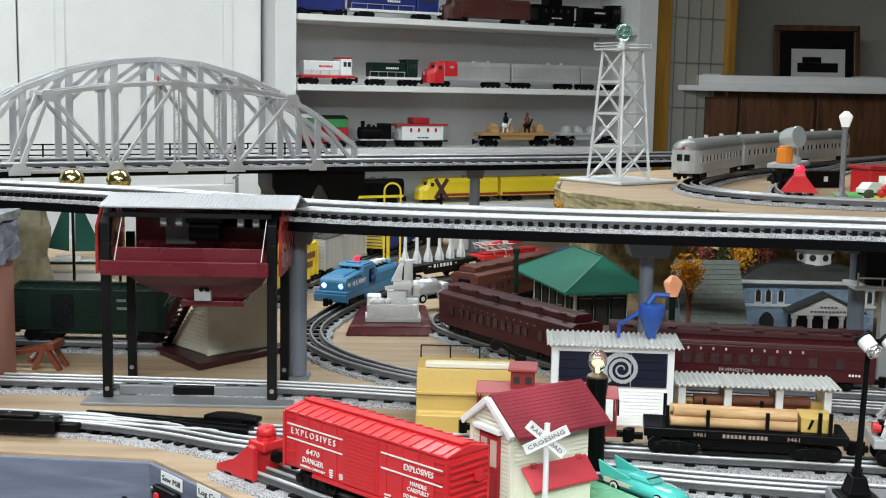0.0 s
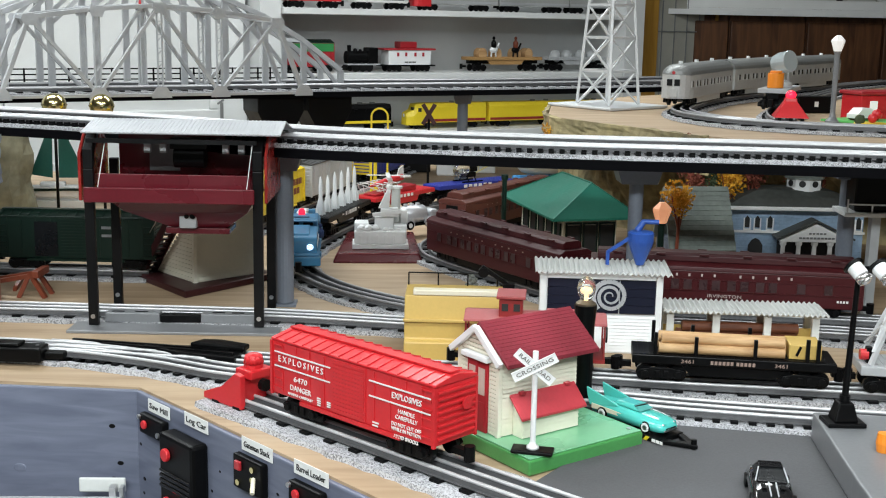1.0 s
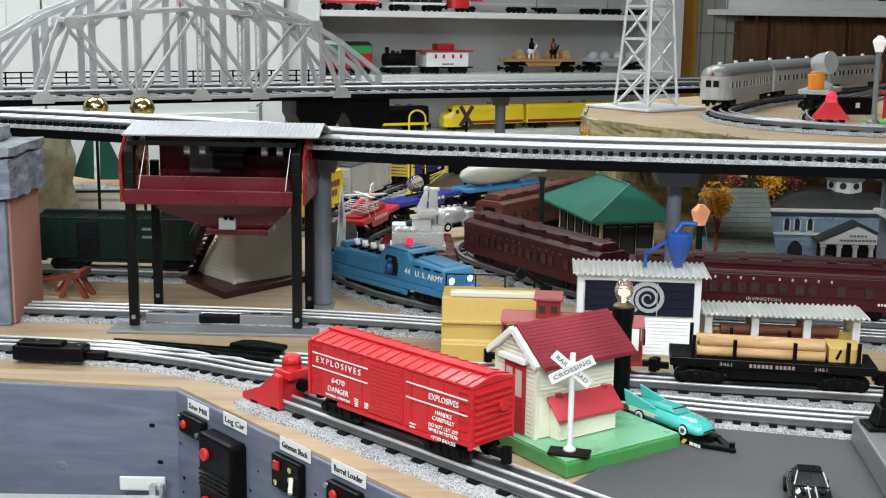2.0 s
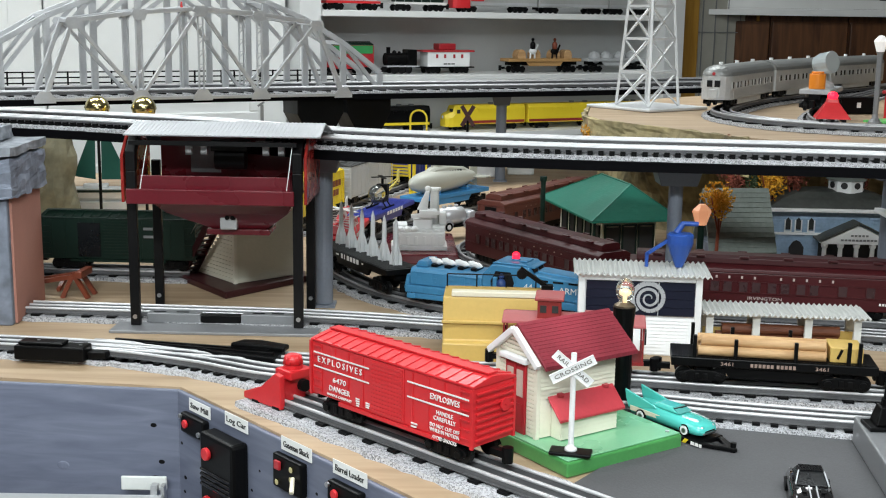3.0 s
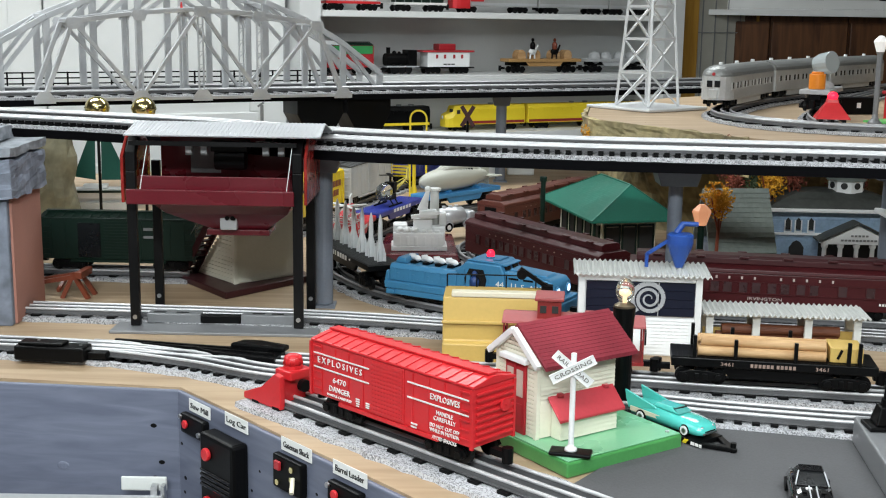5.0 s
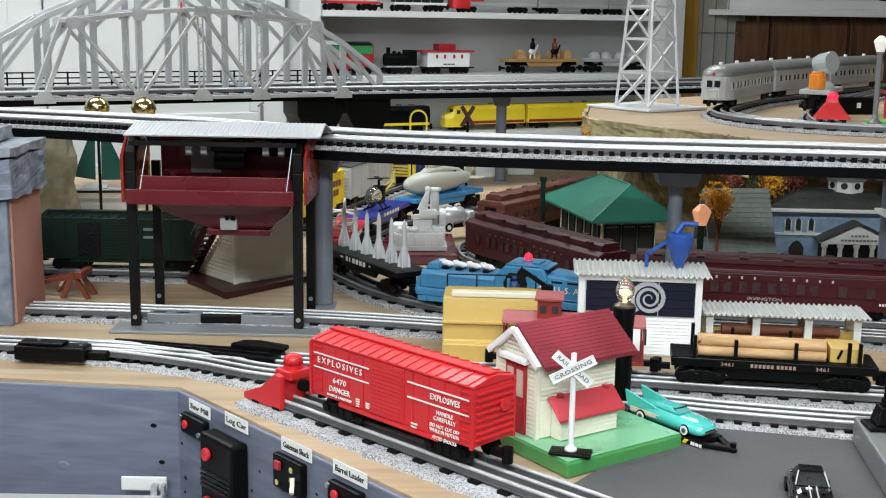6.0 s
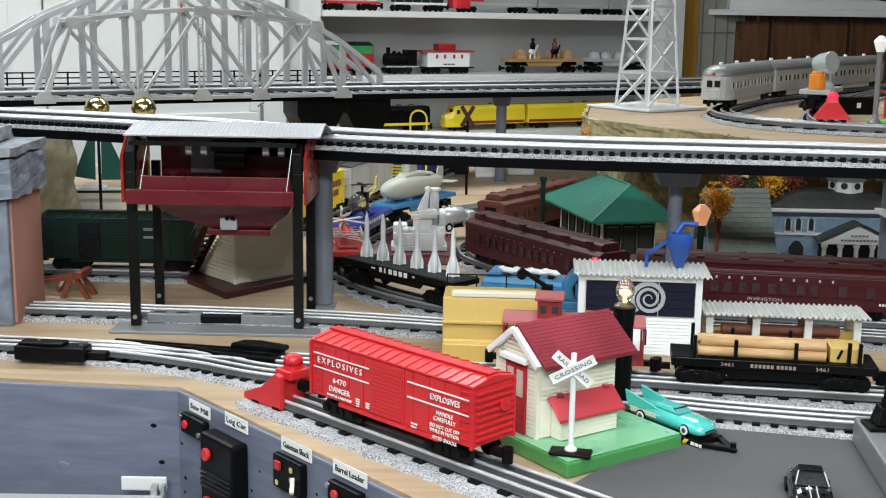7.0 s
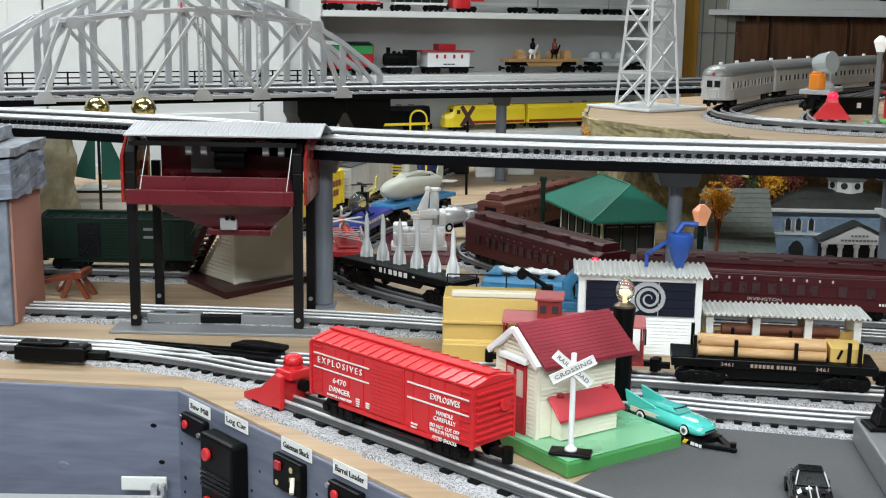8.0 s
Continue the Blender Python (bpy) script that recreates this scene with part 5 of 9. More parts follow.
def arch_bridge():
    e = thing("arch_bridge", "large silver painted arch bridge with black hand rails", "bridge", -0.615, 2.73, EZ - 0.006, 28.4)
    L, W, n = 0.97, 0.12, 10
    xs = [-L / 2 + L * i / n for i in range(n + 1)]
    up = [0.045 + 0.195 * (1 - (2 * x / L) ** 2) for x in xs]
    lo = [max(0.0, 0.178 * (1 - (2.12 * x / L) ** 2)) for x in xs]
    for s in (-1, 1):
        y = s * W / 2
        part("bottom_chord", B().bx(-L / 2, L / 2, y - 0.006, y + 0.006, -0.010, 0.008), SILVER, e, bevel=0.0008)
        for i in range(n):
            part("arch_chord", B().bar((xs[i], y, up[i]), (xs[i + 1], y, up[i + 1]), 0.012, 0.012), SILVER, e, bevel=0.0008)
            part("web", B().bar((xs[i], y, lo[i]), (xs[i + 1], y, up[i + 1]), 0.006, 0.009) if i < n / 2 else B().bar((xs[i], y, up[i]), (xs[i + 1], y, lo[i + 1]), 0.006, 0.009), SILVER, e)
        for i in range(n + 1):
            part("post", B().bx(xs[i] - 0.0075, xs[i] + 0.0075, y - 0.004, y + 0.004, 0.008, up[i]), SILVER, e, bevel=0.001)
    for i in range(1, n):
        part("cross_strut", B().bx(xs[i] - 0.005, xs[i] + 0.005, -W / 2, W / 2, up[i] - 0.004, up[i] + 0.004), SILVER, e)
    for i in range(1, n - 1):
        part("sway_brace", B().bar((xs[i], -W / 2, up[i]), (xs[i + 1], W / 2, up[i + 1]), 0.005, 0.003), SILVER, e)
    rail = B()
    for z in (0.022, 0.034, 0.046):
        rail.bx(-L / 2, L / 2, W / 2 + 0.009, W / 2 + 0.011, z - 0.0015, z + 0.0015)
    for i in range(31):
        x = -L / 2 + i * L / 30
        rail.bx(x - 0.0018, x + 0.0018, W / 2 + 0.0085, W / 2 + 0.0115, 0.0, 0.048)
    part("hand_rail", rail, BLACK, e, "black hand rail")
    part("walkway", B().bx(-L / 2, L / 2, W / 2 + 0.0065, W / 2 + 0.03, -0.004, 0.0), BLACK, e)
    return e


arch_bridge()


def pier(x, y, top, material, label, r=0.012, cap=0.05, deg=0.0, square=False):
    e = thing("trestle_pier", label, "pier", x, y, TZ, deg, "elevated track piers")
    h = top - TZ
    part("shaft", B().bx(-r, r, -r, r, 0.004, h - 0.026) if square else B().cyl((0, 0, 0.004), (0, 0, h - 0.026), r, None, 20), material, e, bevel=0.001)
    part("cap", B().prism([(-cap * 0.62, h - 0.0258), (cap * 0.62, h - 0.0258), (cap * 0.75, h - 0.010), (cap * 0.75, h - 0.0005), (-cap * 0.75, h - 0.0005), (-cap * 0.75, h - 0.010)], "y", -cap * 0.6, cap * 0.6), material, e, bevel=0.001)
    part("foot", B().bx(-r * 1.3, r * 1.3, -r * 1.3, r * 1.3, 0, 0.0038), material, e)


pier(-0.166, 1.625, EZ - 0.0125, BLUEGREY, "round blue-grey post carrying the elevated track", 0.0125, 0.03)
pier(0.305, 1.5465, EZ - 0.0125, BLUEGREY, "round grey post with a square cap under the elevated track", 0.0095, 0.038)
pier(0.14, 2.955, EZ - 0.0125, BLUEGREY, "round grey post carrying the far elevated track", 0.013, 0.03)
pier(0.62, 1.63, EZ - 0.0125, BLUEGREY, "round grey post under the elevated track", 0.0115, 0.04)
for k, (x, y) in enumerate(((-0.300, 2.705), (-0.195, 2.765))):
    e = thing("bridge_abutment", "flared black plastic bridge abutment", "abutment", x, y, TZ, 28.4, "bridge abutments")
    part("shaft", B().bx(-0.03, 0.03, -0.04, 0.04, 0, 0.14), BLACK, e, bevel=0.002)
    part("flare", B().prism([(-0.03, 0.1404), (0.03, 0.1404), (0.055, 0.185), (0.055, EZ - 0.01255 - TZ), (-0.055, EZ - 0.01255 - TZ), (-0.055, 0.185)], "y", -0.046, 0.046), BLACK, e, bevel=0.002)
e = thing("bridge_abutment", "rough grey painted stone block under the bridge end", "abutment", -0.86, 2.335, TZ, 28.4)
part("block", rough_box(-0.09, 0.075, -0.055, 0.075, 0, EZ - 0.026 - TZ, 0.005), ROCK_GREY, e)

# Plateau: sheet of plywood on a painted rock face
PLAT = [(0.255, 2.14), (0.32, 2.03), (0.44, 1.83), (0.50, 1.772), (0.60, 1.745), (0.95, 1.70), (2.2, 1.57), (2.2, 3.5), (1.35, 3.5), (0.52, 2.75), (0.30, 2.45)]
tagged(part("plateau_board", B().prism(PLAT, "z", EZ - 0.014, EZ - 0.0008), PLY), "tan plywood sheet of the upper layout level", "table", "", "structure")


def cliff(name, edge, z1, z0, back, material, label, amp=0.018):
    pts = smooth_line(edge, 16)
    b = B()
    rows = 12
    cols = []
    for i, p in enumerate(pts):
        q = pts[min(i + 1, len(pts) - 1)] - pts[max(i - 1, 0)]
        q = q / np.hypot(*q)
        nx, ny = -q[1], q[0]
        col = []
        for k in range(rows + 1):
            u = k / rows
            d = back * (u ** 0.7) + amp * noise.noise(Vector((p[0] * 22, p[1] * 22, u * 5))) + amp * 0.4 * noise.noise(Vector((p[0] * 70, p[1] * 70, u * 14)))
            col.append(b.bm.verts.new((p[0] + nx * d, p[1] + ny * d, z1 + (z0 - z1) * u)))
        cols.append(col)
    for a, c in zip(cols, cols[1:]):
        for k in range(rows):
            b.bm.faces.new((a[k], a[k + 1], c[k + 1], c[k]))
    ob = part(name, b, material)
    sol = ob.modifiers.new("thick", "SOLIDIFY")
    sol.thickness, sol.offset = (0.02 if amp > 0.01 else 0.007), -1
    return tagged(ob, label, "rock face", "", "structure")


cliff("rock_face", [(0.30, 2.52), (0.34, 2.32), (0.46, 2.20), (0.62, 2.14), (0.95, 2.08), (1.7, 2.0)], EZ - 0.015, TZ, 0.05, ROCK, "painted plaster rock face in ochre and brown")
cliff("rock_lip", [(0.290, 2.44), (0.252, 2.15), (0.310, 2.035), (0.40, 1.888), (0.458, 1.80)], EZ - 0.0005, EZ - 0.060, 0.004, ROCK, "painted plaster rock lip under the plywood edge", 0.005)

for (x, y, z, r, m_, lab, n_) in ((0.262, 2.13, EZ - 0.03, 0.018, AUTUMN, "small clump of yellow autumn foliage", 60), (0.398, 1.700, 1.146, 0.024, AUTUMN, "yellow autumn tree beside the grey roof", 150), (0.450, 1.827, 1.166, 0.026, RUST, "rust-red autumn tree behind the grey roof", 110), (0.508, 1.836, 1.161, 0.030, AUTUMN, "yellow autumn tree behind the mansion", 150), (0.477, 1.845, 1.157, 0.026, MOSS, "dark autumn shrub behind the grey roof", 110), (0.549, 1.854, 1.166, 0.026, RUST, "rust-red autumn tree behind the mansion", 110), (0.648, 1.872, 1.157, 0.035, RUST, "rust-red autumn tree beside the mansion", 120), (0.345, 2.06, EZ - 0.012, 0.010, RUST, "small rust-red bush on the rock edge", 30), (0.44, 1.845, EZ - 0.01, 0.008, RUST, "tiny rust-red bush on the rock edge", 24)):
    rnd = random.Random(int(x * 1000 + y * 100))
    t = thing("autumn_tree" if z < 1.18 else "autumn_bush", lab, "tree", x, y, TZ if z < 1.18 else EZ - 0.02)
    base = TZ if z < 1.18 else EZ - 0.02
    part("trunk", B().cyl((0, 0, 0), (0.002, 0, z - base), 0.004, 0.0015, 8).cyl((0.001, 0, (z - base) * 0.6), (r * 0.5, r * 0.3, z - base + r * 0.3), 0.0018, 0.0008, 6).cyl((0.001, 0, (z - base) * 0.7), (-r * 0.5, -r * 0.3, z - base + r * 0.2), 0.0018, 0.0008, 6), REDBROWN, t)
    cb = B()
    for i in range(n_ * 7):
        a, u, q = rnd.uniform(0, 6.283), rnd.uniform(-1, 1), rnd.random() ** 0.4
        rr = r * q * (0.8 + 0.4 * math.sin(3 * a))
        c = Vector((rr * math.cos(a) * math.sqrt(1 - u * u), rr * math.sin(a) * math.sqrt(1 - u * u), z - base + rr * u * 1.1))
        s_ = rnd.uniform(0.0018, 0.0040)
        vs = [cb.bm.verts.new(c + Vector((rnd.uniform(-1, 1), rnd.uniform(-1, 1), rnd.uniform(-1, 1))) * s_) for _ in range(4)]
        for f in ((0, 1, 2), (0, 2, 3), (0, 3, 1), (1, 3, 2)):
            cb.bm.faces.new([vs[k] for k in f])
    tagged(part("crown", cb, m_, t), kind="stuff")


def beacon_tower():
    e = thing("beacon_tower", "silver-grey metal beacon tower with a green glass globe", "tower", 0.404, 2.388, EZ, 38)
    part("base_plate", B().bx(-0.085, 0.085, -0.085, 0.085, 0, 0.006), SILVER_PALE, e, bevel=0.002)
    H, b0, b1 = 0.262, 0.0435, 0.028
    lev = [0.0065, 0.072, 0.137, 0.200, H]
    wid = [b0 + (b1 - b0) * z / H for z in lev]
    cor = [(-1, -1), (1, -1), (1, 1), (-1, 1)]
    for cx, cy in cor:
        part("leg", B().bar((cx * b0, cy * b0, 0.0065), (cx * b1, cy * b1, H), 0.0055, 0.0055), SILVER_PALE, e, bevel=0.0006)
    for (z, w_), (z2, w2) in zip(zip(lev, wid), zip(lev[1:], wid[1:])):
        for (ax, ay), (bx_, by_) in zip(cor, cor[1:] + cor[:1]):
            part("brace", B().bar((ax * w_, ay * w_, z), (bx_ * w2, by_ * w2, z2), 0.0032, 0.003), SILVER_PALE, e)
            part("brace", B().bar((bx_ * w_, by_ * w_, z), (ax * w2, ay * w2, z2), 0.0032, 0.0028), SILVER_PALE, e)
            if z > 0.01:
                part("girt", B().bar((ax * w_, ay * w_, z), (bx_ * w_, by_ * w_, z), 0.004, 0.005), SILVER_PALE, e)
    part("platform", B().bx(-0.040, 0.040, -0.040, 0.040, H, H + 0.003), SILVER_PALE, e)
    rl = B()
    for a, c in zip(cor, cor[1:] + cor[:1]):
        for z in (H + 0.008, H + 0.014):
            rl.bar((a[0] * 0.040, a[1] * 0.040, z), (c[0] * 0.040, c[1] * 0.040, z), 0.0016, 0.0016)
        rl.bx(a[0] * 0.040 - 0.001, a[0] * 0.040 + 0.001, a[1] * 0.040 - 0.001, a[1] * 0.040 + 0.001, H + 0.003, H + 0.015)
    part("railing", rl, SILVER_PALE, e)
    part("lamp_foot", B().lathe([(0.012, H + 0.0031), (0.010, H + 0.010), (0.007, H + 0.016), (0.009, H + 0.02)], seg=14), SILVER_PALE, e, smooth=True)
    part("globe", B().ball((0, 0, H + 0.0365), 0.0172), GREEN_GLASS, e, "green glass globe", smooth=True)


SILVER_PALE = mat("pale_silver_paint", (0.64, 0.65, 0.66), 0.45, 0.25, var=0.06)
beacon_tower()

# Searchlight car, lamp and toys on the plateau
sc = flatcar("searchlight_car", "grey flat car carrying a searchlight and an orange drum", 0.165, GREY_PLASTIC)
sc.matrix_basis = pose(0.700, 2.225, EZ + RAILTOP, 0, 0, -116)
part("orange_generator", B().cyl((0.058, 0.0, 0.0390), (0.058, 0.0, 0.066), 0.0145, None, 18).cyl((0.058, 0.0, 0.0662), (0.058, 0.0, 0.070), 0.011, None, 18), ORANGE, sc, "orange plastic drum", bevel=0.001)
part("lamp_stand", B().lathe([(0.022, 0.0390), (0.021, 0.046), (0.008, 0.052), (0.0055, 0.068)], (-0.002, 0, 0), 16), SILVER_PALE, sc, smooth=False)
part("searchlight", B().lathe([(0.006, -0.020), (0.016, -0.015), (0.0195, -0.004), (0.0205, 0.020)], (-0.004, 0, 0.083), 20, Euler((radians(80), 0, radians(150))).to_matrix()), mat("smoke_glass", (0.5, 0.55, 0.56), 0.1, 0.3, var=0.02), sc, "pale grey searchlight drum", bevel=0.001)
bb = thing("black_box_car", "small black plastic freight load beside the searchlight", "model part", 0.800, 2.33, EZ, 8)
part("body", B().bx(-0.04, 0.04, -0.016, 0.016, 0, 0.032), BLACK, bb, bevel=0.002)
part("mark", B().bx(-0.004, 0.004, -0.0172, -0.0162, 0.012, 0.022), LETTER, bb)


def street_lamp(x, y, z, h, label, glass, post_m, cone=0.012):
    e = thing("street_lamp", label, "street lamp", x, y, z)
    part("post", B().lathe([(0.012, 0), (0.0115, 0.006), (0.006, 0.012), (0.0045, 0.02), (0.0048, h - 0.004), (0.0055, h - 0.003), (0.0065, h)], seg=14), post_m, e, smooth=False)
    part("lantern", B().lathe([(cone * 0.55, h + 0.0005), (cone, h + cone * 1.4), (cone * 0.95, h + cone * 1.6), (cone * 0.35, h + cone * 2.2), (0.001, h + cone * 2.25)], seg=6), glass, e, "lit lantern glass")
    return e


street_lamp(0.742, 2.055, EZ, 0.125, "grey lamp post with a white six-sided lantern", LAMP_WHITE, GREY_PAINT, 0.0125)
street_lamp(0.3635, 1.650, TZ, 0.1185, "dark green lamp post with a glowing orange lantern", BULB_ORANGE, DARK_GREEN, 0.0135)
rh = thing("red_toy_house", "small red plastic station with an arched door", "toy house", 0.845, 2.16, EZ, 15)
part("wall", B().bx(-0.03, 0.06, -0.02, 0.04, 0, 0.046), RED, rh, bevel=0.002)
part("roof", B().bx(-0.034, 0.064, -0.024, 0.044, 0.0462, 0.053), RED_DEEP, rh, bevel=0.002)
part("window", B().bx(-0.012, 0.004, -0.0212, -0.0202, 0.016, 0.036), LAMP_WHITE, rh)
rug = tagged(part("green_board", B().prism([(0.745, 2.12), (0.82, 2.04), (1.0, 2.10), (0.92, 2.26)], "z", EZ + 0.0005, EZ + 0.004), mat("grass_green_board", (0.12, 0.5, 0.13), 0.6)), "bright green painted base board", "base board", "", "structure")
wc = thing("white_toy_car", "small white plastic toy car", "toy car", 0.815, 2.10, EZ + 0.0045, 25)
part("body", B().prism([(-0.03, 0.004), (0.03, 0.004), (0.03, 0.012), (0.014, 0.014), (0.006, 0.022), (-0.016, 0.022), (-0.026, 0.013), (-0.03, 0.012)], "y", -0.012, 0.012), WHITE, wc, bevel=0.001)
for x in (-0.018, 0.018):
    part("wheel", B().cyl((x, -0.0145, 0.0052), (x, 0.0145, 0.0052), 0.0052), BLACK, wc)
fl = thing("flower_bed", "yellow and red plastic flower bed", "flower bed", 0.80, 2.03, EZ)
part("bed", B().cyl((0, 0, 0), (0, 0, 0.006), 0.03, 0.026), YELLOW, fl)
part("blossom", B().ball((0.0, -0.008, 0.014), 0.008).ball((0.012, 0.004, 0.02), 0.009), RED, fl, smooth=True)
part("shrub", B().ball((-0.022, -0.008, 0.011), 0.009), MOSS, fl, smooth=True)

# ---------------------------------------------------------------- coal loader
def coal_loader():
    e = thing("coal_loader", "maroon coal hopper loader on black legs with grey roof", "coal loader", -0.2890, 1.545, TZ, -1.2)
    X, Y0, Y1 = 0.1055, -0.058, 0.062
    part("base_plate", B().bx(-0.133, 0.133, -0.088, 0.045, 0.0, 0.004), GREY_PAINT, e, bevel=0.001)
    for x0, x1, m_ in ((-0.095, -0.025, GREY_PAINT), (0.028, 0.098, GREY_PAINT), (-0.0245, 0.0275, BLACK)):
        part("track_cover", B().bx(x0, x1, -0.045, -0.026, 0.0045, 0.0165 if m_ is GREY_PAINT else 0.0150), m_, e, bevel=0.001)
    for x in (-0.08, -0.05, 0.05, 0.075):
        part("slot", B().bx(x - 0.008, x + 0.008, -0.038, -0.034, 0.0166, 0.0171), BLACK, e)
    for x in (-X, X):
        part("leg", B().bx(x - 0.0062, x + 0.0062, Y0 - 0.004, Y0 + 0.004, 0.0045, 0.205), BLACK_METAL, e, bevel=0.001)
        part("leg", B().bx(x - 0.006, x + 0.006, Y1 - 0.004, Y1 + 0.004, 0.0, 0.205), BLACK_METAL, e, bevel=0.001)
        part("rivet", B().cyl((x, Y0 - 0.0052, 0.016), (x, Y0 - 0.0041, 0.016), 0.003, None, 10), STEEL, e)
        part("rivet", B().cyl((x, Y1 - 0.0052, 0.016), (x, Y1 - 0.0041, 0.016), 0.003, None, 10), STEEL, e)
        s = 1 if x > 0 else -1
        gp = part("gable", B().prism([(Y0 - 0.004, 0.165), (Y1 + 0.004, 0.165), (Y1 + 0.004, 0.225), (0.03, 0.254), (-0.03, 0.254), (Y0 - 0.004, 0.225)], "x", x + s * 0.0085, x + s * 0.0125), RED_GABLE, e, bevel=0.001)
        part("leg_curve", B().prism([(Y0 - 0.004, 0.2052), (Y0 + 0.006, 0.2052), (Y0 + 0.008, 0.226), (Y0 + 0.030, 0.245), (Y0 + 0.022, 0.252), (Y0 - 0.004, 0.230)], "x", x - 0.0062, x + 0.0062), BLACK_METAL, e, bevel=0.001)
        for yy in (-0.03, 0.0, 0.03):
            part("bolt", B().cyl((x + s * 0.0124, yy, 0.195), (x + s * 0.0140, yy, 0.195), 0.002, None, 8), BLACK_METAL, e)
    rf = part("roof", B().prism([(Y0 - 0.010, 0.2520), (Y0 - 0.009, 0.2500), (-0.006, 0.2612), (Y1 + 0.01, 0.2455), (Y1 + 0.012, 0.2475), (-0.006, 0.2640)], "x", -X - 0.006, X + 0.030), GREY_LIGHT, e, bevel=0.0006)
    rb = B()
    for i in range(48):
        x = -X - 0.004 + i * (2 * X + 0.032) / 47
        rb.bar((x, Y0 - 0.0098, 0.2522), (x, -0.0065, 0.2642), 0.0022, 0.0006)
    tagged(part("roof_rib", rb, GREY_LIGHT, rf), kind="stuff")
    part("back_panel", B().bx(-X + 0.009, X - 0.009, Y1 - 0.006, Y1 - 0.002, 0.165, 0.245), MAROON, e)
    part("inner_panel", B().bx(-0.055, -0.015, Y1 - 0.010, Y1 - 0.0065, 0.19, 0.225), GREY_PAINT, e)
    part("motor", B().cyl((-0.01, 0.0, 0.215), (0.03, 0.0, 0.215), 0.014, None, 16).bx(-0.014, 0.034, -0.012, 0.012, 0.226, 0.240), BLACK_METAL, e, bevel=0.001)
    for x in (-0.045, -0.025, 0.055, 0.075):
        part("terminal", B().bx(x, x + 0.008, -0.02, -0.012, 0.222, 0.234), GREY_LIGHT, e)
    part("ridge_beam", B().bx(-X, X, Y0 - 0.008, Y0 - 0.002, 0.2385, 0.2440), BLACK_METAL, e)
    bin_ = part("hopper", B().loft([[(-0.090, -0.050, 0.168), (0.100, -0.050, 0.168), (0.100, 0.050, 0.168), (-0.090, 0.050, 0.168)], [(-0.066, -0.046, 0.150), (0.090, -0.046, 0.150), (0.090, 0.046, 0.150), (-0.066, 0.046, 0.150)], [(-0.012, -0.024, 0.127), (0.060, -0.024, 0.127), (0.060, 0.022, 0.127), (-0.012, 0.022, 0.127)]]), MAROON, e, bevel=0.001)
    part("hopper_mouth", B().bx(-0.018, 0.064, -0.028, 0.026, 0.119, 0.1266), MAROON, bin_, bevel=0.001)
    part("gear_plate", B().bx(0.002, 0.024, -0.040, -0.0285, 0.128, 0.152), GREY_LIGHT, bin_, bevel=0.0015)
    part("gear_knob", B().cyl((0.019, -0.043, 0.144), (0.019, -0.0402, 0.144), 0.003, None, 10).cyl((0.012, -0.043, 0.144), (0.012, -0.0402, 0.144), 0.003, None, 10).cyl((0.021, -0.043, 0.143), (0.021, -0.0402, 0.143), 0.002, None, 10), BLACK, bin_)
    tray = part("front_tray", B().prism([(-0.083, 0.170), (-0.056, 0.1685), (-0.0535, 0.1685), (-0.0535, 0.199), (-0.0555, 0.199), (-0.0568, 0.174), (-0.0805, 0.175), (-0.0830, 0.184)], "x", -X + 0.010 - 0.0, X - 0.010), MAROON, e, bevel=0.0008)
    part("tray_face", B().bx(-X + 0.0005, X - 0.0005, -0.0875, -0.0835, 0.167, 0.186), MAROON, e, bevel=0.0012)
    for x in (-X + 0.018, X - 0.010):
        part("lift_cord", B().cyl((x, -0.0845, 0.186), (x + 0.004, -0.060, 0.240), 0.0006, None, 5), OFFWHITE, e)
    return e


RED_GABLE = mat("worn_red_tin", (0.30, 0.024, 0.020), 0.25, 0.1, var=0.3, coarse=40)
GREY_LIGHT = mat("light_grey_tin", (0.50, 0.51, 0.53), 0.4, 0.2, var=0.06)
coal_loader()

hs = thing("coal_station", "cream sided coal station on a dark maroon base", "model building", -0.306, 1.709, TZ, 41)
part("base", B().prism([(-0.040, -0.040), (0.135, -0.012), (0.135, 0.13), (-0.030, 0.13)], "z", 0, 0.010), DARK_MAROON, hs, bevel=0.002)
part("tower", B().loft([[(0, 0, 0.0102), (0.105, 0, 0.0102), (0.105, 0.112, 0.0102), (0, 0.112, 0.0102)], [(0, 0, 0.085), (0.105, 0, 0.085), (0.105, 0.03, 0.085), (0, 0.03, 0.085)], [(0, 0, 0.15), (0.105, 0, 0.15), (0.105, 0.03, 0.15), (0, 0.03, 0.15)]]), CREAM, hs)
sd = B()
for i in range(22):
    z = 0.0125 + i * 0.0062
    sd.prism([(-0.0024, z), (0.0, z), (0.0, z + 0.0054), (-0.0004, z + 0.0054)], "x", 0.003, 0.1045)
    if z < 0.08:
        d = 0.112 - 0.082 * (z - 0.0102) / 0.0748
        sd.bx(-0.0018, -0.0001, 0.004, d, z, z + 0.0046)
tagged(part("clapboard", sd, CREAM, hs), kind="stuff")
part("corner_board", B().bx(-0.0022, 0.003, -0.0022, 0.003, 0.0102, 0.15), CREAM, hs)
stairs = B()
for i in range(13):
    u = i / 12
    stairs.bx(-0.022, -0.004, 0.115 - u * 0.090 - 0.004, 0.115 - u * 0.090 + 0.004, 0.008 + u * 0.10, 0.0105 + u * 0.10)
stairs.bar((-0.0235, 0.120, 0.004), (-0.0235, 0.022, 0.112), 0.002, 0.012)
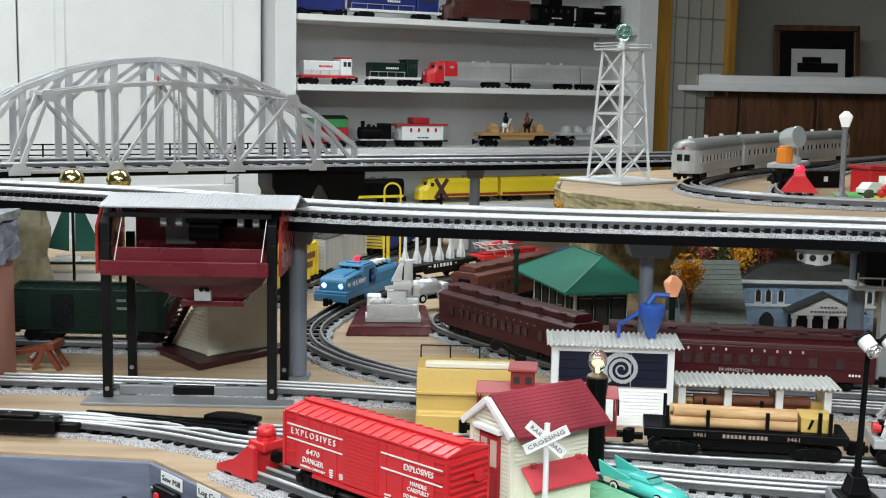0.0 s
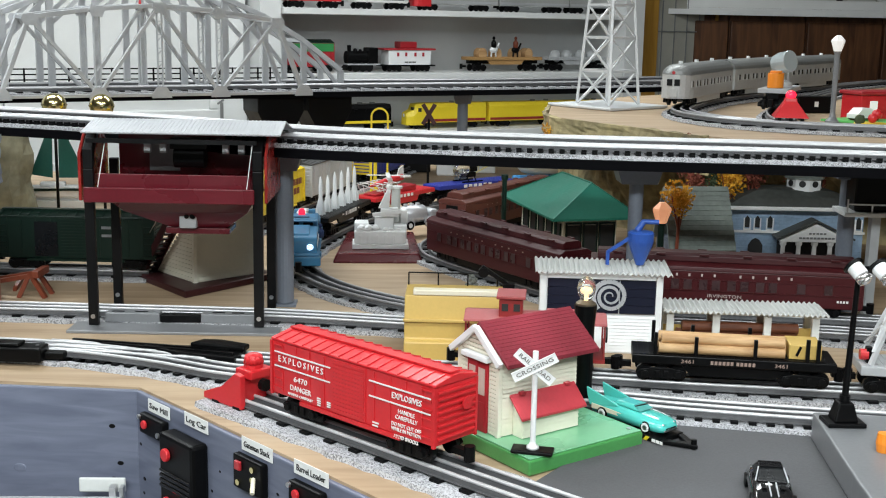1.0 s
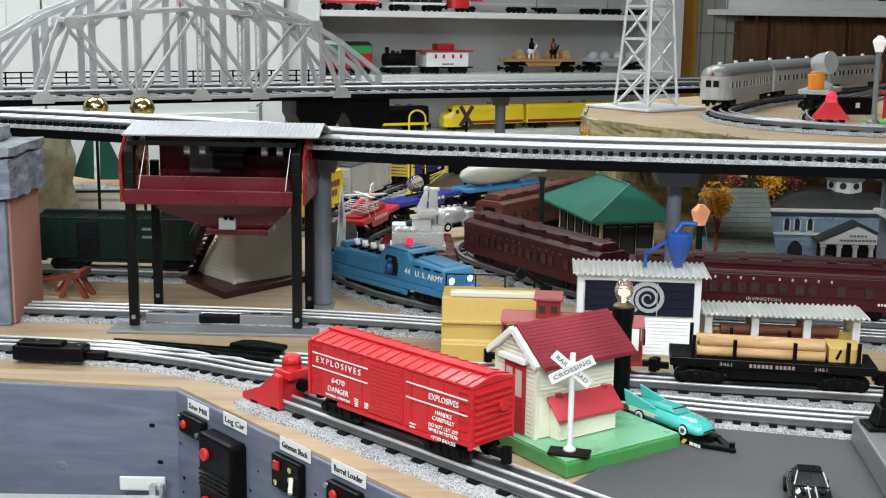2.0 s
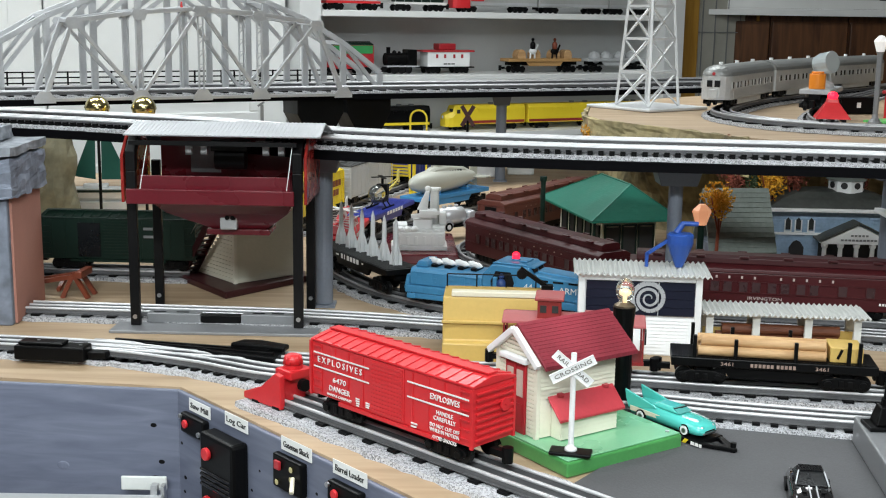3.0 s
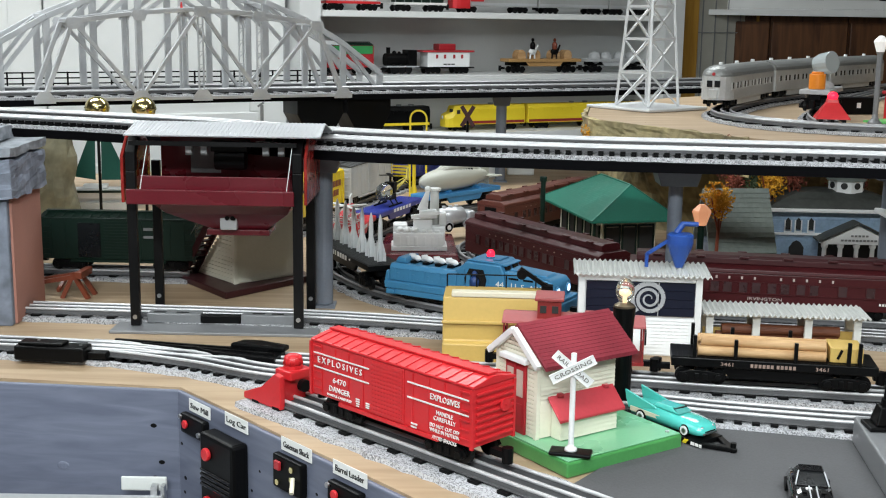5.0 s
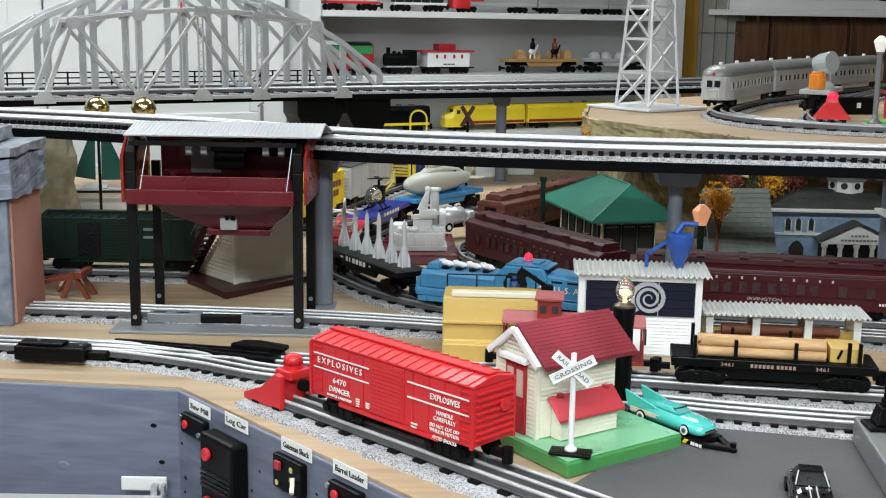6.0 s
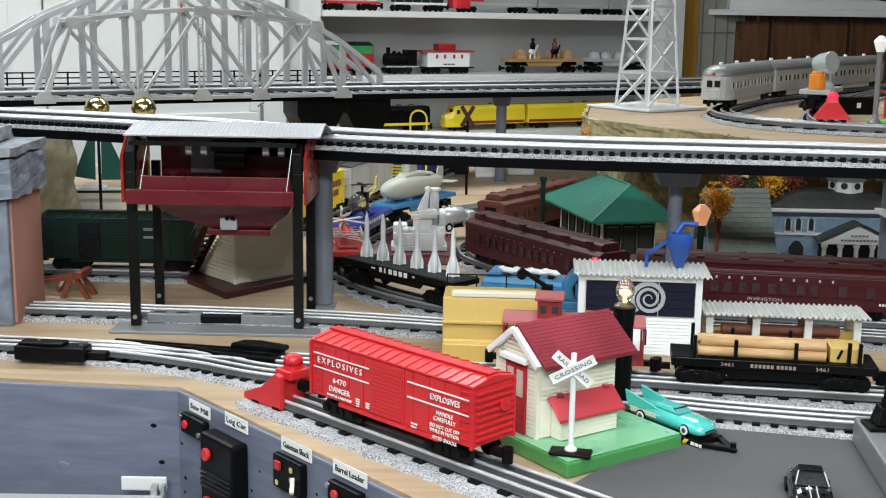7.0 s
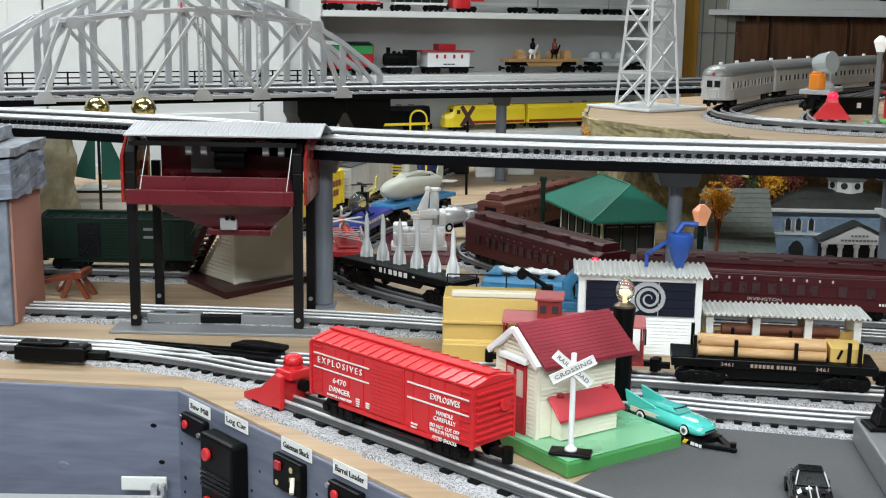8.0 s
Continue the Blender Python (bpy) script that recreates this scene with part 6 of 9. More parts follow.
stairs.bar((-0.0030, 0.120, 0.004), (-0.0030, 0.022, 0.112), 0.002, 0.012)
part("staircase", stairs, DARK_MAROON, hs, "dark red outside staircase")
part("stair_rail", B().cyl((-0.026, 0.128, 0.0), (-0.026, 0.128, 0.03), 0.0007, None, 6).cyl((-0.026, 0.128, 0.03), (-0.026, 0.03, 0.128), 0.0007, None, 6), STEEL, hs)

# ---------------------------------------------------------------- gateman shack
LID_RED = mat("faded_red_lid", (0.50, 0.045, 0.06), 0.4, var=0.12)


def gateman_shack():
    e = thing("gateman_shack", "cream clapboard gateman shack with red roof on a green base", "model building", 0.113, 0.9935, TZ, 34.5)
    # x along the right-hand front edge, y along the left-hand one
    # Light from above is put into the colours: dark sides, pale top sheet.
    part("base_plate", B().bx(0, 0.142, 0, 0.150, 0.0005, 0.0150), GREEN_SHADED_SIDE, e, bevel=0.002)
    part("base_top", B().bx(0.0015, 0.1405, 0.0015, 0.1485, 0.0154, 0.0164), GREEN_LIT_TOP, e, bevel=0.0004)
    x0, x1, y0, y1, z0, z1, zp = 0.012, 0.108, 0.060, 0.119, 0.0166, 0.094, 0.116
    ym = (y0 + y1) / 2
    part("wall", B().prism([(y0, z0), (y1, z0), (y1, z1), (ym, zp), (y0, z1)], "x", x0, x1), CREAM, e)
    cb_ = B()
    for i in range(19):
        z = z0 + 0.001 + i * 0.0041
        cb_.prism([(y0 - 0.0016, z), (y0 - 0.0002, z), (y0 - 0.0002, z + 0.0038), (y0 - 0.0005, z + 0.0038)], "x", x0 + 0.003, x1 - 0.001)
        if z < z1 - 0.006:
            for a, c in ((y0 + 0.001, y0 + 0.013), (y1 - 0.013, y1 - 0.001)):
                cb_.bx(x0 - 0.0014, x0 - 0.0002, a, c, z, z + 0.0030)
    for i in range(5):
        z = z1 - 0.002 + i * 0.0041
        k = (zp - 0.004 - z) / (zp - z1) * (ym - y0)
        if k > 0.003:
            cb_.bx(x0 - 0.0014, x0 - 0.0002, ym - k, ym + k, z, z + 0.0030)
    tagged(part("clapboard", cb_, CREAM, e), kind="stuff")
    part("corner_board", B().bx(x0 - 0.0020, x0 + 0.002, y0 - 0.0020, y0 + 0.002, z0, z1), CREAM, e)
    part("corner_board", B().bx(x0 - 0.0020, x0 + 0.002, y1 - 0.002, y1 + 0.0020, z0, z1), CREAM, e)
    dr = part("door", B().bx(x0 - 0.0030, x0 - 0.0004, y0 + 0.0145, y1 - 0.0145, z0, z1 - 0.008), RED_DEEP, e, "dark red panelled double door", bevel=0.0005)
    for a in (y0 + 0.0175, ym + 0.0022):
        part("door_pane", B().bx(x0 - 0.0036, x0 - 0.0031, a, a + 0.0095, z0 + 0.036, z0 + 0.062), mat("hazy_pane", (0.55, 0.42, 0.36), 0.2), dr)
        part("door_panel", B().bx(x0 - 0.0038, x0 - 0.0031, a, a + 0.0095, z0 + 0.006, z0 + 0.029), RED_DEEP, dr)
    part("door_post", B().bx(x0 - 0.0042, x0 - 0.0031, ym - 0.0012, ym + 0.0012, z0, z1 - 0.008), RED_DEEP, dr)
    part("door_hood", B().prism([(y0 + 0.010, z1 - 0.0078), (y1 - 0.010, z1 - 0.0078), (y1 - 0.010, z1 - 0.0025), (y0 + 0.010, z1 - 0.0025)], "x", x0 - 0.008, x0 - 0.0006), WHITE, e, bevel=0.001)
    for s, (ya, yb) in ((1, (y0, ym)), (-1, (y1, ym))):
        o = -0.008 if s > 0 else 0.008
        part("barge_board", B().bar((x0 - 0.006, ya + o, z1 - 0.006), (x0 - 0.006, yb, zp + 0.001), 0.005, 0.006), WHITE, e, bevel=0.0006)
    slope = (zp - z1) / (ym - y0)
    ov = 0.014
    r1 = part("roof", B().prism([(y0 - ov, z1 - ov * slope + 0.002), (ym, zp + 0.002), (y1 + ov, z1 - ov * slope + 0.002), (y1 + ov, z1 - ov * slope + 0.0055), (ym, zp + 0.0058), (y0 - ov, z1 - ov * slope + 0.0055)], "x", x0 - 0.002, x1 + 0.016), ROOF_RED, e, bevel=0.0006)
    sh = B()
    for i in range(13):
        u0, u1 = i / 13, (i + 1) / 13
        ya, yb = y0 - ov + u0 * (ym - y0 + ov), y0 - ov + u1 * (ym - y0 + ov)
        za = z1 - ov * slope + 0.0056 + (ya - y0 + ov) * slope
        zb = z1 - ov * slope + 0.0056 + (yb - y0 + ov) * slope
        k = 20
        for j in range(k):
            xa = x0 - 0.0015 + (x1 - x0 + 0.017) * (j + (0.5 if i % 2 else 0)) / k
            xb = min(xa + (x1 - x0 + 0.017) / k - 0.0003, x1 + 0.0155)
            if xb - xa > 0.001:
                v = [sh.bm.verts.new(p) for p in ((xa, ya, za + 0.0006), (xb, ya, za + 0.0006), (xb, yb, zb + 0.0002), (xa, yb, zb + 0.0002), (xa, ya, za - 0.0003), (xb, ya, za - 0.0003))]
                sh.bm.faces.new((v[0], v[1], v[2], v[3])), sh.bm.faces.new((v[4], v[5], v[1], v[0]))
    tagged(part("shingle", sh, ROOF_RED, r1), kind="stuff")
    # side box with red lid
    part("side_box", B().prism([(y0 - 0.016, z0), (y0 - 0.0018, z0), (y0 - 0.0018, z0 + 0.036), (y0 - 0.016, z0 + 0.023)], "x", x0 + 0.016, x1 - 0.010), CREAM, e, bevel=0.0006)
    bs = B()
    for i in range(5):
        z = z0 + 0.001 + i * 0.0041
        bs.prism([(y0 - 0.0172, z), (y0 - 0.0162, z), (y0 - 0.0162, z + 0.0038), (y0 - 0.0165, z + 0.0038)], "x", x0 + 0.017, x1 - 0.011)
    tagged(part("box_clapboard", bs, CREAM, e), kind="stuff")
    lid = part("box_lid", B().prism([(y0 - 0.021, z0 + 0.0190), (y0 - 0.0018, z0 + 0.0375), (y0 - 0.0018, z0 + 0.0400), (y0 - 0.021, z0 + 0.0215)], "x", x0 + 0.011, x1 - 0.004), LID_RED, e, "bright red lid", bevel=0.0006)
    part("hinge", B().bx(x0 + 0.022, x0 + 0.028, y0 - 0.006, y0 - 0.0018, z0 + 0.0385, z0 + 0.0412).bx(x1 - 0.018, x1 - 0.012, y0 - 0.006, y0 - 0.0018, z0 + 0.0385, z0 + 0.0412), LID_RED, lid)
    part("screw", B().cyl((0.132, 0.01, 0.0164), (0.132, 0.01, 0.0176), 0.0022, None, 10), STEEL, e)
    return e


gateman_shack()


SIGN_GREY = mat("worn_sign_ink", (0.16, 0.15, 0.14), 0.6, var=0.3)


def crossing_sign():
    e = thing("crossing_sign", "white railroad crossing sign on a black foot", "crossing sign", 0.1175, 1.0135, TZ + 0.0166, 0)
    part("foot", B().bx(-0.019, 0.019, -0.009, 0.009, 0, 0.0035), BLACK, e, bevel=0.0012, m=pose(0, 0, 0, 0, 0, -14))
    part("collar", B().lathe([(0.006, 0.0036), (0.0055, 0.006), (0.003, 0.008), (0.003, 0.009)], seg=14), WHITE, e, smooth=True)
    part("post", B().cyl((0, 0, 0.0085), (0, 0, 0.094), 0.0026, None, 12), WHITE, e)
    for k, (deg, txt, dy) in enumerate(((27, "CROSSING", -0.0050), (-40, "RAIL  ROAD", -0.0036))):
        m = pose(-0.001, dy, 0.0805, 90, 0, 0) @ pose(0, 0, 0, 0, 0, deg)
        bl = part("blade", B().bx(-0.0215, 0.0215, -0.0044, 0.0044, -0.0006, 0.0006), WHITE, e, m=m)
        part("blade_edge", B().bx(-0.0215, 0.0215, 0.0037, 0.0044, 0.0006, 0.0012).bx(-0.0215, 0.0215, -0.0044, -0.0037, 0.0006, 0.0012), WHITE, bl)
        letters(txt, 0.0052, SIGN_GREY, bl, pose(0, 0, 0.0009), 0.036)
    return e


crossing_sign()

# ---------------------------------------------------------------- cars on the road
def finned_car():
    e = thing("finned_toy_car", "turquoise 1950s toy car with tall tail fins", "toy car", 0.2285, 1.120, TZ + 0.0085, -50)
    e.matrix_basis = e.matrix_basis @ Matrix.Scale(0.9, 4)
    # x forward
    L = 0.052
    prof = [(-1.0, 0.010, 0.007), (-0.9, 0.0135, 0.012), (-0.5, 0.0150, 0.0145), (0.0, 0.0165, 0.0135), (0.45, 0.0172, 0.0125), (0.75, 0.0168, 0.0108), (0.92, 0.0150, 0.0085), (1.0, 0.0105, 0.0055)]
    rings = []
    for u, w_, h_ in prof:
        x = u * L
        rings.append([(x, -w_, 0.004), (x, -w_ * 1.03, 0.004 + h_ * 0.5), (x, -w_ * 0.92, 0.004 + h_ * 0.92), (x, -w_ * 0.5, 0.004 + h_ * 1.05), (x, w_ * 0.5, 0.004 + h_ * 1.05), (x, w_ * 0.92, 0.004 + h_ * 0.92), (x, w_ * 1.03, 0.004 + h_ * 0.5), (x, w_, 0.004)])
    part("body", B().loft(rings), TURQ, e, smooth=True)
    part("cabin", B().loft([[(-0.022, -0.011, 0.0185), (-0.022, 0.011, 0.0185), (0.019, 0.0115, 0.0180), (0.019, -0.0115, 0.0180)], [(-0.015, -0.009, 0.0238), (-0.015, 0.009, 0.0238), (0.007, 0.009, 0.0238), (0.007, -0.009, 0.0238)]]), TURQ, e, bevel=0.002)
    part("windscreen", B().loft([[(0.0125, -0.0100, 0.0205), (0.0125, 0.0100, 0.0205), (0.0185, 0.0108, 0.0188), (0.0185, -0.0108, 0.0188)], [(0.0075, -0.0090, 0.0236), (0.0075, 0.0090, 0.0236), (0.0090, 0.0090, 0.0236), (0.0090, -0.0090, 0.0236)]]), GLASS_TEAL, e)
    for s in (-1, 1):
        part("tail_fin", B().prism([(-L + 0.002, 0.010), (-0.010, 0.018), (-0.012, 0.0200), (-L - 0.004, 0.0300), (-L - 0.002, 0.020)], "y", s * 0.0135 - 0.0014, s * 0.0135 + 0.0014), TURQ, e, bevel=0.0008)
        part("side_trim", B().prism([(-L + 0.006, 0.008), (0.012, 0.0085), (-0.004, 0.0125), (-L + 0.006, 0.0135)], "y", s * 0.0159 - 0.0005, s * 0.0159 + 0.0005), PALE_CREAM, e)
        for x in (-0.030, 0.031):
            wh = part("wheel", B().cyl((x, s * 0.0155 - 0.002, 0.006), (x, s * 0.0155 + 0.002, 0.006), 0.0066, None, 18), BLACK, e)
            part("white_wall", B().cyl((x, s * 0.0177 - 0.0003, 0.006), (x, s * 0.0177 + 0.0003, 0.006), 0.0050, None, 18), WHITE, wh)
            part("hub_cap", B().cyl((x, s * 0.0182 - 0.0003, 0.006), (x, s * 0.0182 + 0.0003, 0.006), 0.0028, None, 12), STEEL, wh)
        part("headlamp", B().ball((L - 0.004, s * 0.009, 0.0105), 0.0022), STEEL, e, smooth=True)
    part("bumper", B().bx(L - 0.003, L + 0.0015, -0.0115, 0.0115, 0.0045, 0.0065), STEEL, e, bevel=0.001)
    part("grille_mouth", B().bx(L - 0.0045, L + 0.0004, -0.0085, 0.0085, 0.0070, 0.0082), GLASS_AND_SHADE, e)
    part("eye_brow", B().bar((0.0105, -0.0095, 0.0226), (0.0120, 0.0095, 0.0226), 0.0015, 0.0012), DARK_GREEN, e)
    for y in (-0.006, 0.006):
        part("hood_crease", B().bar((0.022, y, 0.0170), (L - 0.008, y * 1.3, 0.0133), 0.0012, 0.0008), TURQ, e)
    part("rear_deck", B().prism([(-L + 0.004, 0.016), (-0.020, 0.0188), (-0.020, 0.0198), (-L + 0.004, 0.0172)], "y", -0.0085, 0.0085), TURQ, e, bevel=0.0006)
    return e


GLASS_TEAL = mat("tinted_glass", (0.10, 0.38, 0.35), 0.1, var=0.05)
finned_car()
tr = thing("tow_trailer", "black flat tow trailer with yellow hazard stripes", "trailer", 0.230, 1.118, TZ + 0.003, -52)
part("bed", B().bx(-0.06, 0.047, -0.0185, 0.0185, 0.0005, 0.0052), BLACK, tr, bevel=0.001)
part("drawbar", B().prism([(0.0472, -0.017), (0.075, -0.003), (0.079, 0.0), (0.075, 0.003), (0.0472, 0.017), (0.0472, 0.010), (0.064, 0.0), (0.0472, -0.010)], "z", 0.001, 0.005), BLACK, tr, bevel=0.0008)
part("jockey", B().cyl((0.074, 0, 0), (0.074, 0, 0.0095), 0.0028), BLACK, tr)
for i in range(3):
    part("hazard_stripe", B().prism([(0.010 + i * 0.009, 0.0008), (0.0145 + i * 0.009, 0.0008), (0.0175 + i * 0.009, 0.0050), (0.013 + i * 0.009, 0.0050)], "y", -0.0193, -0.0186), YELLOW, tr)
bars([(0.0, 0.004, 0), (0.005, 0.009, 0), (0.010, 0.013, 0)], 0.003, LETTER, tr, pose(0.039, -0.0192, 0.003, 90, 0, 0))
for x in (-0.03, 0.01):
    part("wheel", B().cyl((x, -0.018, 0.0035), (x, 0.018, 0.0035), 0.0034), BLACK, tr)

bc = thing("black_toy_car", "glossy black toy sports car with white stripes", "toy car", 0.313, 0.945, TZ + 0.003, -100)
GLOSS = mat("gloss_black_enamel", (0.012, 0.012, 0.013), 0.1, var=0.1, coat=1.0)
rings = []
for u, w_, h_ in [(-1.0, 0.014, 0.009), (-0.85, 0.0168, 0.0135), (-0.4, 0.0172, 0.0145), (0.1, 0.0175, 0.0140), (0.6, 0.0170, 0.0120), (0.9, 0.0155, 0.0095), (1.0, 0.0125, 0.007)]:
    x = u * 0.037
    rings.append([(x, -w_, 0.004), (x, -w_ * 1.03, 0.004 + h_ * 0.55), (x, -w_ * 0.85, 0.004 + h_), (x, w_ * 0.85, 0.004 + h_), (x, w_ * 1.03, 0.004 + h_ * 0.55), (x, w_, 0.004)])
part("body", B().loft(rings), GLOSS, bc, smooth=True)
part("cabin", B().loft([[(-0.026, -0.0135, 0.0182), (-0.026, 0.0135, 0.0182), (0.010, 0.0140, 0.0178), (0.010, -0.0140, 0.0178)], [(-0.016, -0.0105, 0.0265), (-0.016, 0.0105, 0.0265), (-0.002, 0.0105, 0.0265), (-0.002, -0.0105, 0.0265)]]), GLASS_AND_SHADE, bc, bevel=0.0015)
part("roof_panel", B().bx(-0.0155, -0.0025, -0.0098, 0.0098, 0.0267, 0.0274), GLOSS, bc, bevel=0.0004)
for y in (-0.003, 0.003):
    part("stripe", B().bar((0.011, y, 0.0182), (0.033, y, 0.0146), 0.0011, 0.0008), GREY_LIGHT, bc)
for s in (-1, 1):
    for x in (-0.022, 0.023):
        part("wheel", B().cyl((x, s * 0.0165 - 0.002, 0.0065), (x, s * 0.0165 + 0.002, 0.0065), 0.0065, None, 16), BLACK, bc)
    part("headlamp", B().bx(0.0335, 0.0362, s * 0.010 - 0.003, s * 0.010 + 0.003, 0.0085, 0.0105), GREY_LIGHT, bc)
    part("windscreen_post", B().bar((0.0095, s * 0.0136, 0.0182), (-0.0022, s * 0.0104, 0.0266), 0.0010, 0.0010), GREY_LIGHT, bc)
    part("hood_vent", B().bx(0.014, 0.024, s * 0.008 - 0.002, s * 0.008 + 0.002, 0.0172, 0.0180), BLACK, bc)

# Grey platform with the crossing signal
pf = tagged(part("grey_platform", B().prism([(0.398, 1.092), (0.378, 0.93), (0.36, 0.75), (0.95, 0.70), (0.95, 1.01)], "z", 1.0035, 1.030), GREY_PAINT, bevel=0.002), "grey painted platform board beside the road", "platform")
sg = thing("crossing_signal", "black crossing signal mast with two chrome lamps", "crossing signal", 0.415, 1.058, TZ + 0.0302, 0)
part("foot", B().loft([[(-0.018, -0.014, 0), (0.018, -0.014, 0), (0.018, 0.014, 0), (-0.018, 0.014, 0)], [(-0.018, -0.014, 0.004), (0.018, -0.014, 0.004), (0.018, 0.014, 0.004), (-0.018, 0.014, 0.004)]]), BLACK, sg, bevel=0.001)
part("pedestal", B().loft([[(-0.0115, -0.0105, 0.0042), (0.0115, -0.0105, 0.0042), (0.0115, 0.0105, 0.0042), (-0.0115, 0.0105, 0.0042)], [(-0.007, -0.007, 0.022), (0.007, -0.007, 0.022), (0.007, 0.007, 0.022), (-0.007, 0.007, 0.022)]]), BLACK, sg, bevel=0.0015)
part("mast", B().cyl((0, 0, 0.0222), (0.003, 0, 0.148), 0.0032, 0.0024, 12).cyl((0, 0, 0.0222), (0, 0, 0.028), 0.005), BLACK, sg)
part("cross_arm", B().bx(-0.006, 0.030, 0.001, 0.005, 0.146, 0.151), BLACK, sg)
HEAD_WAY = Vector((0.42, -0.68, -0.60)).normalized()
CHROME = mat("chrome", (0.85, 0.82, 0.80), 0.16, 0.9)
for x in (-0.003, 0.0195):
    c = Vector((x, -0.002, 0.152))
    back = part("backplate", B().cyl(c - HEAD_WAY * 0.002, c, 0.0098, None, 20), BLACK, sg)
    part("lamp_head", B().cyl(c + HEAD_WAY * 0.0003, c + HEAD_WAY * 0.012, 0.0074, 0.0070, 18), WHITE, sg, "white lamp housing", bevel=0.0008)
    part("lamp_lens", B().cyl(c + HEAD_WAY * 0.0122, c + HEAD_WAY * 0.018, 0.0068, 0.0074, 18).cyl(c + HEAD_WAY * 0.0181, c + HEAD_WAY * 0.0205, 0.0060, 0.0030, 14), CHROME, sg, "chrome lamp with pinkish reflector", smooth=True)
oc = thing("orange_barrel", "small orange plastic barrel on the platform", "barrel", 0.425, 0.985, TZ + 0.0302)
part("barrel", B().lathe([(0.006, 0), (0.0072, 0.008), (0.006, 0.017)], seg=14), ORANGE, oc)


# ---------------------------------------------------------------- sawmill and log siding
def corrugated(parent, x0, x1, y0, y1, za, zb, material, pitch=0.0075, name="roof"):
    """A corrugated sheet, waves running across from y0 (height za) to y1 (zb)."""
    b = B()
    k = int((x1 - x0) / (pitch / 6))
    rows = []
    for y, z in ((y0, za), (y1, zb)):
        rows.append([(x0 + (x1 - x0) * i / k, y, z + 0.0016 * math.sin(2 * math.pi * (x1 - x0) * i / k / pitch)) for i in range(k + 1)])
    up = [[b.bm.verts.new(p) for p in r] for r in rows]
    dn = [[b.bm.verts.new((p[0], p[1], p[2] - 0.0022)) for p in r] for r in rows]
    for i in range(k):
        b.bm.faces.new((up[0][i], up[0][i + 1], up[1][i + 1], up[1][i]))
        b.bm.faces.new((dn[0][i + 1], dn[0][i], dn[1][i], dn[1][i + 1]))
        b.bm.faces.new((dn[0][i], dn[0][i + 1], up[0][i + 1], up[0][i]))
        b.bm.faces.new((up[1][i], up[1][i + 1], dn[1][i + 1], dn[1][i]))
    for i in (0, k):
        b.bm.faces.new((up[0][i], up[1][i], dn[1][i], dn[0][i]))
    return part(name, b, material, parent)


def siding(x0, x1, y, z0, z1, step=0.0042, out=-1):
    b = B()
    z = z0
    while z + step < z1:
        b.prism([(y + out * 0.0014, z), (y, z), (y, z + step * 0.92), (y + out * 0.0003, z + step * 0.92)], "x", x0, x1)
        z += step
    return b


sm = thing("sawmill", "white plastic sawmill with corrugated roof and dark panel front", "model building", 0.166, 1.404, TZ, -5)
part("wall", B().bx(0, 0.146, 0, 0.06, 0.0, 0.100), WHITE, sm)
tagged(part("clapboard", siding(0.001, 0.145, -0.0002, 0.002, 0.050), WHITE, sm), kind="stuff")
part("corner_board", B().bx(-0.001, 0.007, -0.0035, -0.0004, 0, 0.0995), WHITE, sm, bevel=0.0005)
part("corner_board", B().bx(0.139, 0.147, -0.0035, -0.0004, 0, 0.0995), WHITE, sm, bevel=0.0005)
part("eave_board", B().bx(0.0072, 0.1388, -0.0033, -0.0004, 0.0925, 0.0995), WHITE, sm)
for i in range(3):
    for j in range(4):
        part("window_panel", B().bx(0.0085 + i * 0.0437, 0.0510 + i * 0.0437, -0.0030, -0.0005, 0.0505 + j * 0.0104, 0.0604 + j * 0.0104), NAVY, sm)
sp = B()
for t in range(46):
    a, a2 = t * 0.36, (t + 1) * 0.36
    r, r2 = 0.003 + 0.0185 * t / 46, 0.003 + 0.0185 * (t + 1) / 46
    wd = 0.0012 + 0.0052 * t / 46
    sp.bar((0.084 + r * math.cos(a), -0.0036, 0.0715 + r * math.sin(a)), (0.084 + r2 * math.cos(a2), -0.0036, 0.0715 + r2 * math.sin(a2)), 0.0008, wd)
part("spiral_sign", sp, GREY_LIGHT, sm, "pale grey spiral emblem")
corrugated(sm, -0.007, 0.157, -0.010, 0.062, 0.1020, 0.1045, OFFWHITE, 0.0064)
shed = thing("log_shed", "open white shed with corrugated roof over stacked logs", "model building", 0.318, 1.402, TZ, -5)
part("floor", B().bx(0, 0.194, 0, 0.05, 0, 0.010), TAN_YELLOW, shed, bevel=0.001)
for x in (0.004, 0.060, 0.122, 0.180):
    part("post", B().bx(x, x + 0.009, 0.002, 0.008, 0.0102, 0.0490), OFFWHITE, shed, bevel=0.0006)
    part("post", B().bx(x, x + 0.009, 0.042, 0.048, 0.0102, 0.0505), OFFWHITE, shed, bevel=0.0006)
part("beam", B().bx(0.0, 0.192, 0.002, 0.008, 0.0492, 0.0523), OFFWHITE, shed)
corrugated(shed, -0.001, 0.197, -0.008, 0.050, 0.0550, 0.0565, OFFWHITE, 0.0064)
part("rear_board", B().bx(0.005, 0.19, 0.0382, 0.0402, 0.0102, 0.026), TAN_YELLOW, shed)
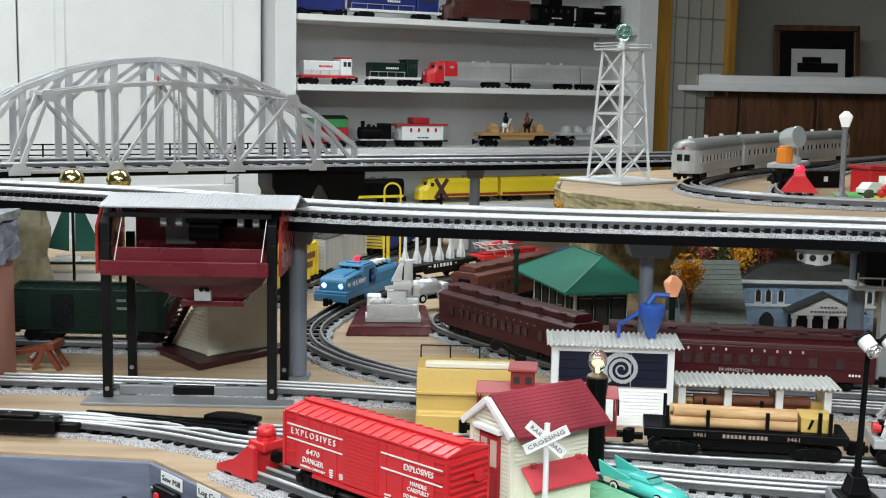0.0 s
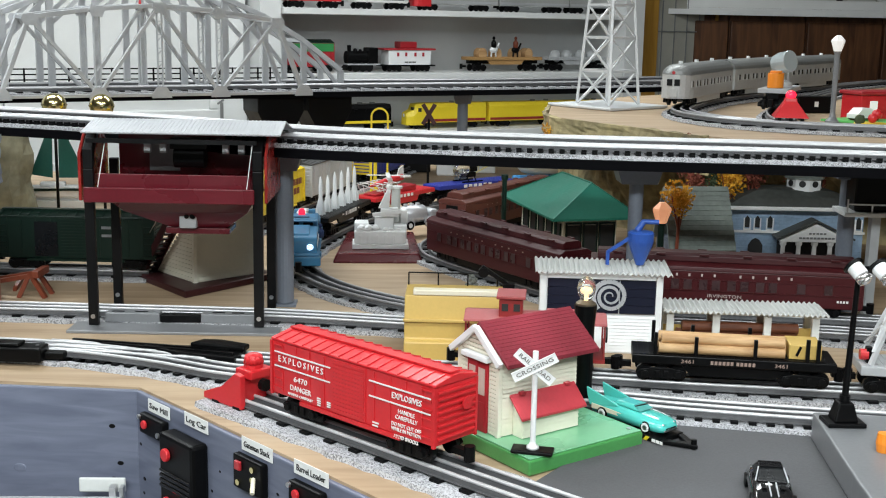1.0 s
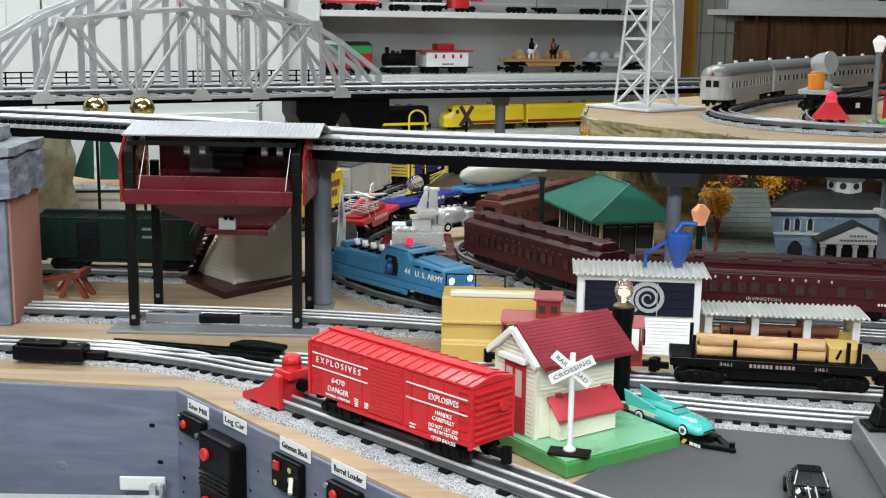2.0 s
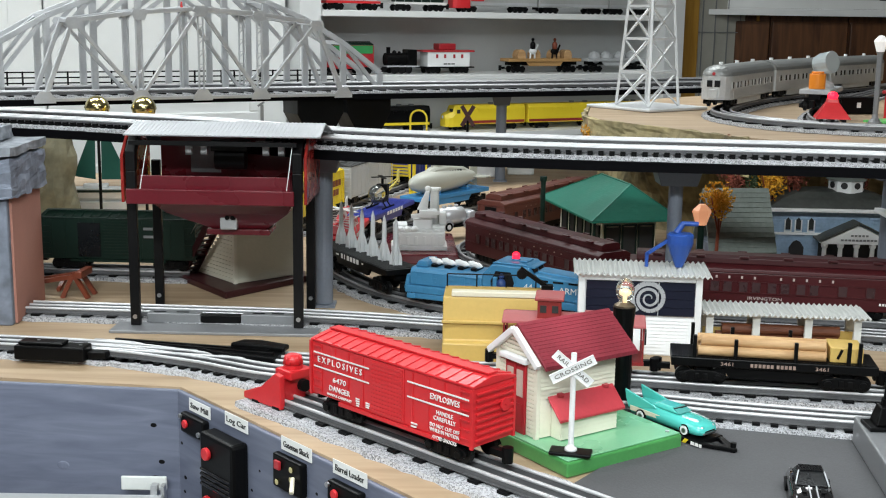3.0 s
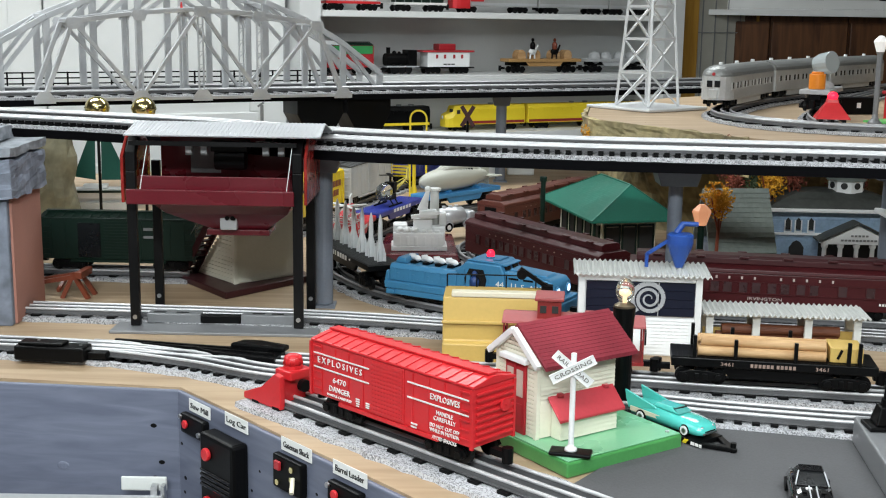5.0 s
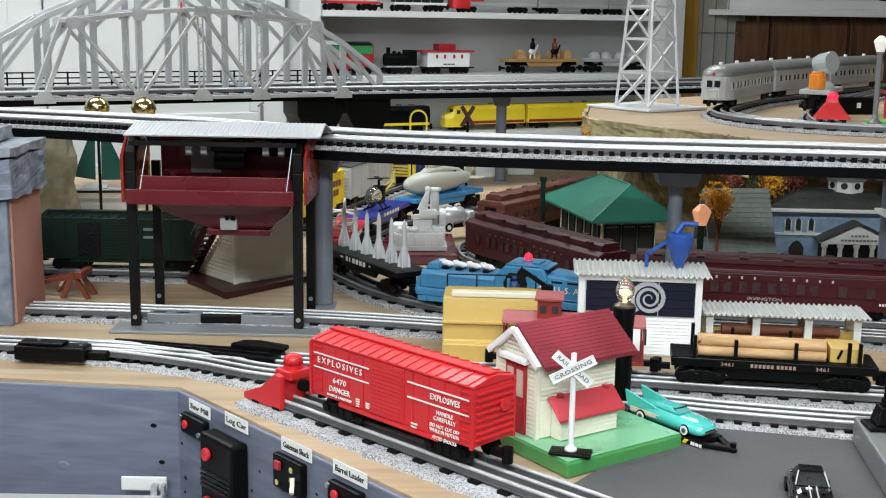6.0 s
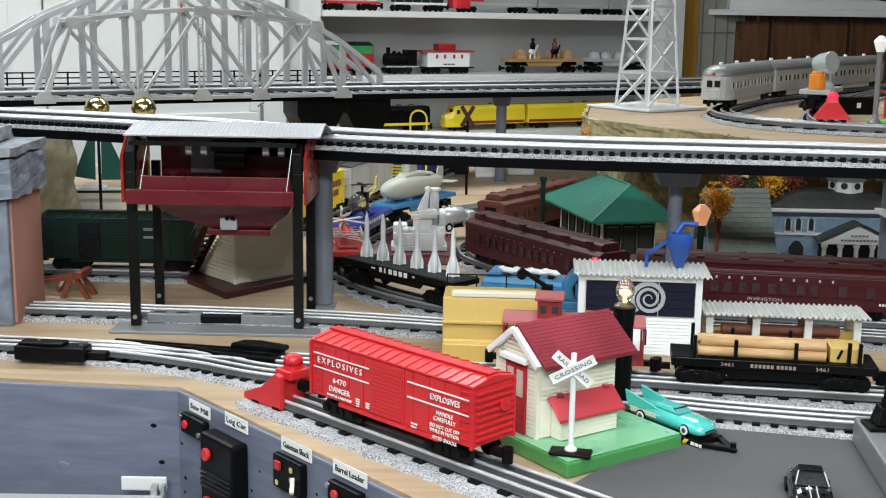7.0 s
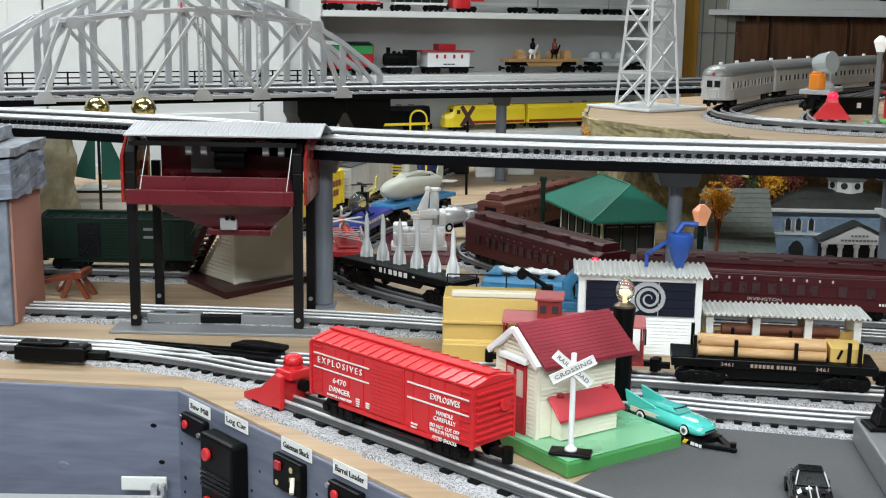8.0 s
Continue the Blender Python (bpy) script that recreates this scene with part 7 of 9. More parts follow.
for i, (x0, x1, y, z) in enumerate(((0.03, 0.165, 0.016, 0.0172), (0.02, 0.16, 0.031, 0.0172), (0.026, 0.168, 0.024, 0.0285))):
    lg = thing("stained_log", "dark red-brown stained dowel log under the shed", "log", 0, 0, 0, 0, "logs in the shed")
    lg.matrix_basis = shed.matrix_basis.copy()
    part("dowel", B().cyl((x0, y, z), (x1, y, z), 0.0068, None, 16), LOG_DARK, lg)

cyc = thing("cyclone_hopper", "blue plastic cyclone hopper on the sawmill roof", "hopper", 0.2895, 1.425, TZ + 0.1045, 0)
part("cone", B().lathe([(0.0045, 0.0), (0.0055, 0.002), (0.0150, 0.026), (0.0160, 0.030), (0.0160, 0.040), (0.0140, 0.042), (0.002, 0.043)], seg=20), HOPPER_BLUE, cyc, smooth=False)
part("duct", B().bar((-0.015, 0, 0.033), (-0.040, 0, 0.016), 0.004, 0.004).bar((-0.040, 0, 0.017), (-0.040, 0, 0.0), 0.004, 0.004), HOPPER_BLUE, cyc)
part("top_pipe", B().cyl((-0.005, 0, 0.0428), (0.003, 0, 0.0545), 0.0042, 0.0036, 10).cyl((0.001, 0, 0.0540), (0.021, 0, 0.0535), 0.0030, None, 10), HOPPER_BLUE, cyc)

lc = flatcar("log_car", "black flat log car with stakes and cream numbers", 0.214, BLACK, 0.054, 0.021, 0.010)
lc.matrix_basis = pose(0.357, 1.2395, RZ, 0, 0, -9)
for x, y in ((-0.083, -0.026), (-0.083, 0.026), (-0.04, -0.026), (0.022, -0.026), (-0.04, 0.026), (0.022, 0.026), (0.076, -0.026), (0.087, -0.026)):
    part("stake", B().bx(x - 0.002, x + 0.002, y - 0.002, y + 0.002, 0.0315, 0.056 if abs(x) > 0.07 else 0.053), BLACK, lc, bevel=0.0005)
part("dump_mechanism", B().bx(0.058, 0.092, -0.018, 0.02, 0.0317, 0.048), TAN_YELLOW, lc, bevel=0.001)
part("hook", B().cyl((0.066, -0.0186, 0.036), (0.070, -0.0186, 0.046), 0.0015, None, 8), BLACK, lc)
for y in (-0.0274,):
    letters("3461", 0.0056, FADED_LETTER, lc, side_m(-0.048, y, 0.0255), 0.013)
    letters("3461", 0.0056, FADED_LETTER, lc, side_m(0.050, y, 0.0255), 0.013)
    bars([(-0.024 + i * 0.0042, -0.0212 + i * 0.0042, 0) for i in range(6)] + [(0.003 + i * 0.0042, 0.0058 + i * 0.0042, 0) for i in range(5)], 0.0038, FADED_LETTER, lc, side_m(0, y, 0.0255))
for i, (y, z) in enumerate(((-0.0165, 0.0368), (-0.0055, 0.0368), (0.0055, 0.0368), (-0.011, 0.0463), (0.000, 0.0463))):
    lg = thing("loose_log", "pale wooden dowel log loaded on the log car", "log", 0, 0, 0, 0, "logs on the log car")
    lg.matrix_basis = lc.matrix_basis.copy()
    part("dowel", B().cyl((-0.079 + 0.003 * (i % 2), y, z), (0.054 + 0.002 * (i % 3), y, z), 0.0054, None, 18), LOG, lg, bevel=0.0005)

gc = flatcar("girder_car", "grey flat car with silver girders and wooden logs", 0.214, GREY_PLASTIC, 0.054, 0.021, 0.010)
gc.matrix_basis = pose(0.592, 1.199, RZ, 0, 0, -9.5)
for x in (-0.075, -0.045):
    for s in (-1, 1):
        part("girder", B().bar((x - 0.022, s * 0.022, 0.0315), (x + 0.01, s * 0.006, 0.118), 0.005, 0.004), SILVER_PALE, gc)
    part("girder_brace", B().bar((x - 0.020, -0.020, 0.045), (x, 0.012, 0.085), 0.003, 0.003).bar((x - 0.020, 0.020, 0.045), (x, -0.012, 0.085), 0.003, 0.003), SILVER_PALE, gc)
for y, z in ((-0.015, 0.0377), (0.0, 0.0377), (-0.008, 0.0482)):
    lg = thing("loose_log", "pale wooden dowel log loaded on the girder car", "log", 0, 0, 0, 0, "logs on the log car")
    lg.matrix_basis = gc.matrix_basis.copy()
    part("dowel", B().cyl((-0.066, y, z), (0.06, y, z), 0.0054, None, 18), LOG, lg, bevel=0.0005)
part("red_knob", B().cyl((-0.1062, -0.01, 0.040), (-0.098, -0.01, 0.040), 0.006), RED, gc)
part("knob_bracket", B().bx(-0.1, -0.094, -0.014, -0.004, 0.0315, 0.048), BLACK, gc)


def caboose():
    e = thing("red_caboose", "dull red plastic caboose with a square cupola", "caboose", 0.146, 1.2745, RZ, -7)
    h, w = 0.062, 0.025
    part("body", B().bx(-h, h, -w, w, 0.018, 0.058), CABOOSE, e, bevel=0.0012)
    part("roof", B().prism([(-w - 0.003, 0.0582), (w + 0.003, 0.0582), (w + 0.002, 0.0605), (0, 0.066), (-w - 0.002, 0.0605)], "x", -h - 0.016, h + 0.016), CABOOSE_TOP, e, bevel=0.0008)
    cp = part("cupola", B().bx(-0.040, -0.014, -0.017, 0.017, 0.0605, 0.082), CABOOSE, e, bevel=0.0008)
    part("cupola_roof", B().bx(-0.043, -0.011, -0.020, 0.020, 0.0822, 0.0862), CABOOSE_TOP, e, bevel=0.001)
    for x in (-0.037, -0.024):
        part("cupola_window", B().bx(x, x + 0.007, -0.0180, -0.0171, 0.069, 0.077), INK, cp)
    for x in (-0.045, -0.01, 0.03):
        part("window", B().bx(x, x + 0.011, -w - 0.0008, -w + 0.0006, 0.038, 0.051), INK, e)
    for ex in (-1, 1):
        part("end_platform", B().bx(min(ex * h, ex * (h + 0.015)), max(ex * h, ex * (h + 0.015)), -w, w, 0.016, 0.0195), CABOOSE, e)
        part("end_rail", B().bx(ex * (h + 0.0135) - 0.001, ex * (h + 0.0135) + 0.001, -w, w, 0.030, 0.0325).bx(ex * (h + 0.0135) - 0.001, ex * (h + 0.0135) + 0.001, -w, -w + 0.002, 0.0197, 0.058).bx(ex * (h + 0.0135) - 0.001, ex * (h + 0.0135) + 0.001, w - 0.002, w, 0.0197, 0.058), CABOOSE, e)
        coupler(e, ex * (h + 0.014), ex, 0.010)
        truck_part(e, ex * h * 0.62)
    part("smoke_jack", B().bx(0.012, 0.05, -0.004, 0.004, 0.0655, 0.069), CABOOSE_TOP, e)
    part("brake_wheel", B().cyl((h + 0.0155, -0.01, 0.045), (h + 0.0172, -0.01, 0.045), 0.009, None, 14), BLACK, e)
    return e


CABOOSE = mat("caboose_red", (0.27, 0.022, 0.022), 0.45, var=0.12)
CABOOSE_TOP = mat("caboose_roof_red", (0.33, 0.055, 0.055), 0.5, var=0.15)
caboose()

rp = thing("loading_ramp", "tan yellow plastic loading ramp with a cream top rail", "loading ramp", 0.003, 1.362, TZ, -3)
part("ramp_body", B().prism([(-0.012, 0.0), (0.06, 0.0), (0.06, 0.078), (0.0, 0.078), (-0.004, 0.050), (-0.004, 0.026), (-0.012, 0.024)], "x", -0.002, 0.118), TAN_YELLOW, rp, bevel=0.0015)
part("ledge", B().bx(-0.003, 0.118, -0.0075, -0.0042, 0.047, 0.0505), TAN_YELLOW, rp, bevel=0.0006)
part("top_rail", B().bx(0.008, 0.112, -0.001, 0.014, 0.0782, 0.0845), PALE_CREAM, rp, bevel=0.001)
hr = B()
for x in (0.0, 0.036, 0.072, 0.108):
    hr.cyl((x, 0.055, 0.0782), (x, 0.055, 0.0935), 0.0009, None, 6)
hr.cyl((0.0, 0.055, 0.0935), (0.108, 0.055, 0.0935), 0.0009, None, 6)
part("hand_rail", hr, BLACK, rp)
part("arrow_mark", B().prism([(0.067, 0.030), (0.0695, 0.030), (0.0725, 0.043), (0.0755, 0.030), (0.078, 0.030), (0.0735, 0.047), (0.0715, 0.047)], "y", -0.0080, -0.0043).bx(0.0690, 0.0760, -0.0078, -0.0043, 0.0345, 0.0362), BLACK, rp)
cr = thing("hook_arm", "small black crane arm with a hook wheel on the ramp", "crane arm", 0.106, 1.405, TZ + 0.078, -3)
part("arm", B().bar((-0.012, 0, 0.026), (0.022, 0, 0.003), 0.006, 0.005), BLACK, cr, bevel=0.0006)
part("pulley", B().cyl((-0.010, -0.004, 0.019), (-0.010, 0.004, 0.019), 0.0062, None, 14), BLACK, cr)
part("foot", B().bx(0.014, 0.028, -0.006, 0.006, 0.0002, 0.006), BLACK, cr)

bt = thing("bulb_tower", "black plastic beacon post with a clear glass bulb", "beacon", 0.1865, 1.180, TZ, 0)
part("post", B().lathe([(0.0135, 0), (0.0115, 0.006), (0.0100, 0.02), (0.0100, 0.092), (0.0115, 0.108), (0.0118, 0.113)], seg=20), BLACK, bt)
part("collar", B().lathe([(0.0105, 0.1132), (0.0105, 0.115), (0.006, 0.118)], seg=18), mat("dark_brass", (0.25, 0.2, 0.14), 0.4, 0.8), bt)
part("bulb", B().lathe([(0.0050, 0.1182), (0.0085, 0.124), (0.0098, 0.130), (0.0085, 0.137), (0.0045, 0.1415), (0.0008, 0.1428)], seg=18), CLEAR, bt, "clear glass bulb", smooth=True)
part("filament", B().cyl((0, 0, 0.1184), (0, 0, 0.126), 0.0015, None, 8).ball((0, 0, 0.1285), 0.0042, (1, 1, 0.8)), BULB_WARM, bt, "glowing filament")

# ---------------------------------------------------------------- station, mansion, village
st = thing("green_roofed_station", "cream station house with a teal hipped roof", "model building", 0.236, 1.857, TZ, 13)
SW, SL, SE, SR = 0.152, 0.275, 0.083, 0.139   # width, length, eave and ridge heights
part("wall", B().bx(0.030, SW - 0.030, 0.032, SL - 0.030, 0, SE), CREAM, st)
for x0, x1 in ((0.036, 0.058), (0.066, 0.086), (0.094, 0.116)):
    w_ = part("window", B().bx(x0, x1, 0.0300, 0.0325, 0.012, 0.070), INK, st)
    part("window_frame", B().bx(x0 - 0.003, x0 - 0.0002, 0.0290, 0.0325, 0.010, 0.072).bx(x1 + 0.0002, x1 + 0.003, 0.0290, 0.0325, 0.010, 0.072).bx(x0 - 0.003, x1 + 0.003, 0.0290, 0.0325, 0.0722, 0.075), DARK_GREEN, w_)
for y0 in (0.045, 0.085, 0.125, 0.165, 0.205):
    w_ = part("window", B().bx(0.0280, 0.0305, y0, y0 + 0.022, 0.020, 0.070), INK, st)
    part("window_frame", B().bx(0.0270, 0.0305, y0 - 0.003, y0 - 0.0002, 0.018, 0.072).bx(0.0270, 0.0305, y0 + 0.0222, y0 + 0.025, 0.018, 0.072), DARK_GREEN, w_)
for x, y in ((0.006, 0.008), (SW - 0.008, 0.008)):
    part("eave_post", B().bx(x, x + 0.004, y, y + 0.004, 0, SE - 0.001), DARK_GREEN, st)
ridge = ((SW / 2, 0.034), (SW / 2, 0.170))
eave = ((0, 0), (SW, 0), (SW, SL), (0, SL))
rb = B()
lo_, mid_ = [rb.bm.verts.new((x, y, SE)) for x, y in eave], [rb.bm.verts.new((x, y, SE + 0.0035)) for x, y in eave]
up_ = [rb.bm.verts.new((x, y, SR)) for x, y in ridge]
rb.bm.faces.new(lo_[::-1])
for i in range(4):
    rb.bm.faces.new((lo_[i], lo_[(i + 1) % 4], mid_[(i + 1) % 4], mid_[i]))
for f in ((mid_[0], mid_[1], up_[0]), (mid_[1], mid_[2], up_[1], up_[0]), (mid_[2], mid_[3], up_[1]), (mid_[3], mid_[0], up_[0], up_[1])):
    rb.bm.faces.new(f)
rf = part("roof", rb, GREEN_ROOF, st, "teal green shingled roof")
hp = B()
for (x, y), r_ in zip(eave, (0, 0, 1, 1)):
    hp.bar((x, y, SE + 0.004), (*ridge[r_], SR + 0.0008), 0.003, 0.0016)
part("hip_cap", hp.bar((*ridge[0], SR + 0.0008), (*ridge[1], SR + 0.0008), 0.003, 0.0016), GREEN_ROOF, rf)
# courses of thin shingles on the two sides that show
sh = B()
rnd = random.Random(3)
for (a, b_), (p, q), k in (((eave[0], eave[1]), (ridge[0], ridge[0]), 16), ((eave[3], eave[0]), (ridge[1], ridge[0]), 22)):
    A, Bv, Pv, Q = Vector((*a, SE + 0.0036)), Vector((*b_, SE + 0.0036)), Vector((*p, SR)), Vector((*q, SR))
    n_ = (Bv - A).cross(Pv - A).normalized()
    for i in range(k):
        l0, r0, l1, r1 = A.lerp(Pv, i / k), Bv.lerp(Q, i / k), A.lerp(Pv, (i + 0.94) / k), Bv.lerp(Q, (i + 0.94) / k)
        m_ = max(1, int((r0 - l0).length / 0.0085))
        for j in range(m_):
            u0, u1, t_ = j / m_, (j + 0.95) / m_, n_ * rnd.uniform(0.0003, 0.0007)
            sh.bm.faces.new([sh.bm.verts.new(c) for c in (l0.lerp(r0, u0) + t_, l0.lerp(r0, u1) + t_, l1.lerp(r1, u1) + n_ * 0.0001, l1.lerp(r1, u0) + n_ * 0.0001)])
tagged(part("shingle", sh, GREEN_ROOF, rf), kind="stuff")
gp = thing("green_post", "dark green lamp post beside the station", "lamp post", 0.168, 1.99, TZ)
part("post", B().lathe([(0.007, 0), (0.006, 0.01), (0.0042, 0.02), (0.0042, 0.13), (0.006, 0.134), (0.006, 0.14)], seg=14), DARK_GREEN, gp)

sl = thing("slate_house", "small house under a large grey-green slate roof", "model building", 0.440, 1.7415, TZ + 0.040, 4)
sl.matrix_basis = sl.matrix_basis @ Matrix.Scale(0.9, 4)
part("foundation", B().bx(-0.052, 0.052, -0.012, 0.072, -0.0444, -0.0002), STONE_BLUE, sl, bevel=0.001)
part("wall", B().bx(-0.05, 0.05, -0.01, 0.07, 0, 0.04), STONE_BLUE, sl)
rf = part("roof", B().prism([(-0.032, 0.030), (0.028, 0.128), (0.075, 0.040), (0.075, 0.034), (0.028, 0.120), (-0.028, 0.028)], "x", -0.056, 0.056), SLATE, sl)
sh = B()
rnd = random.Random(5)
for i in range(13):
    u = i / 13
    y, z = -0.032 + u * 0.06, 0.0305 + u * 0.098
    for j in range(9):
        xa = -0.055 + j * 0.0122 + (0.006 if i % 2 else 0)
        xb = min(xa + 0.0116, 0.056)
        t_ = rnd.uniform(0.0008, 0.0018)
        v = [sh.bm.verts.new(p) for p in ((xa, y - t_, z + t_ * 0.6), (xb, y - t_, z + t_ * 0.6), (xb, y + 0.0044, z + 0.0078), (xa, y + 0.0044, z + 0.0078), (xa, y, z), (xb, y, z))]
        sh.bm.faces.new((v[0], v[1], v[2], v[3])), sh.bm.faces.new((v[4], v[5], v[1], v[0]))
tagged(part("slate_tile", sh, SLATE, rf), kind="stuff")


def mansion():
    e = thing("blue_mansion", "blue and white Victorian mansion with columned porch", "model building", 0.504, 1.809, TZ + 0.028, -2)
    e.matrix_basis = e.matrix_basis @ Matrix.Scale(0.93, 4)
    W, D, H = 0.225, 0.12, 0.094
    part("foundation", B().bx(-0.003, W + 0.003, -0.038, D + 0.003, -0.0301, -0.0002), STONE_BLUE, e, bevel=0.001)
    part("wall", B().bx(0, W, 0, D, 0, H), MANSION_BLUE, e)
    br_ = B()
    rnd = random.Random(9)
    for r in range(15):
        for c in range(16):
            x = c * 0.0142 + (0.007 if r % 2 else 0)
            br_.bx(x, min(x + 0.0132, W), -0.0008 - rnd.random() * 0.0008, -0.0001, r * 0.0062 + 0.0008, r * 0.0062 + 0.0058)
    tagged(part("stone_block", br_, MANSION_BLUE, e), kind="stuff")
    part("cornice", B().bx(-0.007, W + 0.007, -0.010, D + 0.007, H, H + 0.006), WHITE, e, bevel=0.001)
    part("string_course", B().bx(-0.002, W + 0.002, -0.0036, -0.0012, 0.055, 0.059), WHITE, e)
    part("corner_pilaster", B().bx(-0.002, 0.009, -0.0042, -0.0012, 0, 0.0548), WHITE, e)
    rf_ = part("roof", B().loft([[(-0.004, -0.006, H + 0.0062), (W + 0.004, -0.006, H + 0.0062), (W + 0.004, D + 0.004, H + 0.0062), (-0.004, D + 0.004, H + 0.0062)], [(0.022, 0.010, H + 0.020), (W - 0.022, 0.010, H + 0.020), (W - 0.022, D - 0.02, H + 0.020), (0.022, D - 0.02, H + 0.020)], [(0.050, 0.024, H + 0.029), (W - 0.050, 0.024, H + 0.029), (W - 0.050, D - 0.04, H + 0.029), (0.050, D - 0.04, H + 0.029)], [(0.085, 0.040, H + 0.033), (W - 0.075, 0.040, H + 0.033), (W - 0.075, D - 0.05, H + 0.033), (0.085, D - 0.05, H + 0.033)]]), DARK_ROOF, e, "dark patched roof")
    cx, cy = W * 0.605, 0.050
    cu = part("cupola", B().cyl((cx, cy, H + 0.0282), (cx, cy, H + 0.048), 0.030, None, 8), WHITE, e)
    for i in range(8):
        a = math.pi / 8 + i * math.pi / 4 - math.pi / 8 + math.pi / 8
        part("cupola_window", B().cyl((cx + 0.0268 * math.cos(a), cy + 0.0268 * math.sin(a), H + 0.0405), (cx + 0.0290 * math.cos(a), cy + 0.0290 * math.sin(a), H + 0.0405), 0.0056, None, 12), INK, cu)
    part("cupola_roof", B().lathe([(0.034, H + 0.0482), (0.034, H + 0.0505), (0.016, H + 0.058), (0.001, H + 0.061)], (cx, cy, 0), 8), SLATE, e)
    for x in (0.026, 0.043, 0.064, 0.188, 0.200, 0.212):
        w_ = part("window", B().prism([(x, 0.064), (x + 0.008, 0.064), (x + 0.008, 0.079), (x + 0.004, 0.084), (x, 0.079)], "y", -0.0034, -0.0016), INK, e)
        part("window_arch", B().bx(x - 0.002, x - 0.0002, -0.0040, -0.0016, 0.062, 0.080).bx(x + 0.0082, x + 0.010, -0.0040, -0.0016, 0.062, 0.080).bx(x - 0.002, x + 0.010, -0.0042, -0.0016, 0.0595, 0.0618), WHITE, w_)
    dx = part("arched_door", B().prism([(0.034, 0.006), (0.058, 0.006), (0.058, 0.034), (0.052, 0.043), (0.046, 0.046), (0.040, 0.043), (0.034, 0.034)], "y", -0.0036, -0.0016), INK, e)
    p0, p1 = 0.078, 0.196
    pm = (p0 + p1) / 2
    part("pediment", B().prism([(p0, 0.046), (p1, 0.046), (p1, 0.050), (pm, 0.078), (p0, 0.050)], "y", -0.034, -0.0018), WHITE, e, bevel=0.001)
    part("pediment_roof", B().bar((p0 - 0.005, -0.019, 0.0512), (pm, -0.019, 0.0815), 0.036, 0.003).bar((p1 + 0.005, -0.019, 0.0512), (pm, -0.019, 0.0815), 0.036, 0.003), DARK_ROOF, e)
    bars([(-0.028 + i * 0.006, -0.0235 + i * 0.006, 0) for i in range(10)] + [(-0.012 + i * 0.006, -0.008 + i * 0.006, 0.0075) for i in range(5)], 0.003, GREY_PAINT, e, pose(pm, -0.0345, 0.053, 90, 0, 0))
    for i in range(5):
        x = p0 + 0.007 + i * (p1 - p0 - 0.014) / 4
        part("column", B().lathe([(0.0055, 0.004), (0.0055, 0.007), (0.0040, 0.009), (0.0036, 0.038), (0.0055, 0.041), (0.0058, 0.0458)], (x, -0.028, 0), 12), WHITE, e)
    part("porch_floor", B().bx(p0, p1, -0.036, -0.0018, 0, 0.004), GREY_PLASTIC, e)
    # Black sheet puts the porch's shade behind the columns.
    part("porch_shade", B().bx(p0 + 0.004, p1 - 0.004, -0.0042, -0.0018, 0.0042, 0.0456), INK, e, "black sheet standing for the shade inside the porch")
    part("side_awning", B().prism([(-0.004, 0.056), (-0.028, 0.050), (-0.022, 0.075), (-0.012, 0.090), (-0.004, 0.092)], "y", 0.0, 0.05), DARK_ROOF, e)
    part("awning_trim", B().bar((-0.028, -0.001, 0.050), (-0.004, -0.001, 0.056), 0.003, 0.003), WHITE, e)


mansion()

# Black caboose-like tender and its white porch under the deck, beside the mansion
bkt = thing("black_tank_car", "black freight car with white hand rails on a white shelf", "freight car", 0.642, 1.60, TZ + 0.148, -4)
part("shelf", B().bx(-0.045, 0.16, -0.032, 0.03, -0.004, 0.002), WHITE, bkt, bevel=0.001)
part("body", B().bx(-0.030, 0.16, -0.024, 0.024, 0.0022, 0.056), BLACK, bkt, bevel=0.003)
part("white_rail", B().bx(-0.042, 0.16, -0.031, -0.029, 0.012, 0.014).cyl((-0.041, -0.030, 0.002), (-0.041, -0.030, 0.02), 0.0012, None, 6).cyl((-0.008, -0.030, 0.002), (-0.008, -0.030, 0.014), 0.0012, None, 6), WHITE, bkt)
part("support", B().bx(0.0, 0.012, -0.008, 0.008, -0.148, -0.0042), GREY_PLASTIC, bkt)

# ---------------------------------------------------------------- left side
pl = thing("stone_pillar", "tunnel pillar of blue-grey stone and salmon brick paper", "pillar", -0.552, 1.485, TZ, 2)
part("core", B().bx(-0.30, -0.003, 0.003, 0.135, 0, 0.165), STONE_BLUE, pl, bevel=0.003)
part("brick_sheet", B().bx(-0.0028, 0.0004, 0.012, 0.132, 0.002, 0.165), BRICK_PAPER, pl, "salmon brick-patterned paper")
part("stone_band", rough_box(-0.30, 0.008, -0.005, 0.142, 0.1672, 0.2165, 0.0035, 60, 14), STONE_BLUE, pl, "rough blue-grey stone band")
part("coping", rough_box(-0.30, 0.008, -0.006, 0.144, 0.2205, 0.2315, 0.002, 60, 12), ROCK_GREY, pl)
part("upper_block", rough_box(-0.30, -0.028, 0.012, 0.12, 0.2335, 0.2505, 0.003, 60, 10), ROCK_GREY, pl)
mast = thing("signal_mast", "black signal mast standing on the stone pillar", "signal", -0.5965, 1.55, TZ + 0.252)
part("mast", B().cyl((0, 0, 0), (0, 0, 0.15), 0.0045, None, 12), BLACK, mast)
part("head", B().bx(-0.010, 0.010, -0.010, 0.006, 0.10, 0.15), BLACK, mast, bevel=0.002)
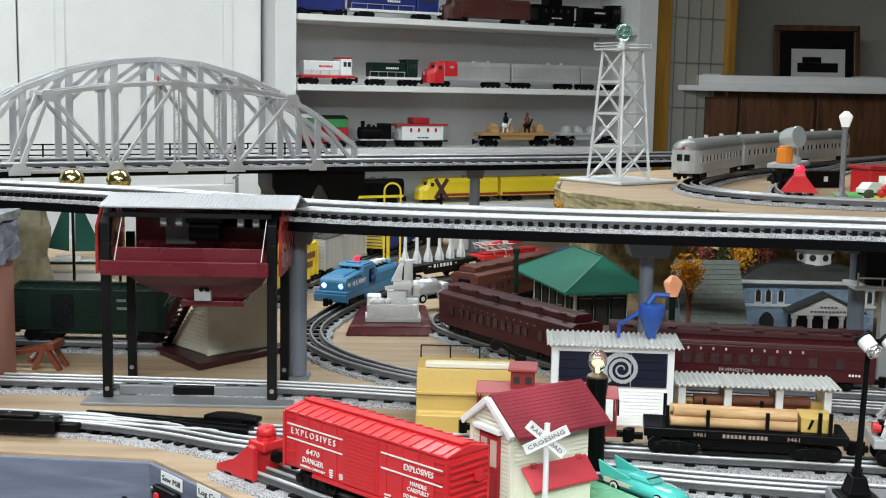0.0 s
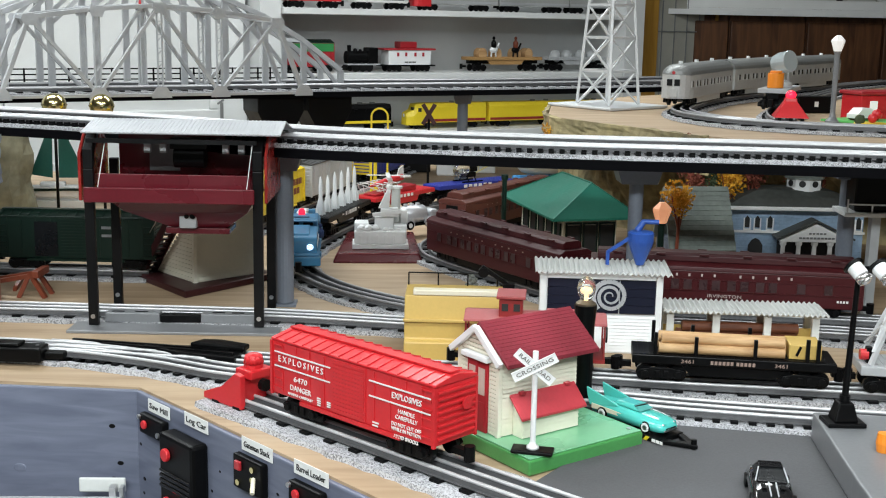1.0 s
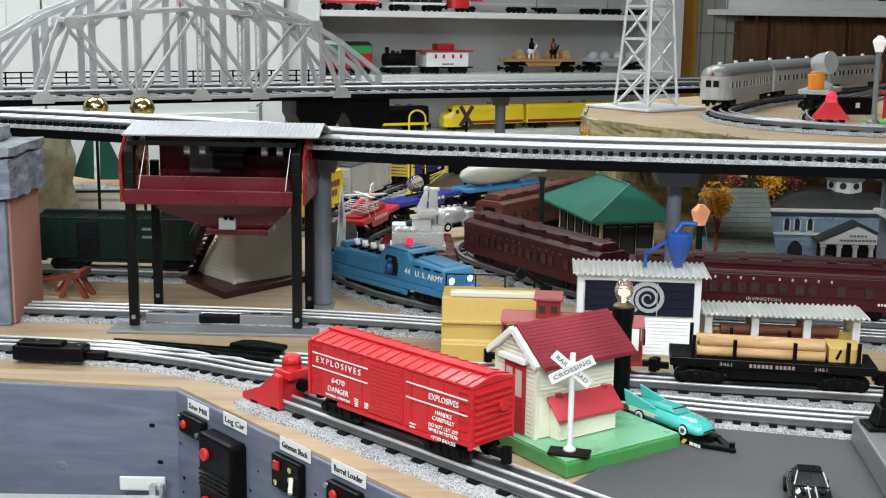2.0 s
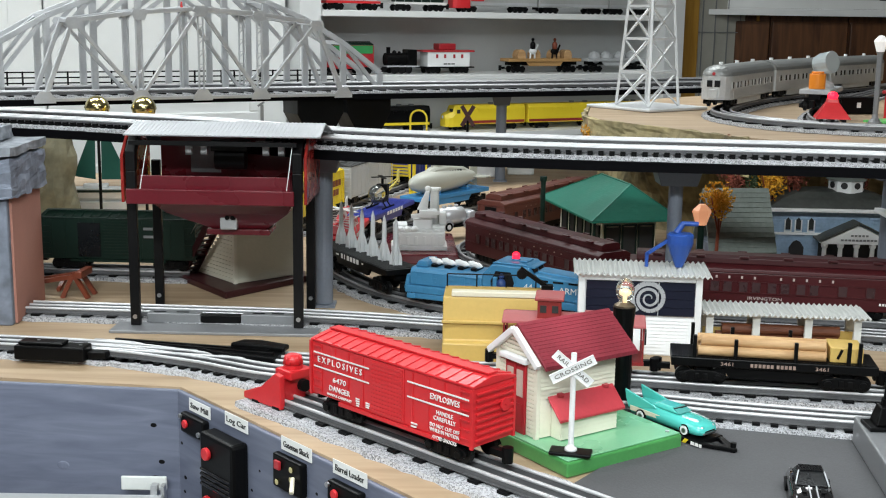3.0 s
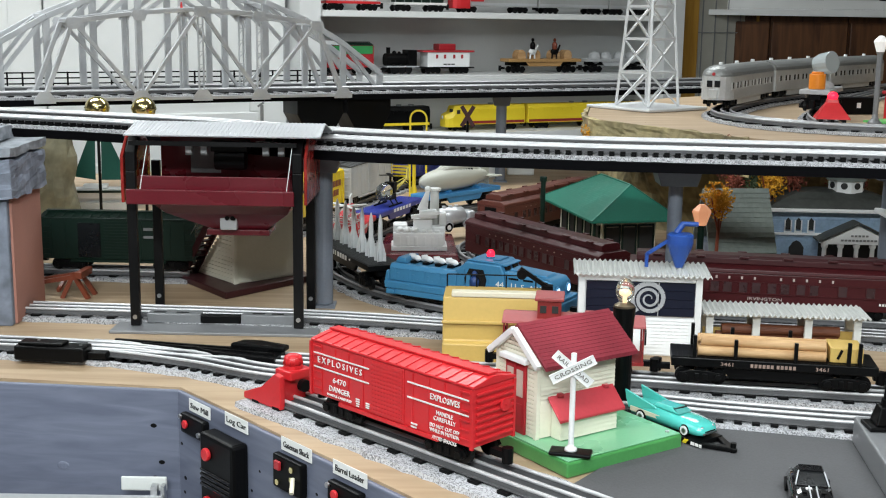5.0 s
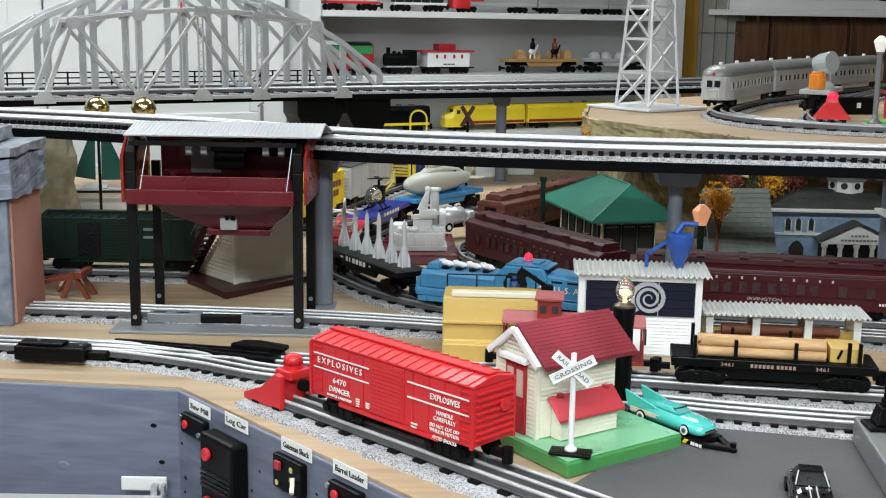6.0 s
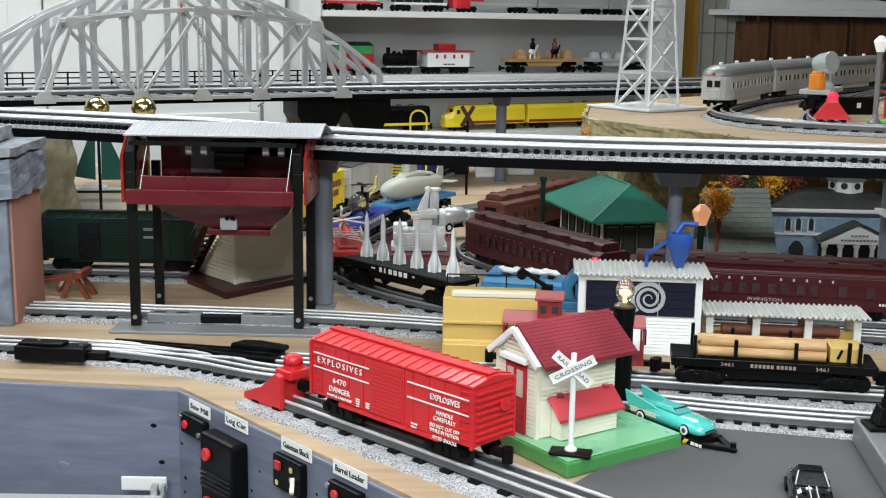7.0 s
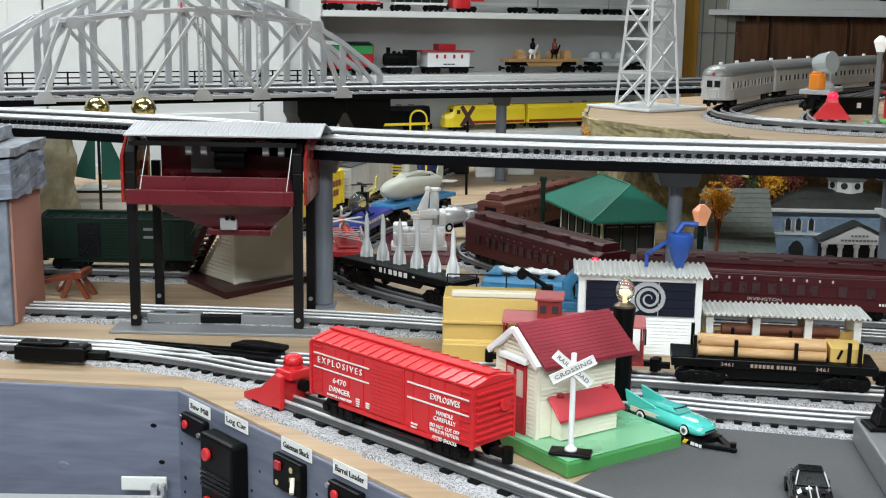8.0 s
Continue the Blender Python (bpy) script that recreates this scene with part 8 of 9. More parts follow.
rk = thing("rock_column", "mossy painted rock column beside the sailboat", "rock", -0.757, 2.26, TZ)
b = B()
rings = []
for i in range(12):
    z = 0.205 * i / 11
    rings.append([((0.052 - 0.014 * i / 11 + 0.012 * noise.noise(Vector((math.cos(a) * 2, math.sin(a) * 2, z * 20)))) * math.cos(a), (0.056 - 0.014 * i / 11 + 0.012 * noise.noise(Vector((math.cos(a) * 2 + 5, math.sin(a) * 2, z * 20)))) * math.sin(a), z) for a in [2 * math.pi * k / 18 for k in range(18)]])
part("rock_body", b.loft(rings), mat("mossy_rock", (0.20, 0.19, 0.13), 0.95, var=0.5, fine=60, coarse=20, bump=1.0), rk)

sb = thing("model_sailboat", "white model sailboat with two dark green sails", "model boat", -0.722, 2.44, TZ, 8)
sb.matrix_basis = sb.matrix_basis @ Matrix.Scale(1.22, 4)
part("cradle", B().bx(-0.05, 0.05, -0.012, 0.012, 0, 0.012), WHITE, sb)
hull = []
for u in range(9):
    x = -0.055 + 0.12 * u / 8
    w_ = 0.018 * math.sqrt(max(0.01, 1 - ((u - 3.5) / 4.6) ** 2))
    hull.append([(x, -w_, 0.036), (x, -w_ * 0.7, 0.020), (x, 0, 0.0125), (x, w_ * 0.7, 0.020), (x, w_, 0.036)])
part("hull", B().loft(hull), WHITE, sb, smooth=False)
part("gunwale", B().bx(-0.05, 0.055, -0.0185, -0.0165, 0.030, 0.034), DARK_GREEN, sb)
part("cabin", B().bx(-0.02, 0.02, -0.008, 0.008, 0.0362, 0.043), WHITE, sb, bevel=0.001)
part("mast", B().cyl((0.006, 0, 0.0362), (0.006, 0, 0.16), 0.0014, None, 8), WHITE, sb)
part("main_sail", B().prism([(0.010, 0.050), (0.056, 0.050), (0.012, 0.150)], "y", -0.0008, 0.0008), SAIL, sb, "dark green main sail")
part("jib_sail", B().prism([(0.002, 0.150), (-0.036, 0.056), (0.000, 0.050)], "y", -0.0008, 0.0008), SAIL, sb, "dark green jib sail")

gcar, z0, z1, w = boxcar("green_boxcar", "dark green boxcar with its door open", 0.235, 0.054, 0.062, DARK_GREEN, DARK_GREEN)
gcar.matrix_basis = pose(-0.490, 1.785, RZ, 0, 0, -2)
for s in (-1, 1):
    # Dark plate on the closed side, painted in for the car's unlit inside.
    part("door_opening_shade", B().bx(-0.060, -0.0255, s * (w + 0.0014) - 0.0006, s * (w + 0.0014) + 0.0006, z0 + 0.004, z1 - 0.006), GLASS_AND_SHADE, gcar, "dark plate standing for shade behind the open door")
bars([(0, 0.014, 0), (0.016, 0.03, 0), (0.0, 0.024, -0.012)], 0.004, GREY_PAINT, gcar, side_m(0.04, -w - 0.0012, z1 - 0.014))
bmp = thing("brown_trestle", "red-brown plastic track bumper frame", "track bumper", -0.545, 1.662, TZ, -4)
part("beam", B().bar((-0.05, -0.012, 0.018), (0.036, -0.012, 0.034), 0.006, 0.006).bar((-0.05, 0.012, 0.018), (0.036, 0.012, 0.034), 0.006, 0.006), REDBROWN, bmp)
part("leg", B().bar((0.02, -0.012, 0.036), (0.042, -0.014, 0.0), 0.006, 0.006), REDBROWN, bmp)
part("leg", B().bar((0.02, 0.012, 0.036), (0.042, 0.014, 0.0), 0.006, 0.006), REDBROWN, bmp)
part("leg", B().bar((0.02, -0.012, 0.034), (0.004, -0.014, 0.0), 0.006, 0.006), REDBROWN, bmp)
part("cross_head", B().bx(0.026, 0.036, -0.022, 0.022, 0.030, 0.040), REDBROWN, bmp, bevel=0.001)
part("tie_bar", B().bar((-0.045, -0.02, 0.008), (-0.045, 0.02, 0.022), 0.006, 0.006).bar((0.0, -0.018, 0.012), (0.0, 0.018, 0.026), 0.005, 0.005), REDBROWN, bmp)

ycar, z0, z1, w = boxcar("yellow_boxcar", "bright yellow boxcar with orange lettering blocks", 0.225, 0.054, 0.064, YELLOW, YELLOW, True)
ycar.matrix_basis = pose(-0.259, 2.262, RZ, 0, 0, 74)
bars([(0.030, 0.042, 0.006), (0.046, 0.058, 0.006), (0.062, 0.074, 0.006), (0.034, 0.046, -0.012), (0.050, 0.062, -0.012)], 0.012, REDBROWN, ycar, side_m(0.02, -w - 0.0014, 0.055))
wcar, z0, z1, w = boxcar("grey_boxcar", "pale grey boxcar with a dark weathered roof", 0.250, 0.054, 0.064, mat("pale_grey_car", (0.46, 0.47, 0.48), 0.5, var=0.1), mat("dark_car_roof", (0.05, 0.05, 0.05), 0.7, var=0.3))
wcar.matrix_basis = pose(-0.180, 2.533, RZ, 0, 0, 73)
part("yellow_edge", B().bx(0.1215, 0.1265, -w - 0.0016, -w + 0.001, z0, z1), YELLOW, wcar)
dcar, z0, z1, w = boxcar("blue_boxcar", "dark blue boxcar with yellow end trim", 0.225, 0.054, 0.064, DEEP_BLUE, DEEP_BLUE)
dcar.matrix_basis = pose(-0.068, 2.872, RZ, 0, 0, 70)
part("yellow_edge", B().bx(-0.1145, -0.109, -w - 0.0016, w + 0.0016, z0, z1), YELLOW, dcar)
yp = thing("yellow_signal", "yellow metal signal post beside the blue boxcar", "signal", -0.068, 2.665, TZ)
part("post", B().lathe([(0.014, 0), (0.008, 0.01), (0.004, 0.03), (0.004, 0.075), (0.007, 0.08), (0.002, 0.092), (0.002, 0.105)], seg=12), YELLOW, yp)
for x, y, h_, m_ in ((0.115, 3.02, 0.09, WHITE), (0.20, 3.08, 0.085, OFFWHITE), (0.03, 3.08, 0.08, BLACK)):
    bx = thing("white_tank_load", "pale plastic accessory standing behind the loop", "model part", x, y + 0.02, TZ)
    part("body", B().bx(-0.035, 0.035, -0.02, 0.02, 0, h_), m_, bx, bevel=0.004)
    part("cap", B().bx(-0.028, 0.028, -0.014, 0.014, h_ + 0.0002, h_ + 0.012), m_, bx, bevel=0.003)

# White factory model on a maroon base, silver tank truck
STAND_MAROON = mat("maroon_stand_plastic", (0.085, 0.007, 0.010), 0.28, var=0.12, spec=0.3)
mb = tagged(part("display_stand", B().loft([[(-0.075, -0.004, 0), (0.075, -0.004, 0), (0.070, 0.21, 0), (-0.056, 0.21, 0)], [(-0.068, 0.004, 0.016), (0.068, 0.004, 0.016), (0.066, 0.205, 0.016), (-0.052, 0.205, 0.016)]]), STAND_MAROON, bevel=0.003), "glossy maroon plastic base board under the white model", "base board")
mb.matrix_basis = pose(-0.043, 1.917, TZ, 0, 0, 2)
wf = thing("white_excavator_model", "white plastic crane model with lattice mast", "model machine", -0.040, 1.955, TZ + 0.0164, 2)
part("plinth", B().bx(-0.047, 0.047, -0.004, 0.05, 0, 0.008), WHITE, wf, bevel=0.001)
part("front_wall", B().bx(-0.044, 0.042, 0.0, 0.012, 0.0082, 0.030), WHITE, wf, bevel=0.002)
part("side_block", B().bx(-0.044, -0.020, 0.012, 0.045, 0.0082, 0.042), WHITE, wf, bevel=0.003)
part("side_block", B().bx(0.022, 0.044, 0.012, 0.045, 0.0082, 0.038), WHITE, wf, bevel=0.002)
for x in (-0.032, -0.020, -0.008):
    part("dome", B().ball((x, 0.008, 0.034), 0.007, (1, 1, 0.8), 12), WHITE, wf, smooth=True)
for x in (-0.040, -0.030, 0.004, 0.014, 0.026):
    part("roof_block", B().bx(x, x + 0.008, 0.002, 0.010, 0.0302, 0.0345), WHITE, wf, bevel=0.0008)
for x in (-0.036, -0.022, -0.008, 0.006, 0.020, 0.032):
    part("buttress", B().bx(x, x + 0.005, -0.003, -0.0002, 0.0082, 0.024), WHITE, wf, bevel=0.0006)
part("rear_tower", B().cyl((0.026, 0.044, 0.0082), (0.026, 0.044, 0.096), 0.0085, 0.0075, 16).cyl((0.026, 0.044, 0.0962), (0.026, 0.044, 0.100), 0.011, None, 16), OFFWHITE, wf)
part("lookout", B().bx(0.034, 0.046, 0.030, 0.046, 0.0384, 0.060), WHITE, wf, bevel=0.0015)
part("turret", B().bx(-0.010, 0.022, 0.016, 0.04, 0.0082, 0.052), WHITE, wf, bevel=0.003)
part("cab_box", B().bx(0.0, 0.030, 0.012, 0.034, 0.0522, 0.066), WHITE, wf, bevel=0.002)
part("boom", B().prism([(-0.004, 0.066), (0.014, 0.066), (0.017, 0.098), (0.011, 0.098)], "y", 0.018, 0.027), WHITE, wf, bevel=0.001)
part("boom_head", B().ball((0.014, 0.0225, 0.101), 0.0055, (1, 1, 1), 12).bx(0.010, 0.017, 0.018, 0.027, 0.0982, 0.100), OFFWHITE, wf, bevel=0.001)
part("arm_bar", B().bar((-0.014, 0.014, 0.055), (0.034, 0.014, 0.062), 0.006, 0.006), WHITE, wf)
tk = thing("tank_truck", "silver-grey streamlined toy tank truck", "toy truck", 0.036, 2.175, TZ + 0.0005, 40)
tk.matrix_basis = pose(0.012, 2.155, TZ + 0.0168, 0, 0, 38)
part("tank", B().lathe([(0.010, -0.030), (0.016, -0.026), (0.0175, 0.0), (0.016, 0.022), (0.009, 0.028)], (0.004, 0, 0.026), 16, Euler((0, radians(90), 0)).to_matrix()), SILVER, tk, smooth=True)
part("cab", B().bx(0.033, 0.052, -0.014, 0.014, 0.010, 0.034), SILVER, tk, bevel=0.005)
part("chassis", B().bx(-0.03, 0.05, -0.013, 0.013, 0.006, 0.0098), BLACK, tk)
for x in (-0.015, 0.032):
    for s in (-1, 1):
        wh = part("wheel", B().cyl((x, s * 0.0145 - 0.003, 0.0085), (x, s * 0.0145 + 0.003, 0.0085), 0.0084, None, 16), BLACK, tk)
        part("hub", B().cyl((x, s * 0.0177 - 0.0003, 0.0085), (x, s * 0.0177 + 0.0003, 0.0085), 0.0045, None, 12), WHITE, wh)
        part("mudguard", B().cyl((x, s * 0.014 - 0.003, 0.011), (x, s * 0.014 + 0.003, 0.011), 0.0105, None, 14), SILVER, tk)
for x in (-0.014, 0.0, 0.014):
    part("hatch", B().cyl((x, 0, 0.042), (x, 0, 0.046), 0.004), SILVER, tk)
part("tail_plate", B().cyl((-0.0272, 0, 0.026), (-0.026, 0, 0.026), 0.0145, None, 18), OFFWHITE, tk)
gs = thing("grey_shrub", "small grey lichen shrub beside the curve", "shrub", 0.098, 1.667, TZ)
b = B()
rnd = random.Random(21)
for i in range(90):
    a, z = rnd.uniform(0, 6.28), rnd.random()
    r = 0.016 * (1 - z * 0.7) * rnd.random() ** 0.5
    b.ball((r * math.cos(a), r * math.sin(a), 0.002 + z * 0.034), rnd.uniform(0.0015, 0.0032), (1, 1, 1), 6)
tagged(part("twigs", b, mat("lichen_grey", (0.22, 0.23, 0.21), 0.95, var=0.3), gs), kind="stuff")

# Switch motor and points of the main line
sw = thing("switch_motor", "black plastic switch motor box beside the main line", "switch motor", -0.447, 1.327, TZ + 0.0052, -6)
part("box", B().bx(-0.046, 0.038, -0.012, 0.014, 0, 0.017), BLACK, sw, bevel=0.002)
part("cover", B().bx(-0.042, 0.012, -0.009, 0.011, 0.0172, 0.021), BLACK, sw, bevel=0.002)
part("arm", B().bx(0.0382, 0.060, -0.002, 0.012, 0.002, 0.010), BLACK, sw, bevel=0.001)
part("screw", B().cyl((-0.02, 0, 0.0212), (-0.02, 0, 0.0222), 0.002, None, 10).cyl((0.03, 0, 0.0172), (0.03, 0, 0.0182), 0.002, None, 10), STEEL, sw)
pt = thing("switch_points", "black plastic switch centre between diverging rails", "switch", -0.258, 1.333, TZ + 0.0052, -14)
part("frog_plate", B().prism([(-0.05, 0.004), (0.0, -0.014), (0.075, -0.020), (0.075, 0.016), (0.02, 0.018)], "z", 0.0, 0.0135), BLACK, pt, bevel=0.001)
part("guide_rail", B().bar((-0.14, 0.010, 0.010), (0.06, 0.004, 0.014), 0.004, 0.004).bar((-0.1, 0.004, 0.010), (0.07, -0.010, 0.0145), 0.004, 0.004), BLACK, pt)
hump = thing("switch_motor", "low rounded black cover on the switch", "switch motor", -0.215, 1.338, TZ + 0.019, -16)
part("cover", B().prism([(-0.030, -0.010), (0.038, -0.010), (0.038, 0.006), (0.0, 0.014), (-0.022, 0.010)], "z", 0.0, 0.006), BLACK, hump, bevel=0.002)

# Brass bells on slim posts behind the elevated track
for x in (-0.672, -0.582):
    be = thing("brass_bell", "polished brass globe on a slim post", "bell", x, 2.30, TZ, 0, "brass globes")
    part("post", B().cyl((0, 0, 0), (0, 0, 0.198), 0.003, None, 8), BLACK, be)
    part("globe", B().ball((0, 0, 0.2205), 0.0235, (1, 1, 0.98), 22), BRASS, be, smooth=True)
    part("band", B().lathe([(0.0240, 0.2185), (0.0243, 0.2205), (0.0240, 0.2225)], seg=22), BRASS, be)
hk = thing("grey_bracket", "bent grey metal bracket behind the elevated track", "bracket", -0.372, 2.42, TZ)
part("stem", B().bar((0.0, 0, 0.0), (0.0, 0, 0.222), 0.006, 0.006), GREY_PAINT, hk)
part("tip", B().bar((-0.008, 0, 0.219), (0.004, 0, 0.227), 0.008, 0.004), GREY_PAINT, hk)
xb = thing("dark_crossbuck", "small dark red crossbuck sign by the far track", "crossing sign", 0.052, 2.72, TZ)
part("post", B().cyl((0, 0, 0), (0, 0, 0.185), 0.003, None, 8), BLACK, xb)
part("blade", B().bar((-0.014, -0.004, 0.158), (0.014, -0.004, 0.204), 0.002, 0.009), DARK_MAROON, xb)
part("blade", B().bar((-0.014, -0.0065, 0.204), (0.014, -0.0065, 0.158), 0.002, 0.009), DARK_MAROON, xb)
ar = thing("yellow_fountain", "small yellow arch with posts by the far track", "arch", -0.058, 2.62, TZ)
a_ = B()
for i in range(10):
    p, q = math.pi * i / 10, math.pi * (i + 1) / 10
    a_.bar((0.018 * math.cos(p), 0, 0.182 + 0.018 * math.sin(p)), (0.018 * math.cos(q), 0, 0.182 + 0.018 * math.sin(q)), 0.004, 0.004)
part("arch", a_.bx(0.016, 0.020, -0.002, 0.002, 0, 0.182).bx(-0.020, -0.016, -0.002, 0.002, 0, 0.182), YELLOW, ar)

# ---------------------------------------------------------------- control boxes on the fascia
FM = pose(CORNER.x, CORNER.y, 0, 0, 0, FDEG)


def control(u, z, words, kind, lab, lu, lz):
    e = thing("control_box", lab, "control box", 0, 0, 0, 0, "fascia controls")
    e.matrix_basis = FM @ pose(u + 0.010, -0.0066, z + 0.003)
    if kind == "tall":
        part("case", B().bx(-0.030, 0.034, -0.020, 0, -0.150, 0.0), BLACK, e, bevel=0.004)
        for dz in (-0.020, -0.072):
            part("button", B().cyl((-0.012, -0.0250, dz), (-0.012, -0.0202, dz), 0.0068, None, 18), RED, e, "red push button", bevel=0.0012)
        for k in range(4):
            part("grip_rib", B().cyl((-0.026, -0.0202, -0.040 - k * 0.0052), (0.030, -0.0202, -0.040 - k * 0.0052), 0.0020, None, 10), GLOSS, e, "glossy black ridge")
    elif kind == "lever":
        part("case", B().bx(-0.024, 0.024, -0.008, 0, -0.034, 0.0), BLACK, e, bevel=0.002)
        part("button", B().bx(-0.017, -0.008, -0.0115, -0.0082, -0.014, -0.005), RED_DEEP, e, "dark red push button", bevel=0.001)
        part("lever", B().cyl((0.012, -0.009, -0.016), (0.023, -0.018, -0.025), 0.0022, None, 10), PALE_CREAM, e, "cream toggle lever")
        for x, dz in ((0.010, -0.008), (0.010, -0.018), (0.010, -0.028), (-0.014, -0.027)):
            part("terminal_screw", B().cyl((x, -0.0100, dz), (x, -0.0082, dz), 0.0030, None, 12), BRASS, e)
    else:
        part("case", B().bx(-0.024, 0.024, -0.009, 0, -0.022, 0.0), BLACK, e, bevel=0.0025)
        part("button", B().cyl((-0.010, -0.0125, -0.010), (-0.010, -0.0092, -0.010), 0.0046, None, 16), RED, e, "red push button", bevel=0.001)
        part("terminal_screw", B().cyl((0.017, -0.0115, -0.015), (0.017, -0.0092, -0.015), 0.0028, None, 12), STEEL, e)
        part("terminal_screw", B().cyl((-0.021, -0.0115, -0.004), (-0.021, -0.0092, -0.004), 0.0026, None, 12), STEEL, e)
    sgn = thing("name_label", "white paper label reading " + words, "label", 0, 0, 0, 0, "fascia labels")
    sgn.matrix_basis = FM @ pose(lu + 0.010, -0.0075, lz + 0.004)
    wid = 0.050 if len(words) > 8 else 0.043
    part("card", B().bx(-wid / 2, wid / 2, -0.0008, 0, 0, 0.0135), LABEL, sgn)
    letters(words, 0.0085, INK, sgn, pose(0, -0.0010, 0.0064, 90, 0, 0), wid * 0.84)


control(0.037, 0.9785, "Saw Mill", "plain", "black push button box with a red button", 0.043, 0.9800)
control(0.102, 0.9760, "Log Car", "tall", "tall black controller with two red buttons", 0.1155, 0.9845)
control(0.214, 0.9845, "Gateman Shack", "lever", "black lever switch box with a cream toggle", 0.2215, 0.9870)
control(0.304, 0.9850, "Barrel Loader", "plain", "black push button box with a red button", 0.305, 0.9885)

# ---------------------------------------------------------------- trains on the display shelves
def on_shelf(e, u, z):
    e.matrix_basis = WALL @ pose(u, 0.02, z) @ Matrix.Diagonal((1.0, 1.15, 1.28, 1.0))
    return e


def shelf_diesel(label, length, body_m, top_m, kind, trim=None):
    """kind: 'f' streamlined nose at -x, 'b' booster, 'gp' road switcher with narrow hood."""
    e = thing("shelf_locomotive", label, "model locomotive", 0, 0, 0, 0, "trains on the shelves")
    h, w = length / 2, 0.027
    if kind in ("f", "b"):
        x0 = -h + (0.062 if kind == "f" else 0)
        sect = [(-w, 0.016), (w, 0.016), (w, 0.058), (w * 0.75, 0.068), (-w * 0.75, 0.068), (-w, 0.058)]
        part("body", B().prism(sect, "x", x0, h), body_m, e, bevel=0.002)
        if kind == "f":
            def ring(x, k, zt):
                return [(x, -w * k, 0.010), (x, w * k, 0.010), (x, w * k, 0.040 * zt + 0.006), (x, w * k * 0.75, 0.068 * zt), (x, -w * k * 0.75, 0.068 * zt), (x, -w * k, 0.040 * zt + 0.006)]
            part("nose", B().loft([ring(-h, 0.62, 0.62), ring(-h + 0.012, 0.9, 0.68), ring(-h + 0.026, 1.0, 0.74), ring(-h + 0.034, 1.0, 0.97), ring(-h + 0.0618, 1.0, 1.0)]), top_m, e, bevel=0.002)
            part("cab_window", B().bx(-h + 0.0245, -h + 0.0285, -0.02, -0.003, 0.050, 0.058).bx(-h + 0.040, -h + 0.052, -w - 0.0008, -w + 0.001, 0.046, 0.056), INK, e)
            part("head_lamp", B().cyl((-h - 0.001, 0, 0.036), (-h + 0.004, 0, 0.036), 0.005, None, 12), WHITE, e)
        part("side_band", B().bx(x0 + 0.004, h - 0.003, -w - 0.0008, -w + 0.0006, 0.019, 0.026), trim or body_m, e)
        gr = B()
        for i in range(5):
            gr.bx(x0 + 0.02 + i * 0.04, x0 + 0.036 + i * 0.04, -w - 0.0014, -w + 0.0006, 0.050, 0.056)
        tagged(part("vent_panel", gr, body_m, e), kind="stuff")
        part("roof_fan", B().cyl((h * 0.2, 0, 0.0682), (h * 0.2, 0, 0.0725), 0.009, None, 14).cyl((h * 0.55, 0, 0.0682), (h * 0.55, 0, 0.0725), 0.009, None, 14), body_m if trim is SILVER else GREY_PAINT, e)
        if kind == "f" and top_m is not body_m:
            part("bonnet", B().prism([(-w - 0.0006, 0.028), (w + 0.0006, 0.028), (w + 0.0006, 0.0585), (w * 0.77, 0.0690), (-w * 0.77, 0.0690), (-w - 0.0006, 0.0585)], "x", x0 + 0.0004, x0 + 0.052), top_m, e, "red bonnet paint", bevel=0.002)
    else:
        part("walkway", B().bx(-h, h, -w, w, 0.017, 0.023), trim or BLACK, e, bevel=0.001)
        part("hood", B().bx(-h + 0.012, h * 0.45, -w * 0.72, w * 0.72, 0.0232, 0.060), body_m, e, bevel=0.003)
        cab_ = part("cab", B().bx(h * 0.45 + 0.0002, h - 0.012, -w, w, 0.0232, 0.066), body_m, e, bevel=0.003)
        part("cab_roof", B().bx(h * 0.42, h - 0.010, -w - 0.001, w + 0.001, 0.0662, 0.070), top_m, e, bevel=0.002)
        part("cab_window", B().bx(h * 0.55, h * 0.66, -w - 0.0008, -w + 0.0005, 0.046, 0.058).bx(h * 0.70, h * 0.82, -w - 0.0008, -w + 0.0005, 0.046, 0.058), INK, cab_)
        rl = B().cyl((-h + 0.006, -w + 0.001, 0.036), (h * 0.4, -w + 0.001, 0.036), 0.0009, None, 6)
        for i in range(5):
            x = -h + 0.006 + i * (h * 1.4 - 0.01) / 4
            rl.cyl((x, -w + 0.001, 0.023), (x, -w + 0.001, 0.036), 0.0009, None, 6)
        part("hand_rail", rl, GREY_LIGHT if body_m is not BLACK else BLACK, e)
        bars([(-0.02 + i * 0.008, -0.014 + i * 0.008, 0) for i in range(6)], 0.005, LETTER if body_m is not WHITE else RED, e, pose(-0.01, -w * 0.72 - 0.0006, 0.046, 90, 0, 0))
    for ex in (-1, 1):
        truck_part(e, ex * h * 0.62, 0.0, 0.040, 0.0085)
    coupler(e, h, 1, 0.010)
    return e


